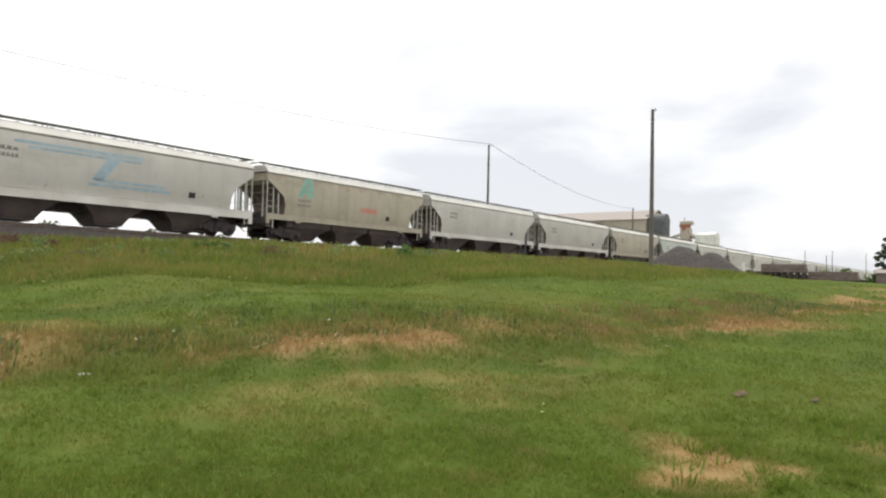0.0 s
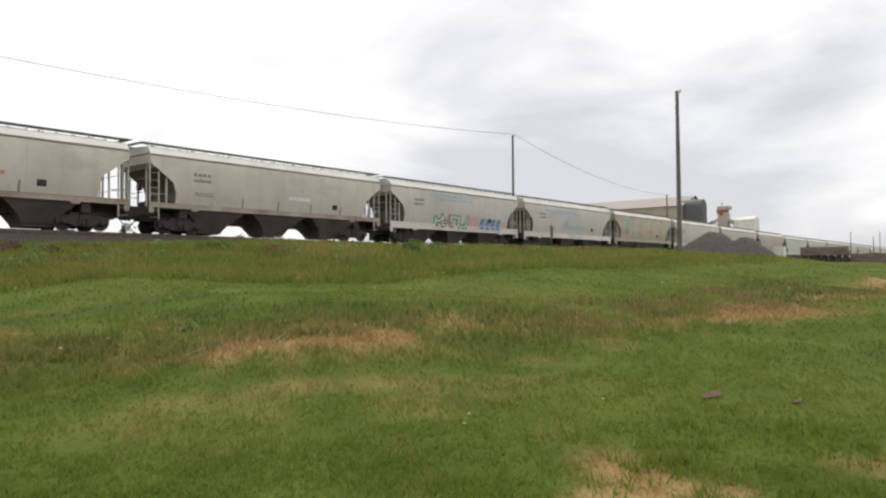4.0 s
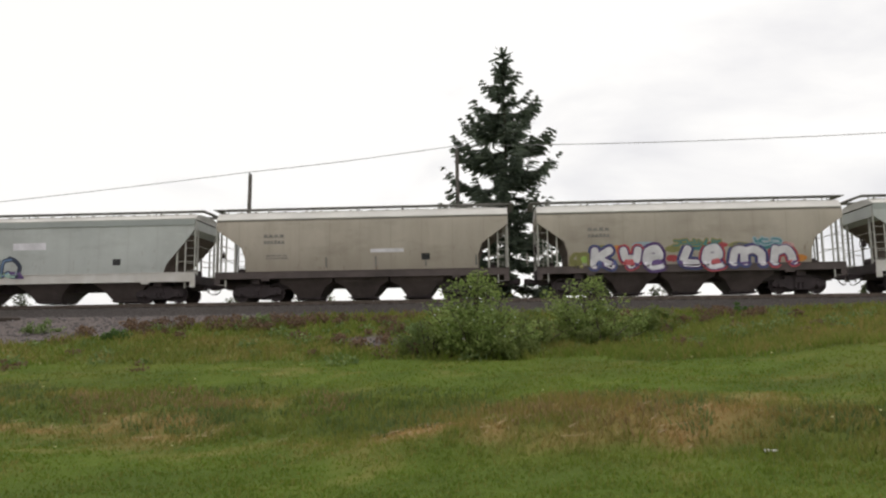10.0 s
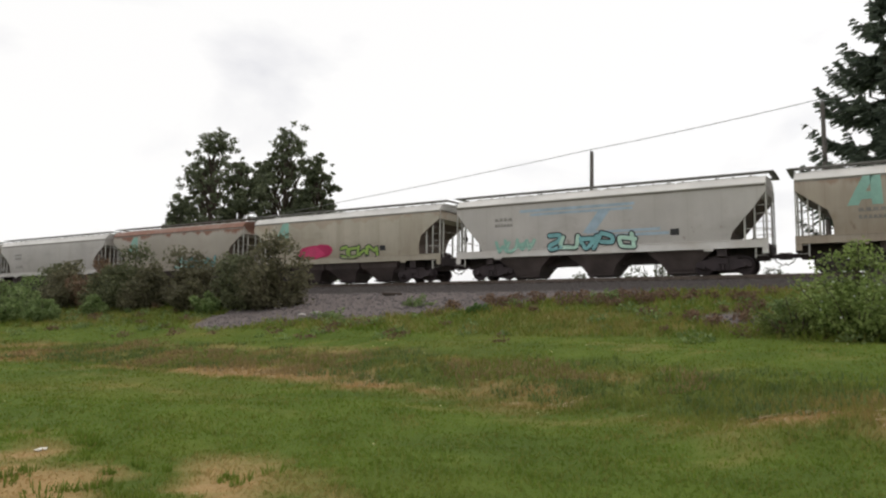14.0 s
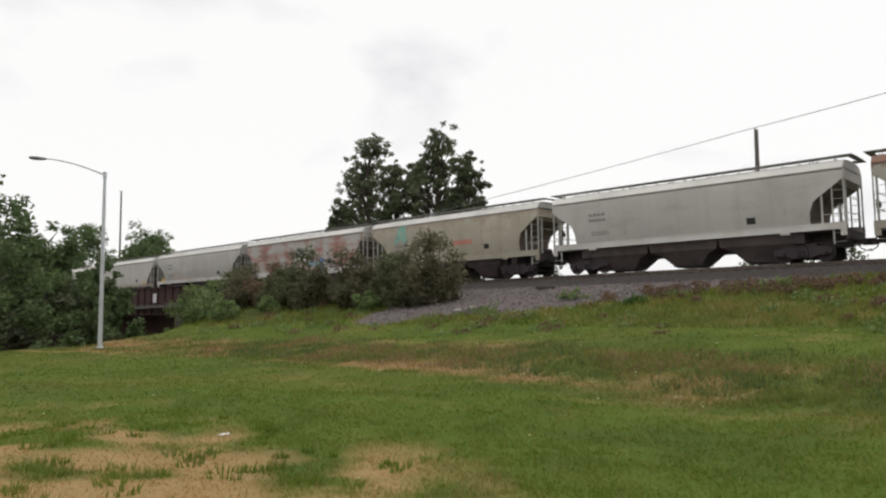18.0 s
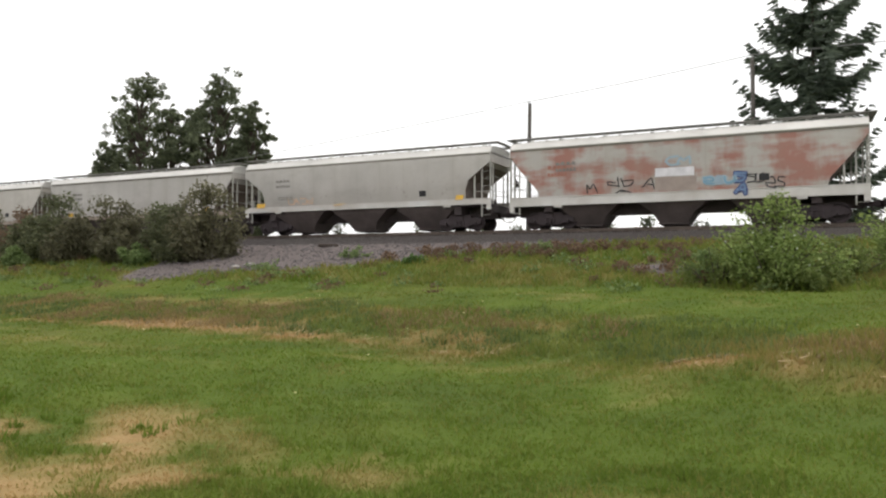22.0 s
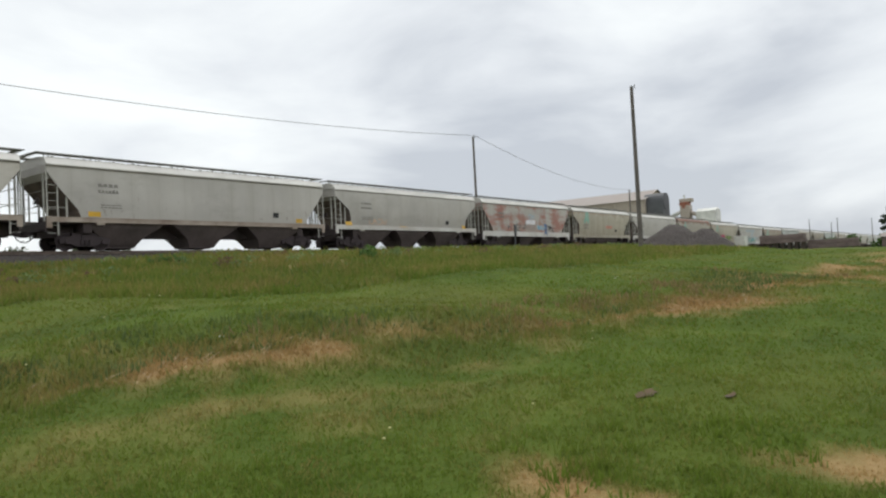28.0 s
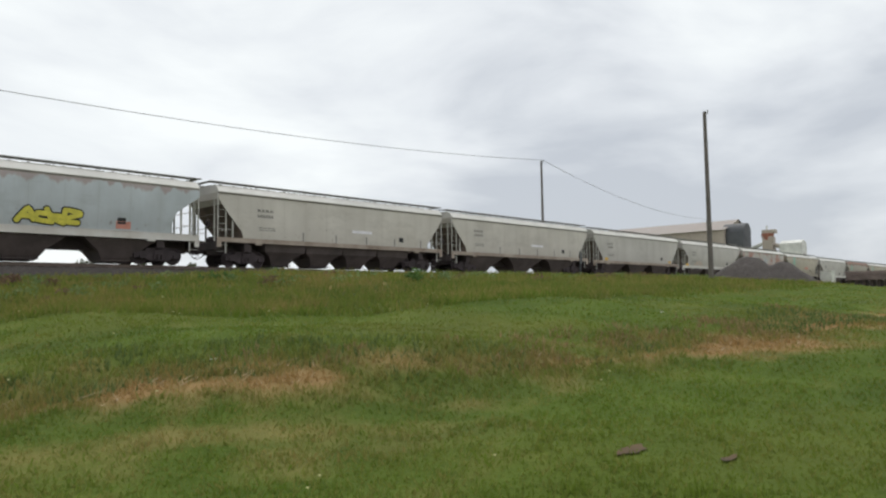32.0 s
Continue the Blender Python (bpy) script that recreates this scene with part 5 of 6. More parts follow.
def dress(n, car, prof, half):
    """Emblems, labels and graffiti of the single cars."""
    if n in (0, 16):
        peak_logo(car, prof, -half + 2.3, 3.1, 1.15)
        sign(car, prof, 0.6, 2.2, 2.0, 2.3, "pale_red", "faded pink patch")
    elif n == 1:
        stripe_logo(car, prof, -0.8, "steel_blue")
    elif n == 2:
        sign(car, prof, -3.6, 0.6, 3.25, 3.45, "steel_blue", "faded blue stripe")
        sign(car, prof, -2.8, 1.4, 3.0, 3.12, "steel_blue", "faded blue stripe")
        tag(car, prof, -3.0, 0.8, 1.05, 2.0, ("mint", "rose", "mint"), "black", 5, 4, 0.2)
        sign(car, prof, 0.9, 2.3, 1.1, 2.0, "rose", "faded pink spray patch")
        for k in range(4):
            sign(car, prof, 2.3 + k * 0.72, 2.85 + k * 0.72, 1.04, 1.9, "denim", "blue slanting spray bar", 0.3)
        sign(car, prof, 5.5, 5.9, 1.1, 1.75, "rose", "faded pink spray patch")
    elif n in (4, 5, 3, 20, 21, 9, 7):
        sign(car, prof, 0.5, 2.1, 2.0, 2.18, "pale_red" if n in (4, 5) else "white", "small faded lettering block")
        for k in range(3 if n in (4, 5) else 5):
            x = -half + 5.4 + k * 2.4
            m = Marks(prof, 0.008).bar(x, x + 0.1, 1.32, 1.82)
            part("sill_bracket", m.s.mesh("sill_bracket", DARK_LETTER), car)
    elif n == 6:
        scrawl(car, prof, -3.6, 4.0, 1.15, 1.75, "black", 9, 15, 0.05)
    elif n == 8:
        bubble_word(car, prof, -half - 0.1, 1.0, 0.94)
        tag(car, prof, -half + 6.3, -half + 8.4, 2.0, 2.32, ("teal",), "olive", 31, 6, 0.05)
        tag(car, prof, -half + 9.9, -half + 11.2, 2.0, 2.35, ("teal",), "steel_blue", 32, 3, 0.06)
        tag(car, prof, -half + 1.5, -half + 2.4, 1.1, 1.8, ("olive",), "olive", 34, 2, 0.06)
    elif n == 10:
        sign(car, prof, -half + 2.0, -half + 2.6, 1.04, 1.5, "violet", "violet spray patch", 0.2)
        sign(car, prof, -half + 6.5, -half + 7.1, 1.04, 1.4, "violet", "violet spray patch", -0.3)
        tag(car, prof, -half + 2.4, -half + 6.7, 1.12, 2.1, ("teal", "denim", "ink", "aqua", "navy", "sea_green"), "ink", 14, 9, 0.09)
        tag(car, prof, -half + 2.7, -half + 6.5, 1.05, 1.4, ("lime", "mint", "olive"), "", 19, 8, 0.08)
        sign(car, prof, -half + 6.4, -half + 8.1, 2.45, 2.8, "white", "white paper-like label")
    elif n == 11:
        peak_logo(car, prof, -half + 2.0, 3.1, 1.15)
        sign(car, prof, -0.9, 1.0, 2.15, 2.5, "white", "white stencilled label")
        m = Marks(prof, 0.012).bar(-0.8, 0.9, 2.22, 2.26).bar(-0.8, 0.9, 2.36, 2.4)
        part("lettering", m.s.mesh("lettering", RED_LETTER), car)
    elif n == 12:
        stripe_logo(car, prof, 0.0, "steel_blue")
        tag(car, prof, -half + 5.2, -half + 9.7, 1.08, 2.0, ("aqua", "mint", "aqua"), "black", 21, 5, 0.2)
        tag(car, prof, -half + 2.6, -half + 4.6, 1.15, 1.8, ("sea_green", "mint"), "sea_green", 22, 4, 0.05)
    elif n == 13:
        peak_logo(car, prof, -half + 2.0, 3.1, 1.0)
        m = Marks(prof, 0.014).blob(-half + 5.0, 1.7, 1.2, 0.42, 4).blob(-half + 5.8, 1.75, 0.8, 0.42, 5)
        part("graffiti", m.s.mesh("graffiti", spray("pink", SPRAY["pink"])), car, "pink spray paint")
        tag(car, prof, -half + 7.0, -half + 9.9, 1.25, 2.0, ("lime",), "black", 25, 4, 0.16)
    elif n == 14:
        peak_logo(car, prof, -half + 1.9, 3.0, 1.0)
        tag(car, prof, 0.3, 4.2, 1.1, 1.85, ("mint", "sea_green", "aqua"), "teal", 33, 6, 0.1)
    elif n == 17:
        for k, (x0, x1, z0, z1) in enumerate(((-3.95, -3.4, 1.35, 1.85), (-3.05, -2.4, 1.6, 2.1), (-2.15, -1.6, 1.6, 2.1), (-2.6, -1.8, 1.3, 1.5), (-1.3, -0.75, 1.45, 2.0), (3.2, 3.9, 1.5, 2.0), (3.9, 4.7, 1.25, 1.8))):
            tag(car, prof, x0, x1, z0, z1, ("black",), "", 40 + k, 2 if k > 4 else 1, 0.055)
        tag(car, prof, 2.7, 3.1, 1.05, 1.55, ("denim",), "navy", 44, 1, 0.08)
        tag(car, prof, 2.7, 3.1, 1.55, 2.1, ("denim",), "navy", 45, 1, 0.08)
        tag(car, prof, 1.4, 2.7, 1.55, 1.9, ("blue", "steel_blue"), "steel_blue", 46, 3, 0.06)
        sign(car, prof, -0.7, 1.0, 2.0, 2.4, "white", "white stencilled label")
        sign(car, prof, -0.7, 1.1, 1.35, 1.97, "dun", "grey-brown painted-out patch")
        tag(car, prof, -0.2, 0.9, 2.45, 2.95, ("steel_blue",), "", 48, 2, 0.1)
        letters(car, prof, -half + 2.0, 2.62, 1.0, 0.2, 2, 77, RED_LETTER)
    elif n == 18:
        tag(car, prof, -half + 3.2, -half + 4.9, 1.45, 1.85, ("peach",), "", 51, 4, 0.07)
        sign(car, prof, -half + 0.9, -half + 1.5, 1.35, 1.62, "amber", "yellow reflective patch")
        sign(car, prof, half - 2.0, half - 1.55, 1.35, 1.6, "amber", "yellow reflective patch")
        sign(car, prof, -1.6, -0.9, 1.32, 1.42, "amber", "yellow reflective strip")
    elif n == 19:
        sign(car, prof, -half + 1.9, -half + 2.5, 1.35, 1.6, "amber", "yellow reflective patch")
        sign(car, prof, half - 2.4, half - 1.9, 1.35, 1.6, "amber", "yellow reflective patch")
    elif n == 22:
        tag(car, prof, half - 8.4, half - 5.8, 1.4, 2.2, ("yellow",), "black", 61, 4, 0.22)
        sign(car, prof, half - 4.2, half - 3.5, 1.4, 1.75, "pale_red", "faded pink patch")


build_train()

# ---- plants ----


def at_ground(x, y):
    return float(ground_z(np.array([x]), np.array([y]))[0])


def leaf_cloud(rng, centres, radii, count, size, flat=0.75):
    """Leaves spread through soft balls: centre, along and across of each blade."""
    c, r = np.asarray(centres, float), np.asarray(radii, float)
    k = rng.choice(len(c), count, p=r ** 2 / (r ** 2).sum())
    d = rng.normal(size=(count, 3))
    d /= np.linalg.norm(d, axis=1)[:, None]
    p = c[k] + d * (r[k] * rng.rand(count) ** 0.42)[:, None] * np.array([1, 1, flat])
    a = rng.normal(size=(count, 3)) * np.array([1, 1, 0.6])
    a /= np.linalg.norm(a, axis=1)[:, None]
    b = np.cross(a, rng.normal(size=(count, 3)))
    b /= np.linalg.norm(b, axis=1)[:, None]
    s = size * rng.uniform(0.6, 1.35, count)[:, None]
    return p, a * s, b * s * 0.42


def broad_tree(name, label, x, y, height, spread, seed, mat, leaves=9000, size=0.22, low=0.28, lobes=26, upright=0.6, category="tree", group="", clump=1.0):
    """A forked trunk with limbs that carry separate leafy clumps, with gaps between them."""
    rng = np.random.RandomState(seed)
    z0 = at_ground(x, y)
    tree = thing(name, label, category, pose(x, y, z0), group)
    wood, centres, radii = Solid(), [], []
    top = height * 0.82
    bend = rng.uniform(-0.3, 0.3, 2)
    wood.tube([(0, 0, -0.3), (bend[0] * 0.5, bend[1] * 0.5, height * 0.25), (bend[0], bend[1], height * 0.55), (bend[0] * 1.5, bend[1] * 1.5, top)], height * 0.018 + 0.03, 8, 0.03)
    for k in range(lobes):
        u = (k + rng.rand() * 0.8) / lobes
        h = height * (low + (0.97 - low) * u)
        reach = spread * math.sin(math.pi * min(1, 0.22 + 0.72 * u)) ** 0.8 * (1.05 - 0.75 * max(0, u - 0.45)) * rng.uniform(0.45, 1.0)
        a = k * 2.4 + rng.uniform(-0.5, 0.5)
        e = (reach * math.cos(a), reach * math.sin(a), h)
        s = (bend[0], bend[1], max(height * 0.12, h - reach * (0.5 + upright)))
        m = ((e[0] * 0.45 + s[0] * 0.55), (e[1] * 0.45 + s[1] * 0.55), s[2] * 0.35 + e[2] * 0.65 - 0.1)
        wood.tube([s, m, e], height * 0.006 + 0.012, 5, 0.008)
        n = rng.randint(2, 5)
        for _ in range(n):
            centres.append((e[0] + rng.normal() * spread * 0.11, e[1] + rng.normal() * spread * 0.11, e[2] + rng.normal() * spread * 0.13))
            radii.append(spread * clump * rng.uniform(0.10, 0.21))
    part("trunk", wood.mesh("trunk", BARK), tree)
    p, a, b = leaf_cloud(rng, centres, radii, leaves, size)
    part("crown", quads_mesh("crown", p, a, b, mat, tip=0.35), tree)
    return tree


def spruce(x, y, height, seed):
    """A spruce: whorls of boughs that droop and lift at the tip, hung with sprays of needles."""
    rng = np.random.RandomState(seed)
    z0 = at_ground(x, y)
    tree = thing("spruce_tree", "tall dark green spruce with drooping boughs behind the railway", "spruce tree", pose(x, y, z0))
    part("trunk", Solid().tube([(0, 0, -0.3), (0.05, 0, height * 0.5), (0, 0.04, height * 0.985)], 0.24, 9, 0.02).mesh("trunk", BARK), tree)
    wood, base, along, across = Solid(), [], [], []
    z = 1.4
    while z < height - 0.1:
        u = z / height
        reach = 0.15 + float(np.interp(height - z, [0, 0.8, 2.4, 4.0, 5.5, 7.2, 9.5, 13, 16], [0.05, 0.5, 1.4, 2.25, 2.8, 3.5, 3.9, 4.2, 4.1]))
        n = 6 if u < 0.8 else 5
        for k in range(n):
            a = rng.uniform(0, 2 * math.pi)
            r = reach * (rng.uniform(0.72, 1.0) if rng.rand() > 0.3 else rng.uniform(0.4, 0.7))
            d = np.array([math.cos(a), math.sin(a), 0.0])
            side = np.array([-d[1], d[0], 0.0])
            lift = -0.06 + 0.4 * u
            steps = max(3, int(r / 0.17))
            path = []
            for i in range(steps + 1):
                f = i / steps
                path.append(d * r * f + np.array([0, 0, z + r * (lift * f - 0.55 * f * (1 - f) + 0.16 * f ** 3)]))
            wood.tube([tuple(q) for q in path[::max(1, steps // 3)]], 0.03 * (1 - u) + 0.012, 4, 0.006, cap=False)
            for i in range(1, steps + 1):
                f = i / steps
                if rng.rand() < 0.08:
                    continue
                for s in (-1, 1, -0.55, 0.55, -0.2, 0.2):
                    reach_s = (0.22 + 0.62 * math.sin(math.pi * min(1, f * 0.95 + 0.03)) ** 0.7) * min(1.0, r / 2.2) * rng.uniform(0.6, 1.15)
                    tip = d * reach_s * 0.75 + side * s * reach_s * 0.85 + np.array([0, 0, -reach_s * rng.uniform(0.05, 0.6)])
                    base.append(path[i] + rng.normal(size=3) * 0.03)
                    along.append(tip)
                    wide = np.cross(tip, rng.normal(size=3) + np.array([0, 0, 0.6]))
                    across.append(wide / (np.linalg.norm(wide) + 1e-6) * rng.uniform(0.05, 0.09))
            # inner sprays close to the trunk
            for _ in range(5):
                f = rng.uniform(0.05, 0.4)
                q = path[min(steps, int(f * steps))]
                tip = rng.normal(size=3) * 0.3 + np.array([0, 0, -0.15])
                base.append(q)
                along.append(tip)
                wide = np.cross(tip, rng.normal(size=3))
                across.append(wide / (np.linalg.norm(wide) + 1e-6) * rng.uniform(0.08, 0.15))
        z += 0.44 + 0.2 * rng.rand()
    part("boughs", wood.mesh("boughs", BARK), tree)
    part("needles", quads_mesh("needles", np.array(base), np.array(along), np.array(across), NEEDLE, tip=0.55), tree)


def bush(name, label, x, y, width, depth, height, seed, mat, leaves=3500, size=0.11, lobes=16, sink=0.2, group="", category="bush"):
    """A shrub of many stems with leafy clumps down to the ground."""
    rng = np.random.RandomState(seed)
    z0 = at_ground(x, y)
    plant = thing(name, label, category, pose(x, y, z0), group)
    stems, centres, radii = Solid(), [], []
    for k in range(lobes):
        a, q = rng.uniform(0, 2 * math.pi), rng.rand() ** 0.6 * (0.35 if k < lobes // 5 else 1)
        px, py = width / 2 * q * math.cos(a), depth / 2 * q * math.sin(a)
        h = height * (1 - 0.55 * q ** 2) * (rng.uniform(0.85, 1.0) if k < lobes // 5 else rng.uniform(0.4, 0.95))
        stems.tube([(px * 0.25, py * 0.25, -sink), (px * 0.6, py * 0.6, h * 0.5), (px, py, h * 0.97)], 0.03, 5, 0.008)
        rad = min(width, depth, height * 1.3) * rng.uniform(0.13, 0.24)
        for f in (0.85, 0.5, 0.2):
            centres.append((px * (0.5 + 0.5 * f) + rng.normal() * 0.15, py * (0.5 + 0.5 * f) + rng.normal() * 0.15, max(0.1, h * f)))
            radii.append(rad * rng.uniform(0.75, 1.15))
    if height > 0.8:
        part("branchwork", stems.mesh("branchwork", BARK), plant)
    p, a, b = leaf_cloud(rng, centres, radii, leaves, size, 0.9)
    part("foliage", quads_mesh("foliage", p, a, b, mat, tip=0.35), plant)
    return plant


def tufts(rng, centres, radii, blades, name, mat):
    """Tussocks of upright blades that spread outwards."""
    n = len(centres) * blades
    c, r = np.repeat(centres, blades, 0), np.repeat(radii, blades)
    a, q = rng.rand(n) * 2 * np.pi, rng.rand(n) ** 0.5
    out = np.stack([np.cos(a), np.sin(a), np.zeros(n)], 1)
    base = c + out * (r * q)[:, None]
    base[:, 2] = ground_z(base[:, 0], base[:, 1]) - 0.02
    h = rng.uniform(0.05, 0.17, n) * (0.6 + r)
    up = out * (h * rng.uniform(0.0, 0.7, n))[:, None]
    up[:, 2] = h
    t = rng.rand(n) * 2 * np.pi
    across = np.stack([np.cos(t), np.sin(t), np.zeros(n)], 1) * (0.007 + 0.0007 * np.hypot(base[:, 0], base[:, 1]))[:, None]
    return quads_mesh(name, base, up, across, mat, tip=0.25)


def build_plants():
    spruce(0.85, 43.0, 17.6, 5)
    for x, y, h, w, s in ((-52.4, 45.5, 17.8, 4.6, 2), (-43.6, 46.0, 16.9, 4.4, 9), (-55.8, 44.6, 11.0, 2.8, 12), (-40.6, 44.6, 10.4, 2.8, 15), (-39.7, 45.4, 14.2, 2.4, 16), (-48.2, 44.8, 14.4, 3.8, 17), (-55.0, 46.2, 15.0, 3.2, 18), (-45.6, 46.5, 15.6, 3.0, 19)):
        broad_tree("deciduous_tree", "dark green broad-leaved tree behind the railway", x, y, h, w, s, LEAF_DARK, 13000, 0.19, 0.2, 90, 1.5, group="trees behind the railway", clump=0.58)
    # woods beyond the street lamp
    for x, y, h, w, s, m in ((-50, 8.5, 13.0, 5.6, 21, LEAF_DARK), (-48.6, 12.0, 10.4, 5.0, 22, LEAF_WOOD), (-55.0, 17.6, 10.0, 4.4, 122, LEAF_WOOD), (-58.5, 21.8, 7.6, 3.8, 123, LEAF_WOOD), (-56, 12.0, 12.0, 5.0, 23, LEAF_DARK), (-62, 18.0, 9.0, 5.0, 24, LEAF_DARK),
                             (-76, 25.0, 8.0, 4.0, 25, LEAF_DARK), (-40.0, 4.0, 17.5, 4.4, 26, LEAF_DARK), (-56.5, 17.5, 7.0, 4.5, 27, LEAF_DARK), (-72, 20.0, 10.0, 5.5, 28, LEAF_SHADE)):
        broad_tree("woodland_tree", "leafy green tree at the edge of the woods", x, y, h, w, s, m, 8000, 0.24, 0.06, 30, 0.3, group="trees of the woods")
    for x, y, h, w, s in ((-92, 41.5, 14.2, 6.6, 31), (-99, 44.0, 12.5, 6.0, 32), (-110, 40.0, 13.0, 6.5, 33), (-104, 47.0, 12.0, 6.0, 35)):
        broad_tree("far_tree", "green tree beyond the railway bridge", x, y, h, w, s, LEAF_WOOD, 9000, 0.3, 0.1, 46, 0.4, group="trees beyond the bridge")
    # scrub along the embankment
    for x, y, w, d, h, s, m in ((-26.4, 26.8, 5.0, 3.0, 4.6, 41, LEAF_OLIVE), (-29.8, 27.4, 4.4, 3.0, 3.2, 42, LEAF_SCRUB), (-34.2, 27.8, 5.2, 3.2, 3.7, 43, LEAF_OLIVE), (-38.6, 27.6, 5.0, 3.2, 4.1, 44, LEAF_SCRUB),
                                (-43.2, 28.2, 5.5, 3.4, 3.5, 45, LEAF_RED), (-46.8, 28.6, 4.6, 3.2, 3.4, 46, LEAF_OLIVE), (-50.2, 29.8, 3.4, 2.6, 3.0, 47, LEAF_SCRUB), (-31.8, 26.6, 3.4, 2.0, 2.6, 48, LEAF_OLIVE), (-36.4, 27.0, 4.0, 2.6, 2.8, 49, LEAF_OLIVE), (-41.0, 27.4, 4.0, 2.6, 2.8, 50, LEAF_SCRUB), (-45.6, 27.2, 4.0, 2.6, 2.7, 57, LEAF_OLIVE), (-28.2, 26.6, 3.0, 2.4, 3.2, 58, LEAF_SCRUB)):
        bush("embankment_bush", "dense dark green bush on the railway embankment", x, y, w, d, h, s, m, 5600, 0.14, 26, group="scrub on the embankment")
    for x, y, w, d, h, s in ((-45.4, 23.6, 4.4, 2.8, 2.7, 51), (-49.0, 27.0, 3.6, 2.6, 2.6, 52), (-41.6, 23.8, 3.0, 2.0, 1.3, 53), (-46.4, 25.2, 3.0, 2.4, 2.0, 54), (-29.5, 25.3, 1.6, 1.2, 1.3, 55), (-39.0, 25.3, 2.0, 1.4, 1.1, 56)):
        bush("pale_weeds", "pale green tall weeds below the scrub", x, y, w, d, h, s, LEAF_PALE, 3200, 0.13, 18, group="pale weeds")
    # bushes on the bank before the train
    bush("flowering_bush", "leafy green bush with small white flowers on the grass bank", -0.55, 20.9, 3.6, 2.3, 2.55, 61, LEAF_LIGHT, 10000, 0.075, 46)
    bush("flowering_bush", "sparse green bush with small white flowers beside the track", 3.1, 24.0, 3.9, 1.8, 2.25, 62, LEAF_LIGHT, 5600, 0.075, 28)
    bush("bank_weeds", "low green weeds on the grass bank", -2.2, 21.6, 2.4, 1.6, 0.9, 63, LEAF_PALE, 1300, 0.09, 10)
    for x, y, w, d, h, k in ((-1.9, 20.9, 2.8, 1.8, 1.1, 161), (1.1, 22.2, 2.8, 1.8, 1.0, 162), (3.3, 22.8, 3.2, 1.6, 0.95, 163), (0.4, 20.4, 2.4, 1.4, 0.8, 164), (5.2, 24.6, 2.6, 1.6, 0.8, 165)):
        bush("bank_weeds", "knee-high green weeds round the flowering bushes", x, y, w, d, h, k, LEAF_WEED, 2200, 0.075, 14, group="bank weeds")
    bush("bank_weeds", "low green weeds on the grass bank", 3.9, 23.0, 1.6, 1.2, 0.9, 64, LEAF_LIGHT, 800, 0.08, 8)
    for x, y, w, h, s in ((20.4, 18.2, 1.8, 0.55, 65), (22.6, 18.8, 1.4, 0.4, 66), (9.2, 27.5, 1.2, 0.5, 67), (-9.0, 27.4, 1.6, 0.6, 68), (-13.6, 25.2, 1.4, 0.5, 69), (-17.5, 27.0, 2.0, 0.55, 70), (15.5, 24.0, 1.6, 0.4, 71), (-20.5, 24.6, 2.2, 0.6, 72)):
        bush("weed_clump", "low dark green weed clump in the bank grass", x, y, w, w * 0.7, h, s, LEAF_MID if s % 2 else LEAF_PALE, 500, 0.08, 7, group="weed clumps")
    rng = np.random.RandomState(77)
    for k, (x, y, h) in enumerate(((-10.3, 40.3, 6.2), (-7.2, 41.0, 2.6), (6.2, 41.0, 5.0), (-18.0, 41.0, 3.0), (-22.5, 41.6, 3.0), (13.0, 42.0, 2.2), (-28.5, 41.5, 3.4), (24.0, 42.0, 2.6), (-34.0, 42.0, 3.6), (-15.0, 40.6, 2.3), (-12.4, 40.8, 2.0), (-4.6, 40.5, 2.4), (3.6, 40.6, 2.2), (9.2, 40.8, 2.5), (17.0, 40.6, 2.1), (20.4, 40.8, 2.4), (28.5, 41.0, 2.3))):
        bush("trackside_shrub", "leafy shrub behind the railway", x, y, 2.6 + rng.rand(), 2.0, h, 80 + k, LEAF_DARK, 1500, 0.14, 12, group="shrubs behind the railway")
    # rough tufts all over the unmown bank
    centres, radii = [], []
    for _ in range(520):
        x, y = rng.uniform(-45, 60), rng.uniform(19.5, 30.8)
        if float(bareness(np.array([x]), np.array([y]))[0]) < 0.55:
            centres.append((x, y, at_ground(x, y) + 0.08))
            radii.append(rng.uniform(0.18, 0.5))
    for name, mat, share in (("bank_tufts", LEAF_PALE, 0), ("brown_tufts", LEAF_RED, 1)):
        pick = [i for i in range(len(centres)) if (i % 3 == 2) == bool(share)]
        p, a, b = leaf_cloud(np.random.RandomState(5 + share), [centres[i] for i in pick], [radii[i] for i in pick], 16000 if not share else 8000, 0.09, 0.55)
        tagged(new(name, quads_mesh(name, p, a, b, mat, tip=0.3)), "low rough weeds among the bank grass", "weeds", kind="stuff")
    # coarse weeds on the rough bank above the ditch
    centres, radii = [], []
    for _ in range(1500):
        x = rng.uniform(-28, 26)
        y = float(ditch_y(np.array([x]))[0]) + rng.uniform(0.3, 4.8)
        if float(roughness(np.array([x]), np.array([y]))[0]) > 0.1 + 0.4 * rng.rand():
            centres.append((x, y, at_ground(x, y) + 0.03))
            radii.append(rng.uniform(0.14, 0.5))
    for k, (mat, name, words) in enumerate(((LEAF_OLIVE_GREEN, "ditch_weeds", "low olive green weeds on the ditch bank"), (LEAF_BROWN, "dry_weeds", "low dry brown weeds on the ditch bank"))):
        pick = [i for i, c in enumerate(centres) if (float(SPOTS.at(np.array([c[0] + 3.0]), np.array([c[1]]), 0.6, 2)[0]) > 0.56) == bool(k)]
        me = tufts(np.random.RandomState(15 + k), np.array([centres[i] for i in pick]), np.array([radii[i] for i in pick]), 22, name, mat)
        tagged(new(name, me), words, "weeds", kind="stuff")
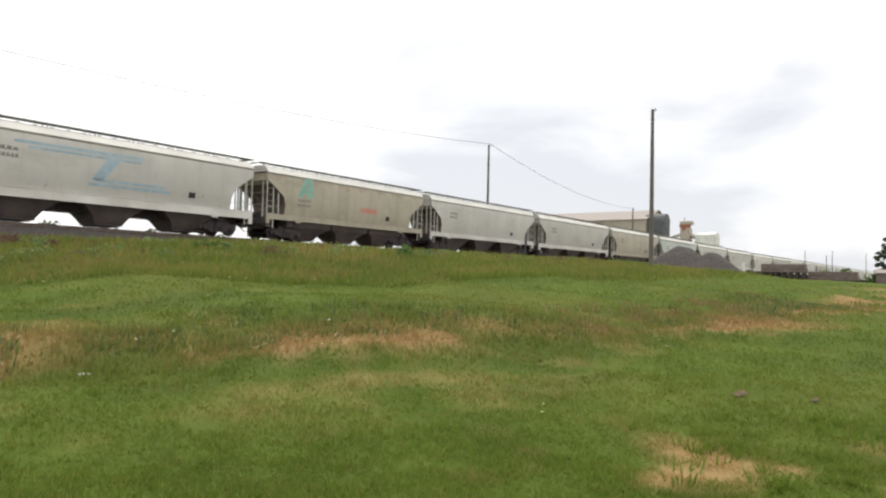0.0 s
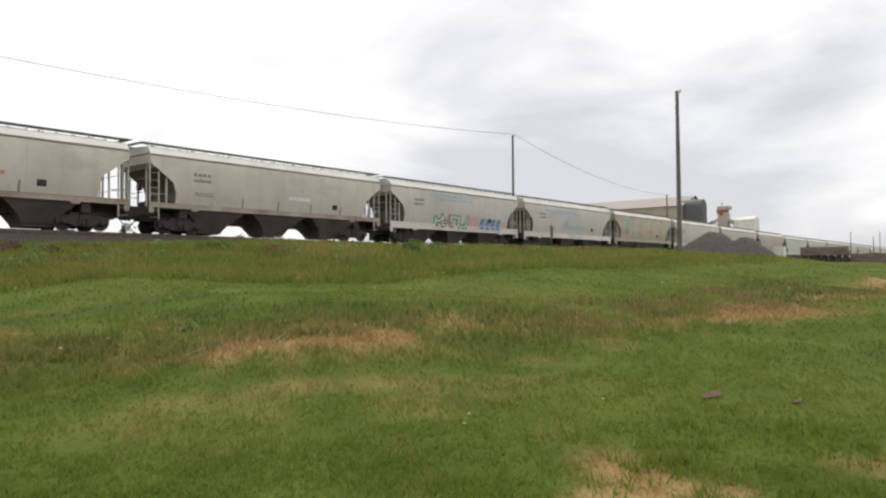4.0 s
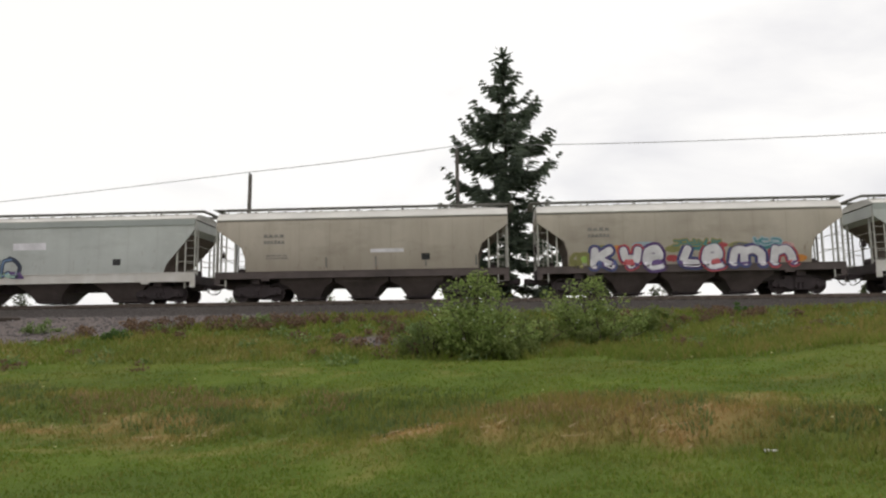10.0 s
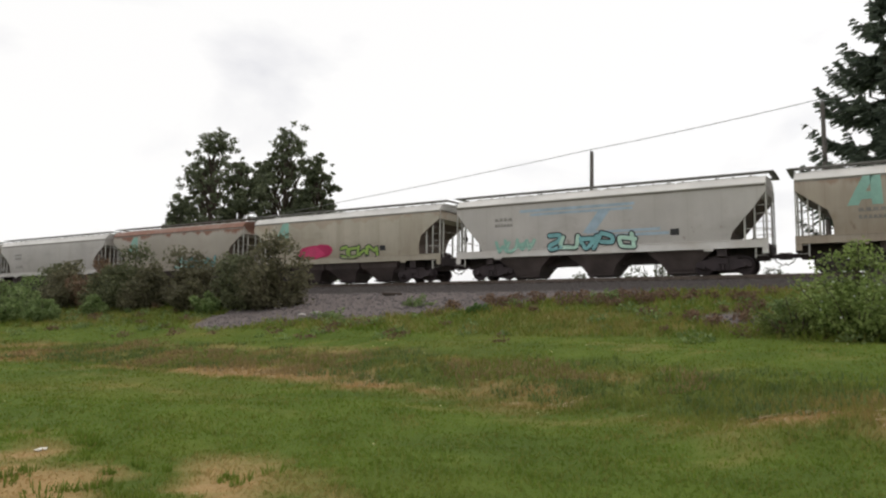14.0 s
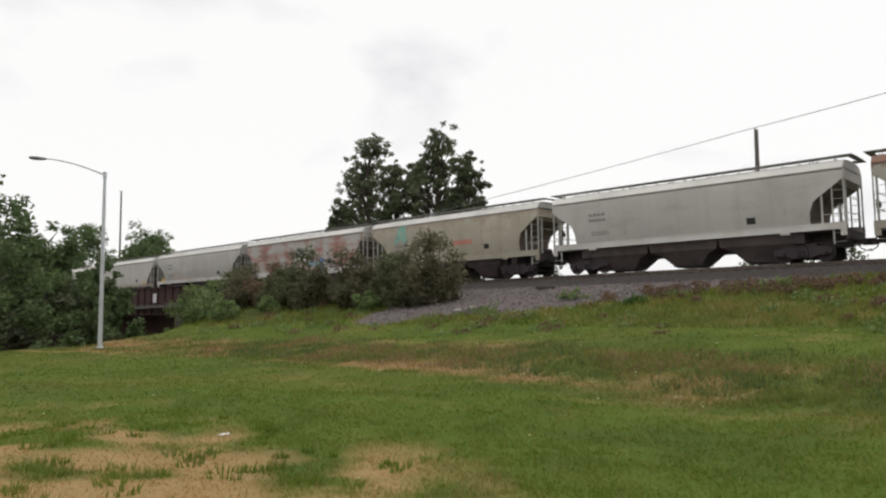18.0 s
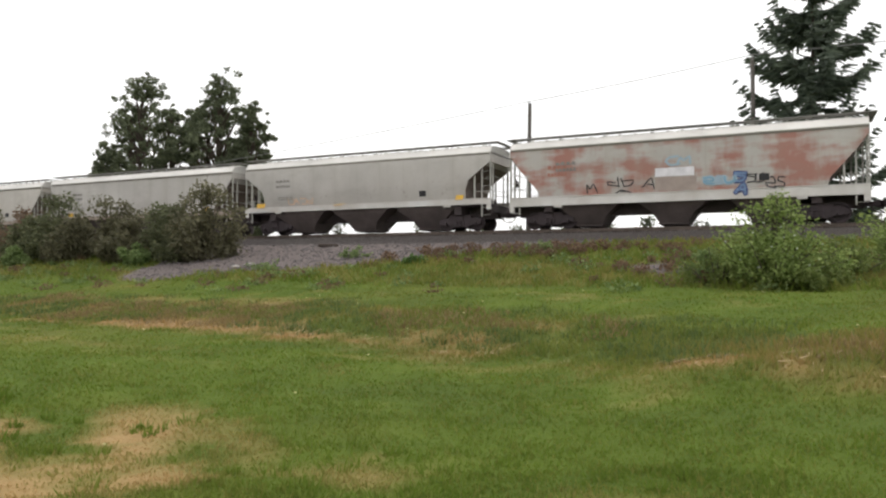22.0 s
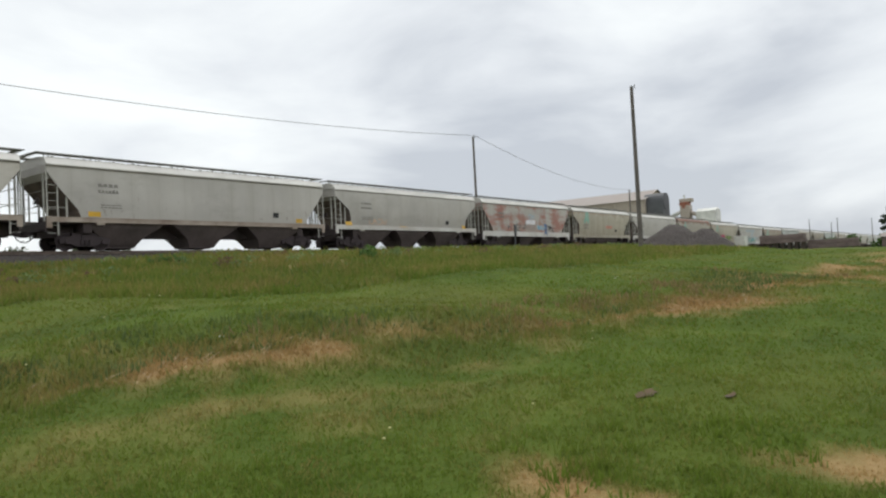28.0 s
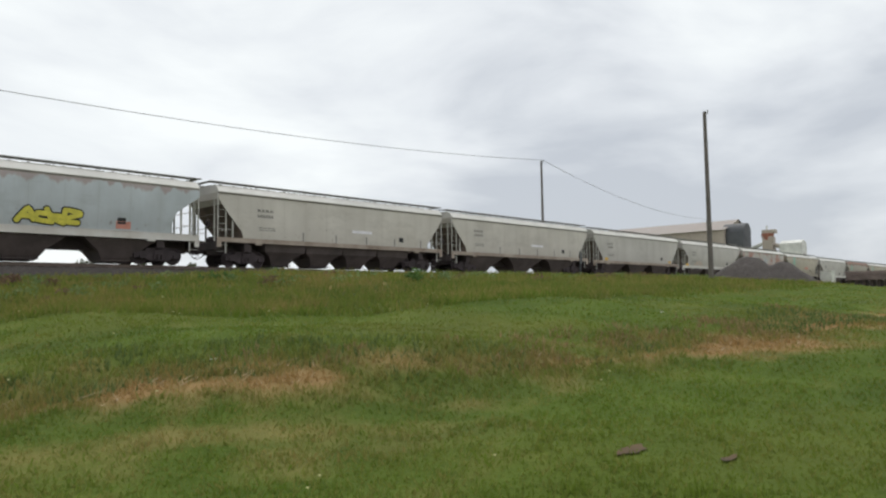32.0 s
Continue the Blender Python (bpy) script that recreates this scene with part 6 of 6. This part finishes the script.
    # upright tufts that stand in the worn straw
    centres = [(rng.uniform(-12, -0.5), rng.uniform(1.2, 6.0), 0.0) for _ in range(150)] + [(rng.uniform(3.4, 7.0), rng.uniform(0.4, 3.4), 0.0) for _ in range(40)]
    me = tufts(np.random.RandomState(23), np.array(centres), rng.uniform(0.05, 0.2, len(centres)), 26, "lawn_tufts", BLADE)
    tagged(new("lawn_tufts", me), "upright green tufts in the worn straw of the lawn", "grass", kind="stuff")
    # reddish dock and dead stalks on the slope below the ballast
    centres, radii = [], []
    for cx, cy, w, d, n in ((-12.0, 27.4, 5.0, 1.6, 30), (-4.2, 23.6, 2.0, 1.6, 16), (-7.5, 28.4, 3.0, 1.4, 22), (6.5, 26.5, 4.0, 1.8, 18)):
        for _ in range(n):
            x, y = cx + rng.normal() * w * 0.5, cy + rng.normal() * d * 0.5
            if y < 31:
                centres.append((x, y, at_ground(x, y) + 0.12))
                radii.append(rng.uniform(0.15, 0.42))
    p, a, b = leaf_cloud(np.random.RandomState(19), centres, radii, 9000, 0.085, 0.7)
    tagged(new("reddish_weeds", quads_mesh("reddish_weeds", p, a, b, LEAF_RED, tip=0.3)), "reddish brown weeds on the embankment slope", "weeds", kind="stuff")
    # shaded brush beyond the street lamp and behind the underpass
    for k, (x, y, w, h) in enumerate(((-55.5, 16.0, 5.0, 4.6), (-57.0, 19.6, 5.0, 4.8), (-60.5, 22.2, 4.6, 5.4), (-52.5, 12.6, 4.5, 4.0), (-66.0, 25.4, 4.4, 5.6), (-90.0, 46.0, 7.0, 6.0), (-83.0, 48.0, 7.0, 5.6), (-97.0, 43.5, 7.0, 6.0), (-77.0, 50.0, 7.0, 5.6))):
        bush("shaded_brush", "dark brown-green brush at the edge of the woods", x, y, w, w * 0.8, h, 110 + k, LEAF_SHADE, 4200, 0.2, 22, group="brush of the woods")
    # flowers
    blooms = Solid()
    for cx, cy, w, d, h, n in ((-0.55, 20.9, 1.4, 1.1, 2.1, 26), (2.95, 24.0, 1.1, 0.8, 1.7, 10)):
        z0 = at_ground(cx, cy)
        for _ in range(n):
            a, q = rng.uniform(0, 6.28), rng.rand() ** 0.5
            x, y, z = cx + w * q * math.cos(a), cy - abs(d * q * math.sin(a)), z0 + h * (0.35 + 0.65 * rng.rand()) * (1 - 0.5 * q * q)
            blooms.box(x - 0.024, x + 0.024, y - 0.024, y + 0.024, z - 0.016, z + 0.016)
    tagged(new("white_blossoms", blooms.mesh("white_blossoms", PETAL)), "small white blossoms on the bushes", "flowers", kind="stuff")
    small = Solid()
    for _ in range(55):
        x, y = rng.uniform(-14, 24), rng.uniform(3, 21)
        z, s = at_ground(x, y) + rng.uniform(0.06, 0.16), 0.006 + 0.0007 * y
        small.box(x - s, x + s, y - s, y + s, z - s * 0.5, z + s * 0.5)
    tagged(new("meadow_flowers", small.mesh("meadow_flowers", YELLOW_PETAL)), "tiny pale yellow flowers scattered in the grass", "flowers", kind="stuff")


LEAF_OLIVE_GREEN = leafy("olive_weeds", (0.080, 0.122, 0.040), (0.20, 0.25, 0.080))
PETAL = plain("white_petal", (0.56, 0.60, 0.50), 0.8)
YELLOW_PETAL = plain("pale_yellow_petal", (0.62, 0.58, 0.30), 0.8)
build_plants()

# ---- poles and wires ----


def utility_pole(x, y, top, lean=0.0, r=0.15):
    z0 = at_ground(x, y)
    pole = thing("utility_pole", "weathered grey wooden utility pole", "utility pole", pose(x, y, z0), "utility poles")
    h = top - z0
    part("shaft", Solid().tube([(0, 0, -0.5), (lean * 0.5, 0, h * 0.5), (lean, 0, h)], r, 10, r * 0.66).mesh("shaft", POLE_WOOD), pole)
    part("pole_cap", Solid().tube([(lean, 0, h), (lean, 0, h + 0.07)], r * 0.7, 10, r * 0.5).mesh("pole_cap", GALVANISED), pole)
    part("insulator", Solid().tube([(lean, -0.1, h - 0.15), (lean, -0.22, h - 0.12), (lean, -0.22, h + 0.1)], 0.04, 6).mesh("insulator", WIRE), pole)
    return pole


def wire_span(name, a, b, sag, r=0.022):
    path = []
    for k in range(25):
        f = k / 24
        path.append((a[0] + (b[0] - a[0]) * f, a[1] + (b[1] - a[1]) * f, a[2] + (b[2] - a[2]) * f - 4 * sag * f * (1 - f)))
    tagged(new(name, Solid().tube(path, r, 5).mesh(name, WIRE)), "thin grey overhead wire between wooden poles", "wire", "overhead wires")


def build_poles():
    utility_pole(59.3, 40.0, 13.4)
    utility_pole(48.0, 18.75, 12.15, 0.0, 0.17)
    utility_pole(-1.95, 41.0, 11.2, -0.05)
    utility_pole(-14.85, 42.0, 10.2, 0.12, 0.17)
    utility_pole(-96.0, 39.4, 16.5)
    utility_pole(112.0, 45.9, 11.9)
    for t in ((186, 33.0, 8.0, 0.0, 0.11), (196, 30.0, 7.2, 0.0, 0.11), (205, 30.0, 8.6, 0.0, 0.11), (214, 23.5, 8.2, 0.0, 0.11)):
        utility_pole(*t)
    p1, p3, p4, p6 = (59.3, 39.8, 13.5), (-2.0, 40.8, 11.3), (-14.8, 41.8, 10.3), (112.0, 45.7, 11.9)
    wire_span("overhead_wire", p3, p1, 1.0)
    wire_span("overhead_wire", p4, p3, 0.08)
    wire_span("overhead_wire", (-62.0, 43.5, 7.2), p4, 0.3)
    wire_span("overhead_wire", p1, p6, 1.3)


build_poles()


def street_lamp():
    """A tapered steel column with a long curved arm and a flat luminaire."""
    x, y = -39.35, 15.25
    z0 = at_ground(x, y)
    lamp = thing("street_lamp", "galvanised steel street lamp with a curved arm", "street lamp", pose(x, y, z0))
    h = 7.62 - z0
    part("column", Solid().tube([(0, 0, -0.2), (0, 0, h)], 0.13, 12, 0.075).mesh("column", GALVANISED), lamp)
    part("base_flange", Solid().box(-0.22, 0.22, -0.22, 0.22, 0, 0.05, 0.01).mesh("base_flange", GALVANISED), lamp)
    end = (-0.75, -2.75, h + 0.5)
    path = []
    for k in range(11):
        f = k / 10
        path.append((end[0] * f, end[1] * f, h - 0.12 + 0.62 * math.sin(f * math.pi / 2) ** 0.9))
    part("arm", Solid().tube(path, 0.045, 8, 0.03).mesh("arm", GALVANISED), lamp)
    part("bracket", Solid().tube([(0, 0, h - 0.3), (0, 0, h + 0.06)], 0.1, 10).mesh("bracket", GALVANISED), lamp)
    head = Solid()
    d = Vector((end[0], end[1], 0)).normalized()
    s = Vector((-d.y, d.x, 0))
    rings = ((-0.1, 0.05, 0.04), (0.1, 0.13, 0.08), (0.4, 0.17, 0.1), (0.62, 0.13, 0.08), (0.72, 0.04, 0.03))
    for f, w, q in rings:
        c = Vector(end) + d * f
        for k in range(10):
            a = 2 * math.pi * k / 10
            head.v.append(tuple(c + s * w * math.cos(a) + Vector((0, 0, q * math.sin(a) * (1.3 if math.sin(a) < 0 else 0.7)))))
    for i in range(len(rings) - 1):
        for k in range(10):
            head.f.append((i * 10 + k, i * 10 + (k + 1) % 10, i * 10 + 10 + (k + 1) % 10, i * 10 + 10 + k))
    head.f += [tuple(range(10)), tuple(range(40, 50))]
    part("luminaire", head.mesh("luminaire", plain("grey_lamp_housing", (0.22, 0.23, 0.24), 0.5), True), lamp, "grey cobra-head luminaire")


street_lamp()

# ---- bridge over the street ----


def railway_bridge():
    bridge = thing("railway_bridge", "rust-brown steel plate girder railway bridge on dark abutments", "railway bridge", kind="structure")
    for y in (32.75, 37.6):
        part("girder_web", Solid().box(-98, -62.2, y - 0.02, y + 0.02, 0.05, 2.65).mesh("girder_web", RUST), bridge)
        part("top_flange", Solid().box(-98, -62.2, y - 0.22, y + 0.22, 2.65, 2.72).mesh("top_flange", RUST), bridge)
        part("bottom_flange", Solid().box(-98, -62.2, y - 0.22, y + 0.22, -0.02, 0.05).mesh("bottom_flange", RUST), bridge)
        rib = cached("rib", lambda: Solid().box(-0.04, 0.04, -0.17, 0.17, 0.05, 2.65).mesh("stiffener", RUST))
        for k in range(24):
            ob = part("stiffener", rib, bridge)
            ob.location = (-97.5 + k * 1.52, y, 0)
    part("deck", Solid().box(-98, -62, 33.0, 37.4, 0.35, 0.6).mesh("deck", RUST), bridge)
    for x0, x1 in ((-101, -96.5), (-64.5, -60.5)):
        part("abutment", Solid().box(x0, x1, 31.8, 38.4, -5, 0.0, 0.05).mesh("abutment", RUST if x0 < -90 else DARK_STONE), bridge, "dark concrete abutment")
    part("clearance_plate", Solid().box(-70.9, -70.2, 32.52, 32.56, 1.2, 2.1).mesh("clearance_plate", spray("white", SPRAY["white"])), bridge, "small white plate on the girder")
    for x in (-76.0, -84.0):
        part("column", Solid().box(x - 0.25, x + 0.25, 33.2, 37.2, -5, 0.35).mesh("column", RUST), bridge)


DARK_STONE = plain("dark_concrete", (0.10, 0.085, 0.078), 0.9, coarse=0.8, fine=10, vary=0.35)
railway_bridge()
tagged(new("street", Solid().add([(-86, -60, -3.5), (-74, -60, -3.5), (-74, 120, -3.5), (-86, 120, -3.5)], [(0, 1, 2, 3)]).mesh("street", ASPHALT)), "worn asphalt street under the railway bridge", "street", kind="structure")

# ---- works yard at the far end ----
SIDING = plain("cream_metal_siding", (0.39, 0.335, 0.285), 0.6, coarse=0.4, fine=6, vary=0.12)
ROOFING = plain("pale_metal_roof", (0.25, 0.212, 0.192), 0.5, 0.2, coarse=0.3, fine=5, vary=0.12)
DARK_METAL = plain("dark_grey_sheet_metal", (0.085, 0.088, 0.098), 0.6, 0.1, coarse=0.6, fine=8)
WHITE_METAL = plain("off_white_sheet_metal", (0.62, 0.62, 0.58), 0.5, 0.1, coarse=0.6, fine=8)


def works():
    shed = thing("works_building", "long cream metal-clad works building with a low gabled roof", "industrial building", pose(0, 0, 0))
    # long wall runs along y; ridge set back from it
    s = Solid().prism(((139.4, -1), (139.4, 12.6), (146.0, 14.9), (152.0, 12.6), (152.0, -1)), 54.2, 96)
    part("wall", s.mesh("wall", SIDING), shed)
    roof = Solid().add([(139.0, 53.8, 12.55), (146.0, 53.8, 14.98), (146.0, 96.4, 14.98), (139.0, 96.4, 12.55)], [(0, 1, 2, 3)])
    roof.add([(146.0, 53.8, 14.98), (152.4, 53.8, 12.55), (152.4, 96.4, 12.55), (146.0, 96.4, 14.98)], [(0, 1, 2, 3)])
    part("roof", roof.mesh("roof", ROOFING), shed)
    for k in range(9):
        y = 56 + k * 4.6
        part("wall_rib", cached("wall_rib", lambda: Solid().box(-0.06, 0.06, -0.08, 0.08, 6, 12.5).mesh("wall_rib", SIDING)), shed).location = (139.34, y, 0)
    hood = thing("dust_hood", "dark grey sheet-metal hood on the end of the works", "dust hood", pose(142.0, 53.0, 0))
    part("shell", Solid().tube([(0, -2.3, 12.0), (0, 1.8, 12.0)], 1.75, 18).mesh("shell", DARK_METAL, False), hood)
    part("skirt", Solid().box(-1.9, 1.9, -2.2, 2.0, 7.5, 11.9).mesh("skirt", DARK_METAL), hood)
    part("support", Solid().box(-1.4, 1.4, -1.8, 1.6, 0.0, 7.5).mesh("support", DARK_METAL), hood)
    plant = thing("cyclone_tower", "cream and rust conveyor tower with ducts and a platform", "machinery", pose(142.5, 47.0, 0))
    part("tower", Solid().box(-0.9, 0.9, -0.9, 0.9, 0.5, 10.8, 0.05).mesh("tower", SIDING), plant)
    part("cyclone", Solid().tube([(0, 0.2, 8.0), (0, 0.2, 9.6), (0, 0.2, 11.4)], 0.5, 12, 1.15).mesh("cyclone", RUSTY_RED), plant, "rusty red cyclone cone")
    part("cap", Solid().box(-0.8, 0.8, -1.3, 1.0, 11.4, 12.1, 0.05).mesh("cap", SIDING), plant)
    part("chute", Solid().tube([(0, 0.5, 9.8), (0, 3.6, 8.6)], 0.35, 8).mesh("chute", WHITE_METAL), plant)
    part("duct", Solid().tube([(0, -0.6, 9.4), (0, -3.0, 8.4)], 0.4, 8).mesh("duct", SIDING), plant)
    part("vent", Solid().tube([(0, 0.3, 12.1), (0, 0.3, 12.9)], 0.16, 8).mesh("vent", WHITE_METAL), plant)
    bin_ = thing("loading_bin", "off-white metal loading bin", "bin", pose(143.2, 43.0, 0))
    part("box", Solid().prism(((-1.6, 6.0), (-1.6, 9.3), (0, 9.9), (1.6, 9.3), (1.6, 6.0)), -1.9, 1.9).mesh("box", WHITE_METAL), bin_)
    part("legs", Solid().box(-1.3, 1.3, -1.6, 1.6, 0.8, 6.0).mesh("legs", DARK_METAL), bin_)


RUSTY_RED = plain("rusty_red_steel", (0.33, 0.13, 0.09), 0.8, coarse=2, fine=15, vary=0.3)
works()


def gravel_pile():
    """Two overlapping heaps of dark stone."""
    rng = Lattice(21)
    n, m = 60, 34
    s = Solid()
    for i in range(n):
        for j in range(m):
            v, u = 13.6 + 9.2 * i / (n - 1), 54.2 + 5.6 * j / (m - 1)
            g = at_ground(u, v)
            h = max(2.4 - 0.95 * math.sqrt(0.25 + ((v - 19.5) * 0.8) ** 2 + (u - 57) ** 2), 2.05 - 0.9 * math.sqrt(0.3 + ((v - 17.3) * 0.8) ** 2 + (u - 57.1) ** 2), -0.3)
            h += (float(rng.at(np.array([u]), np.array([v]), 1.4, 3)[0]) - 0.5) * 0.3 * (h > -0.2)
            s.v.append((u, v, g + h))
    for i in range(n - 1):
        for j in range(m - 1):
            a = i * m + j
            s.f.append((a, a + 1, a + m + 1, a + m))
    tagged(new("gravel_mound", s.mesh("gravel_mound", STONES)), "mound of dark grey gravel on the grass", "gravel mound")


gravel_pile()


def beam_stack(x, y0, y1, legs):
    z0 = at_ground(x, (y0 + y1) / 2)
    stack = thing("beam_stack", "stack of weathered grey-brown bridge beams on blocks", "beams", pose(x, 0, z0), "stacked beams")
    base = 0.7 if legs else 0.35
    if legs:
        for k in range(7):
            y = y0 + 0.25 + (y1 - y0 - 0.5) * k / 6
            part("block", cached("block", lambda: Solid().box(-0.5, 0.5, -0.14, 0.14, -0.1, 0.71).mesh("block", TIE)), stack).location = (0, y, 0)
    for layer in range(2):
        for row in range(3):
            s = Solid().box(-0.2, 0.2, y0 + 0.1 * layer, y1 - 0.05 * row, base + layer * 0.42, base + layer * 0.42 + 0.4, 0.02)
            part("beam", s.mesh("beam", OLD_BEAM), stack).location = (-0.5 + row * 0.5, 0, 0)


OLD_BEAM = plain("old_beam", (0.165, 0.125, 0.118), 0.9, coarse=1.5, fine=12, vary=0.35)
beam_stack(77.5, 13.9, 18.0, True)
beam_stack(78.4, 9.5, 13.8, False)

# trees and low sheds on the horizon
broad_tree("far_pine", "lone dark pine tree on the horizon", 201, 17.0, 11.6, 3.0, 91, NEEDLE, 5000, 0.4, 0.1, 30, 0.1)
broad_tree("far_pine", "lone dark pine tree on the horizon", 214, 9.0, 9.0, 3.2, 92, NEEDLE, 3000, 0.35, 0.4, 18, 0.1)
for k, (x, y, w, h) in enumerate(((150, 14.5, 4.0, 2.6), (151, 10.5, 5.0, 3.2), (152, 6.5, 4.0, 2.8), (190, 25, 4, 3.5), (188, 29, 5, 2.6))):
    bush("far_hedge", "grey-green bushes at the far edge of the field", x, y, w, w, h, 95 + k, LEAF_MID, 1200, 0.3, 12, group="far bushes")


def low_shed(x, y, w, d, h):
    z0 = at_ground(x, y)
    shed = thing("low_shed", "low brown timber shed far across the grass", "shed", pose(x, y, z0))
    part("wall", Solid().box(-w / 2, w / 2, -d / 2, d / 2, -0.2, h, 0.03).mesh("wall", OLD_BEAM), shed)
    part("roof", Solid().prism(((-w / 2 - 0.3, h), (0, h + 0.7), (w / 2 + 0.3, h)), -d / 2 - 0.3, d / 2 + 0.3).mesh("roof", ROOFING), shed)


low_shed(149.0, 12.2, 4.0, 5.0, 1.9)


def cabinet():
    z0 = at_ground(121.5, 32.3)
    box = thing("equipment_cabinet", "white metal signal equipment cabinet beside the track", "cabinet", pose(121.8, 31.6, z0))
    part("housing", Solid().box(-0.9, 0.9, -0.8, 0.8, 0.1, 2.6, 0.03).mesh("housing", WHITE_METAL), box)
    part("lid", Solid().box(-1.0, 1.0, -0.9, 0.9, 2.6, 2.72, 0.03).mesh("lid", WHITE_METAL), box)
    part("plinth", Solid().box(-0.95, 0.95, -0.85, 0.85, -0.3, 0.1).mesh("plinth", CONCRETE), box)


cabinet()


def marker_post():
    x, y = 53.2, 32.0
    z0 = at_ground(x, y)
    post = thing("marker_post", "small dark trackside marker post with a plate", "marker post", pose(x, y, z0))
    part("post", Solid().tube([(0, 0, -0.2), (0, 0, 2.6)], 0.06, 8).mesh("post", DARK_METAL), post)
    part("plate", Solid().box(-0.18, 0.18, -0.09, -0.06, 1.6, 2.5).mesh("plate", DARK_METAL), post)


marker_post()

# ---- litter and stones ----


def litter(name, label, category, x, y, size, mat, seed):
    """A crumpled scrap or a rough stone lying on the ground."""
    rng = random.Random(seed)
    s, n = Solid(), 9
    z0 = at_ground(x, y) + size[2] * 0.35
    for r, h in ((0.4, -0.5), (1.0, -0.1), (0.85, 0.35), (0.3, 0.55)):
        for k in range(n):
            a = 2 * math.pi * k / n
            q = r * rng.uniform(0.7, 1.2)
            s.v.append((size[0] * q * math.cos(a), size[1] * q * math.sin(a), size[2] * (h + rng.uniform(-0.12, 0.12))))
    for i in range(3):
        for k in range(n):
            s.f.append((i * n + k, i * n + (k + 1) % n, i * n + n + (k + 1) % n, i * n + n + k))
    s.f += [tuple(range(n)), tuple(range(3 * n, 4 * n))]
    ob = tagged(new(name, s.mesh(name, mat)), label, category)
    ob.matrix_world = pose(x, y, z0, 0, 0, rng.uniform(0, 180))


PAPER = plain("pale_paper", (0.70, 0.68, 0.64), 0.8)
ROCK = plain("grey_rock", (0.34, 0.32, 0.30), 0.9, coarse=3, fine=15)
litter("paper_scrap", "crumpled pale paper scrap in the dry grass", "litter", 3.0, 8.45, (0.09, 0.035, 0.03), PAPER, 1)
litter("paper_scrap", "crumpled white paper scrap on the lawn", "litter", -9.14, 5.2, (0.09, 0.035, 0.03), PAPER, 2)
litter("paper_scrap", "pale paper scrap lying in sparse grass", "litter", 17.93, 7.38, (0.07, 0.035, 0.03), PAPER, 5)
litter("paper_scrap", "pale paper scrap among short lawn grass", "litter", 6.97, 8.6, (0.07, 0.035, 0.03), PAPER, 6)
litter("rock", "pale grey rock at the foot of the ballast slope", "rock", -22.1, 25.2, (0.3, 0.2, 0.2), ROCK, 3)
litter("rock", "grey rock at the foot of the ballast slope", "rock", -22.8, 25.0, (0.2, 0.15, 0.14), ROCK, 4)
for k, (x, y) in enumerate(((30.8, 31.2), (33.5, 31.3), (31.8, 31.4))):
    litter("white_bag", "crumpled white plastic bag beside the ballast", "litter", x, y, (0.55, 0.4, 0.3), PAPER, 10 + k)
for k, (x, y, t) in enumerate(((-21.4, 30.2, 50),)):
    ob = tagged(new("timber_offcut", cached("offcut", lambda: Solid().box(-0.5, 0.5, -0.1, 0.1, -0.06, 0.1, 0.015).mesh("timber_offcut", TIE))), "dark timber offcut on the ballast slope", "timber", "timber offcuts")
    ob.matrix_world = pose(x, y, at_ground(x, y) + 0.08, 12, 0, t)


EARTH = plain("brown_earth", (0.088, 0.056, 0.026), 0.95, coarse=4, fine=25, vary=0.4)


def dirt_patch(x, y, w, seed):
    rng = random.Random(seed)
    s = Solid()
    s.v.append((0, 0, 0.022))
    for k in range(14):
        a = 2 * math.pi * k / 14
        q = rng.uniform(0.7, 1.2)
        px, py = w * q * math.cos(a), w * 0.3 * q * math.sin(a)
        s.v.append((px, py, at_ground(x + px, y + py) - at_ground(x, y) + 0.02))
    s.f += [(0, k + 1, (k + 1) % 14 + 1) for k in range(14)]
    ob = tagged(new("bare_earth", s.mesh("bare_earth", EARTH)), "bare dark earth patch in the lawn", "bare earth", "bare patches")
    ob.matrix_world = pose(x, y, at_ground(x, y))


dirt_patch(7.45, 2.5, 0.24, 1)
dirt_patch(7.75, 1.8, 0.14, 2)


# ---- what moves ----
def motions():
    for car, start in CARS:
        rows = []
        for k in range(9):
            x = start + SPEED * SECONDS * k / 8
            rows.append((SECONDS * k / 8, pose(x, TRACK_Y, rail_z(x))))
        walk(car, rows)


motions()
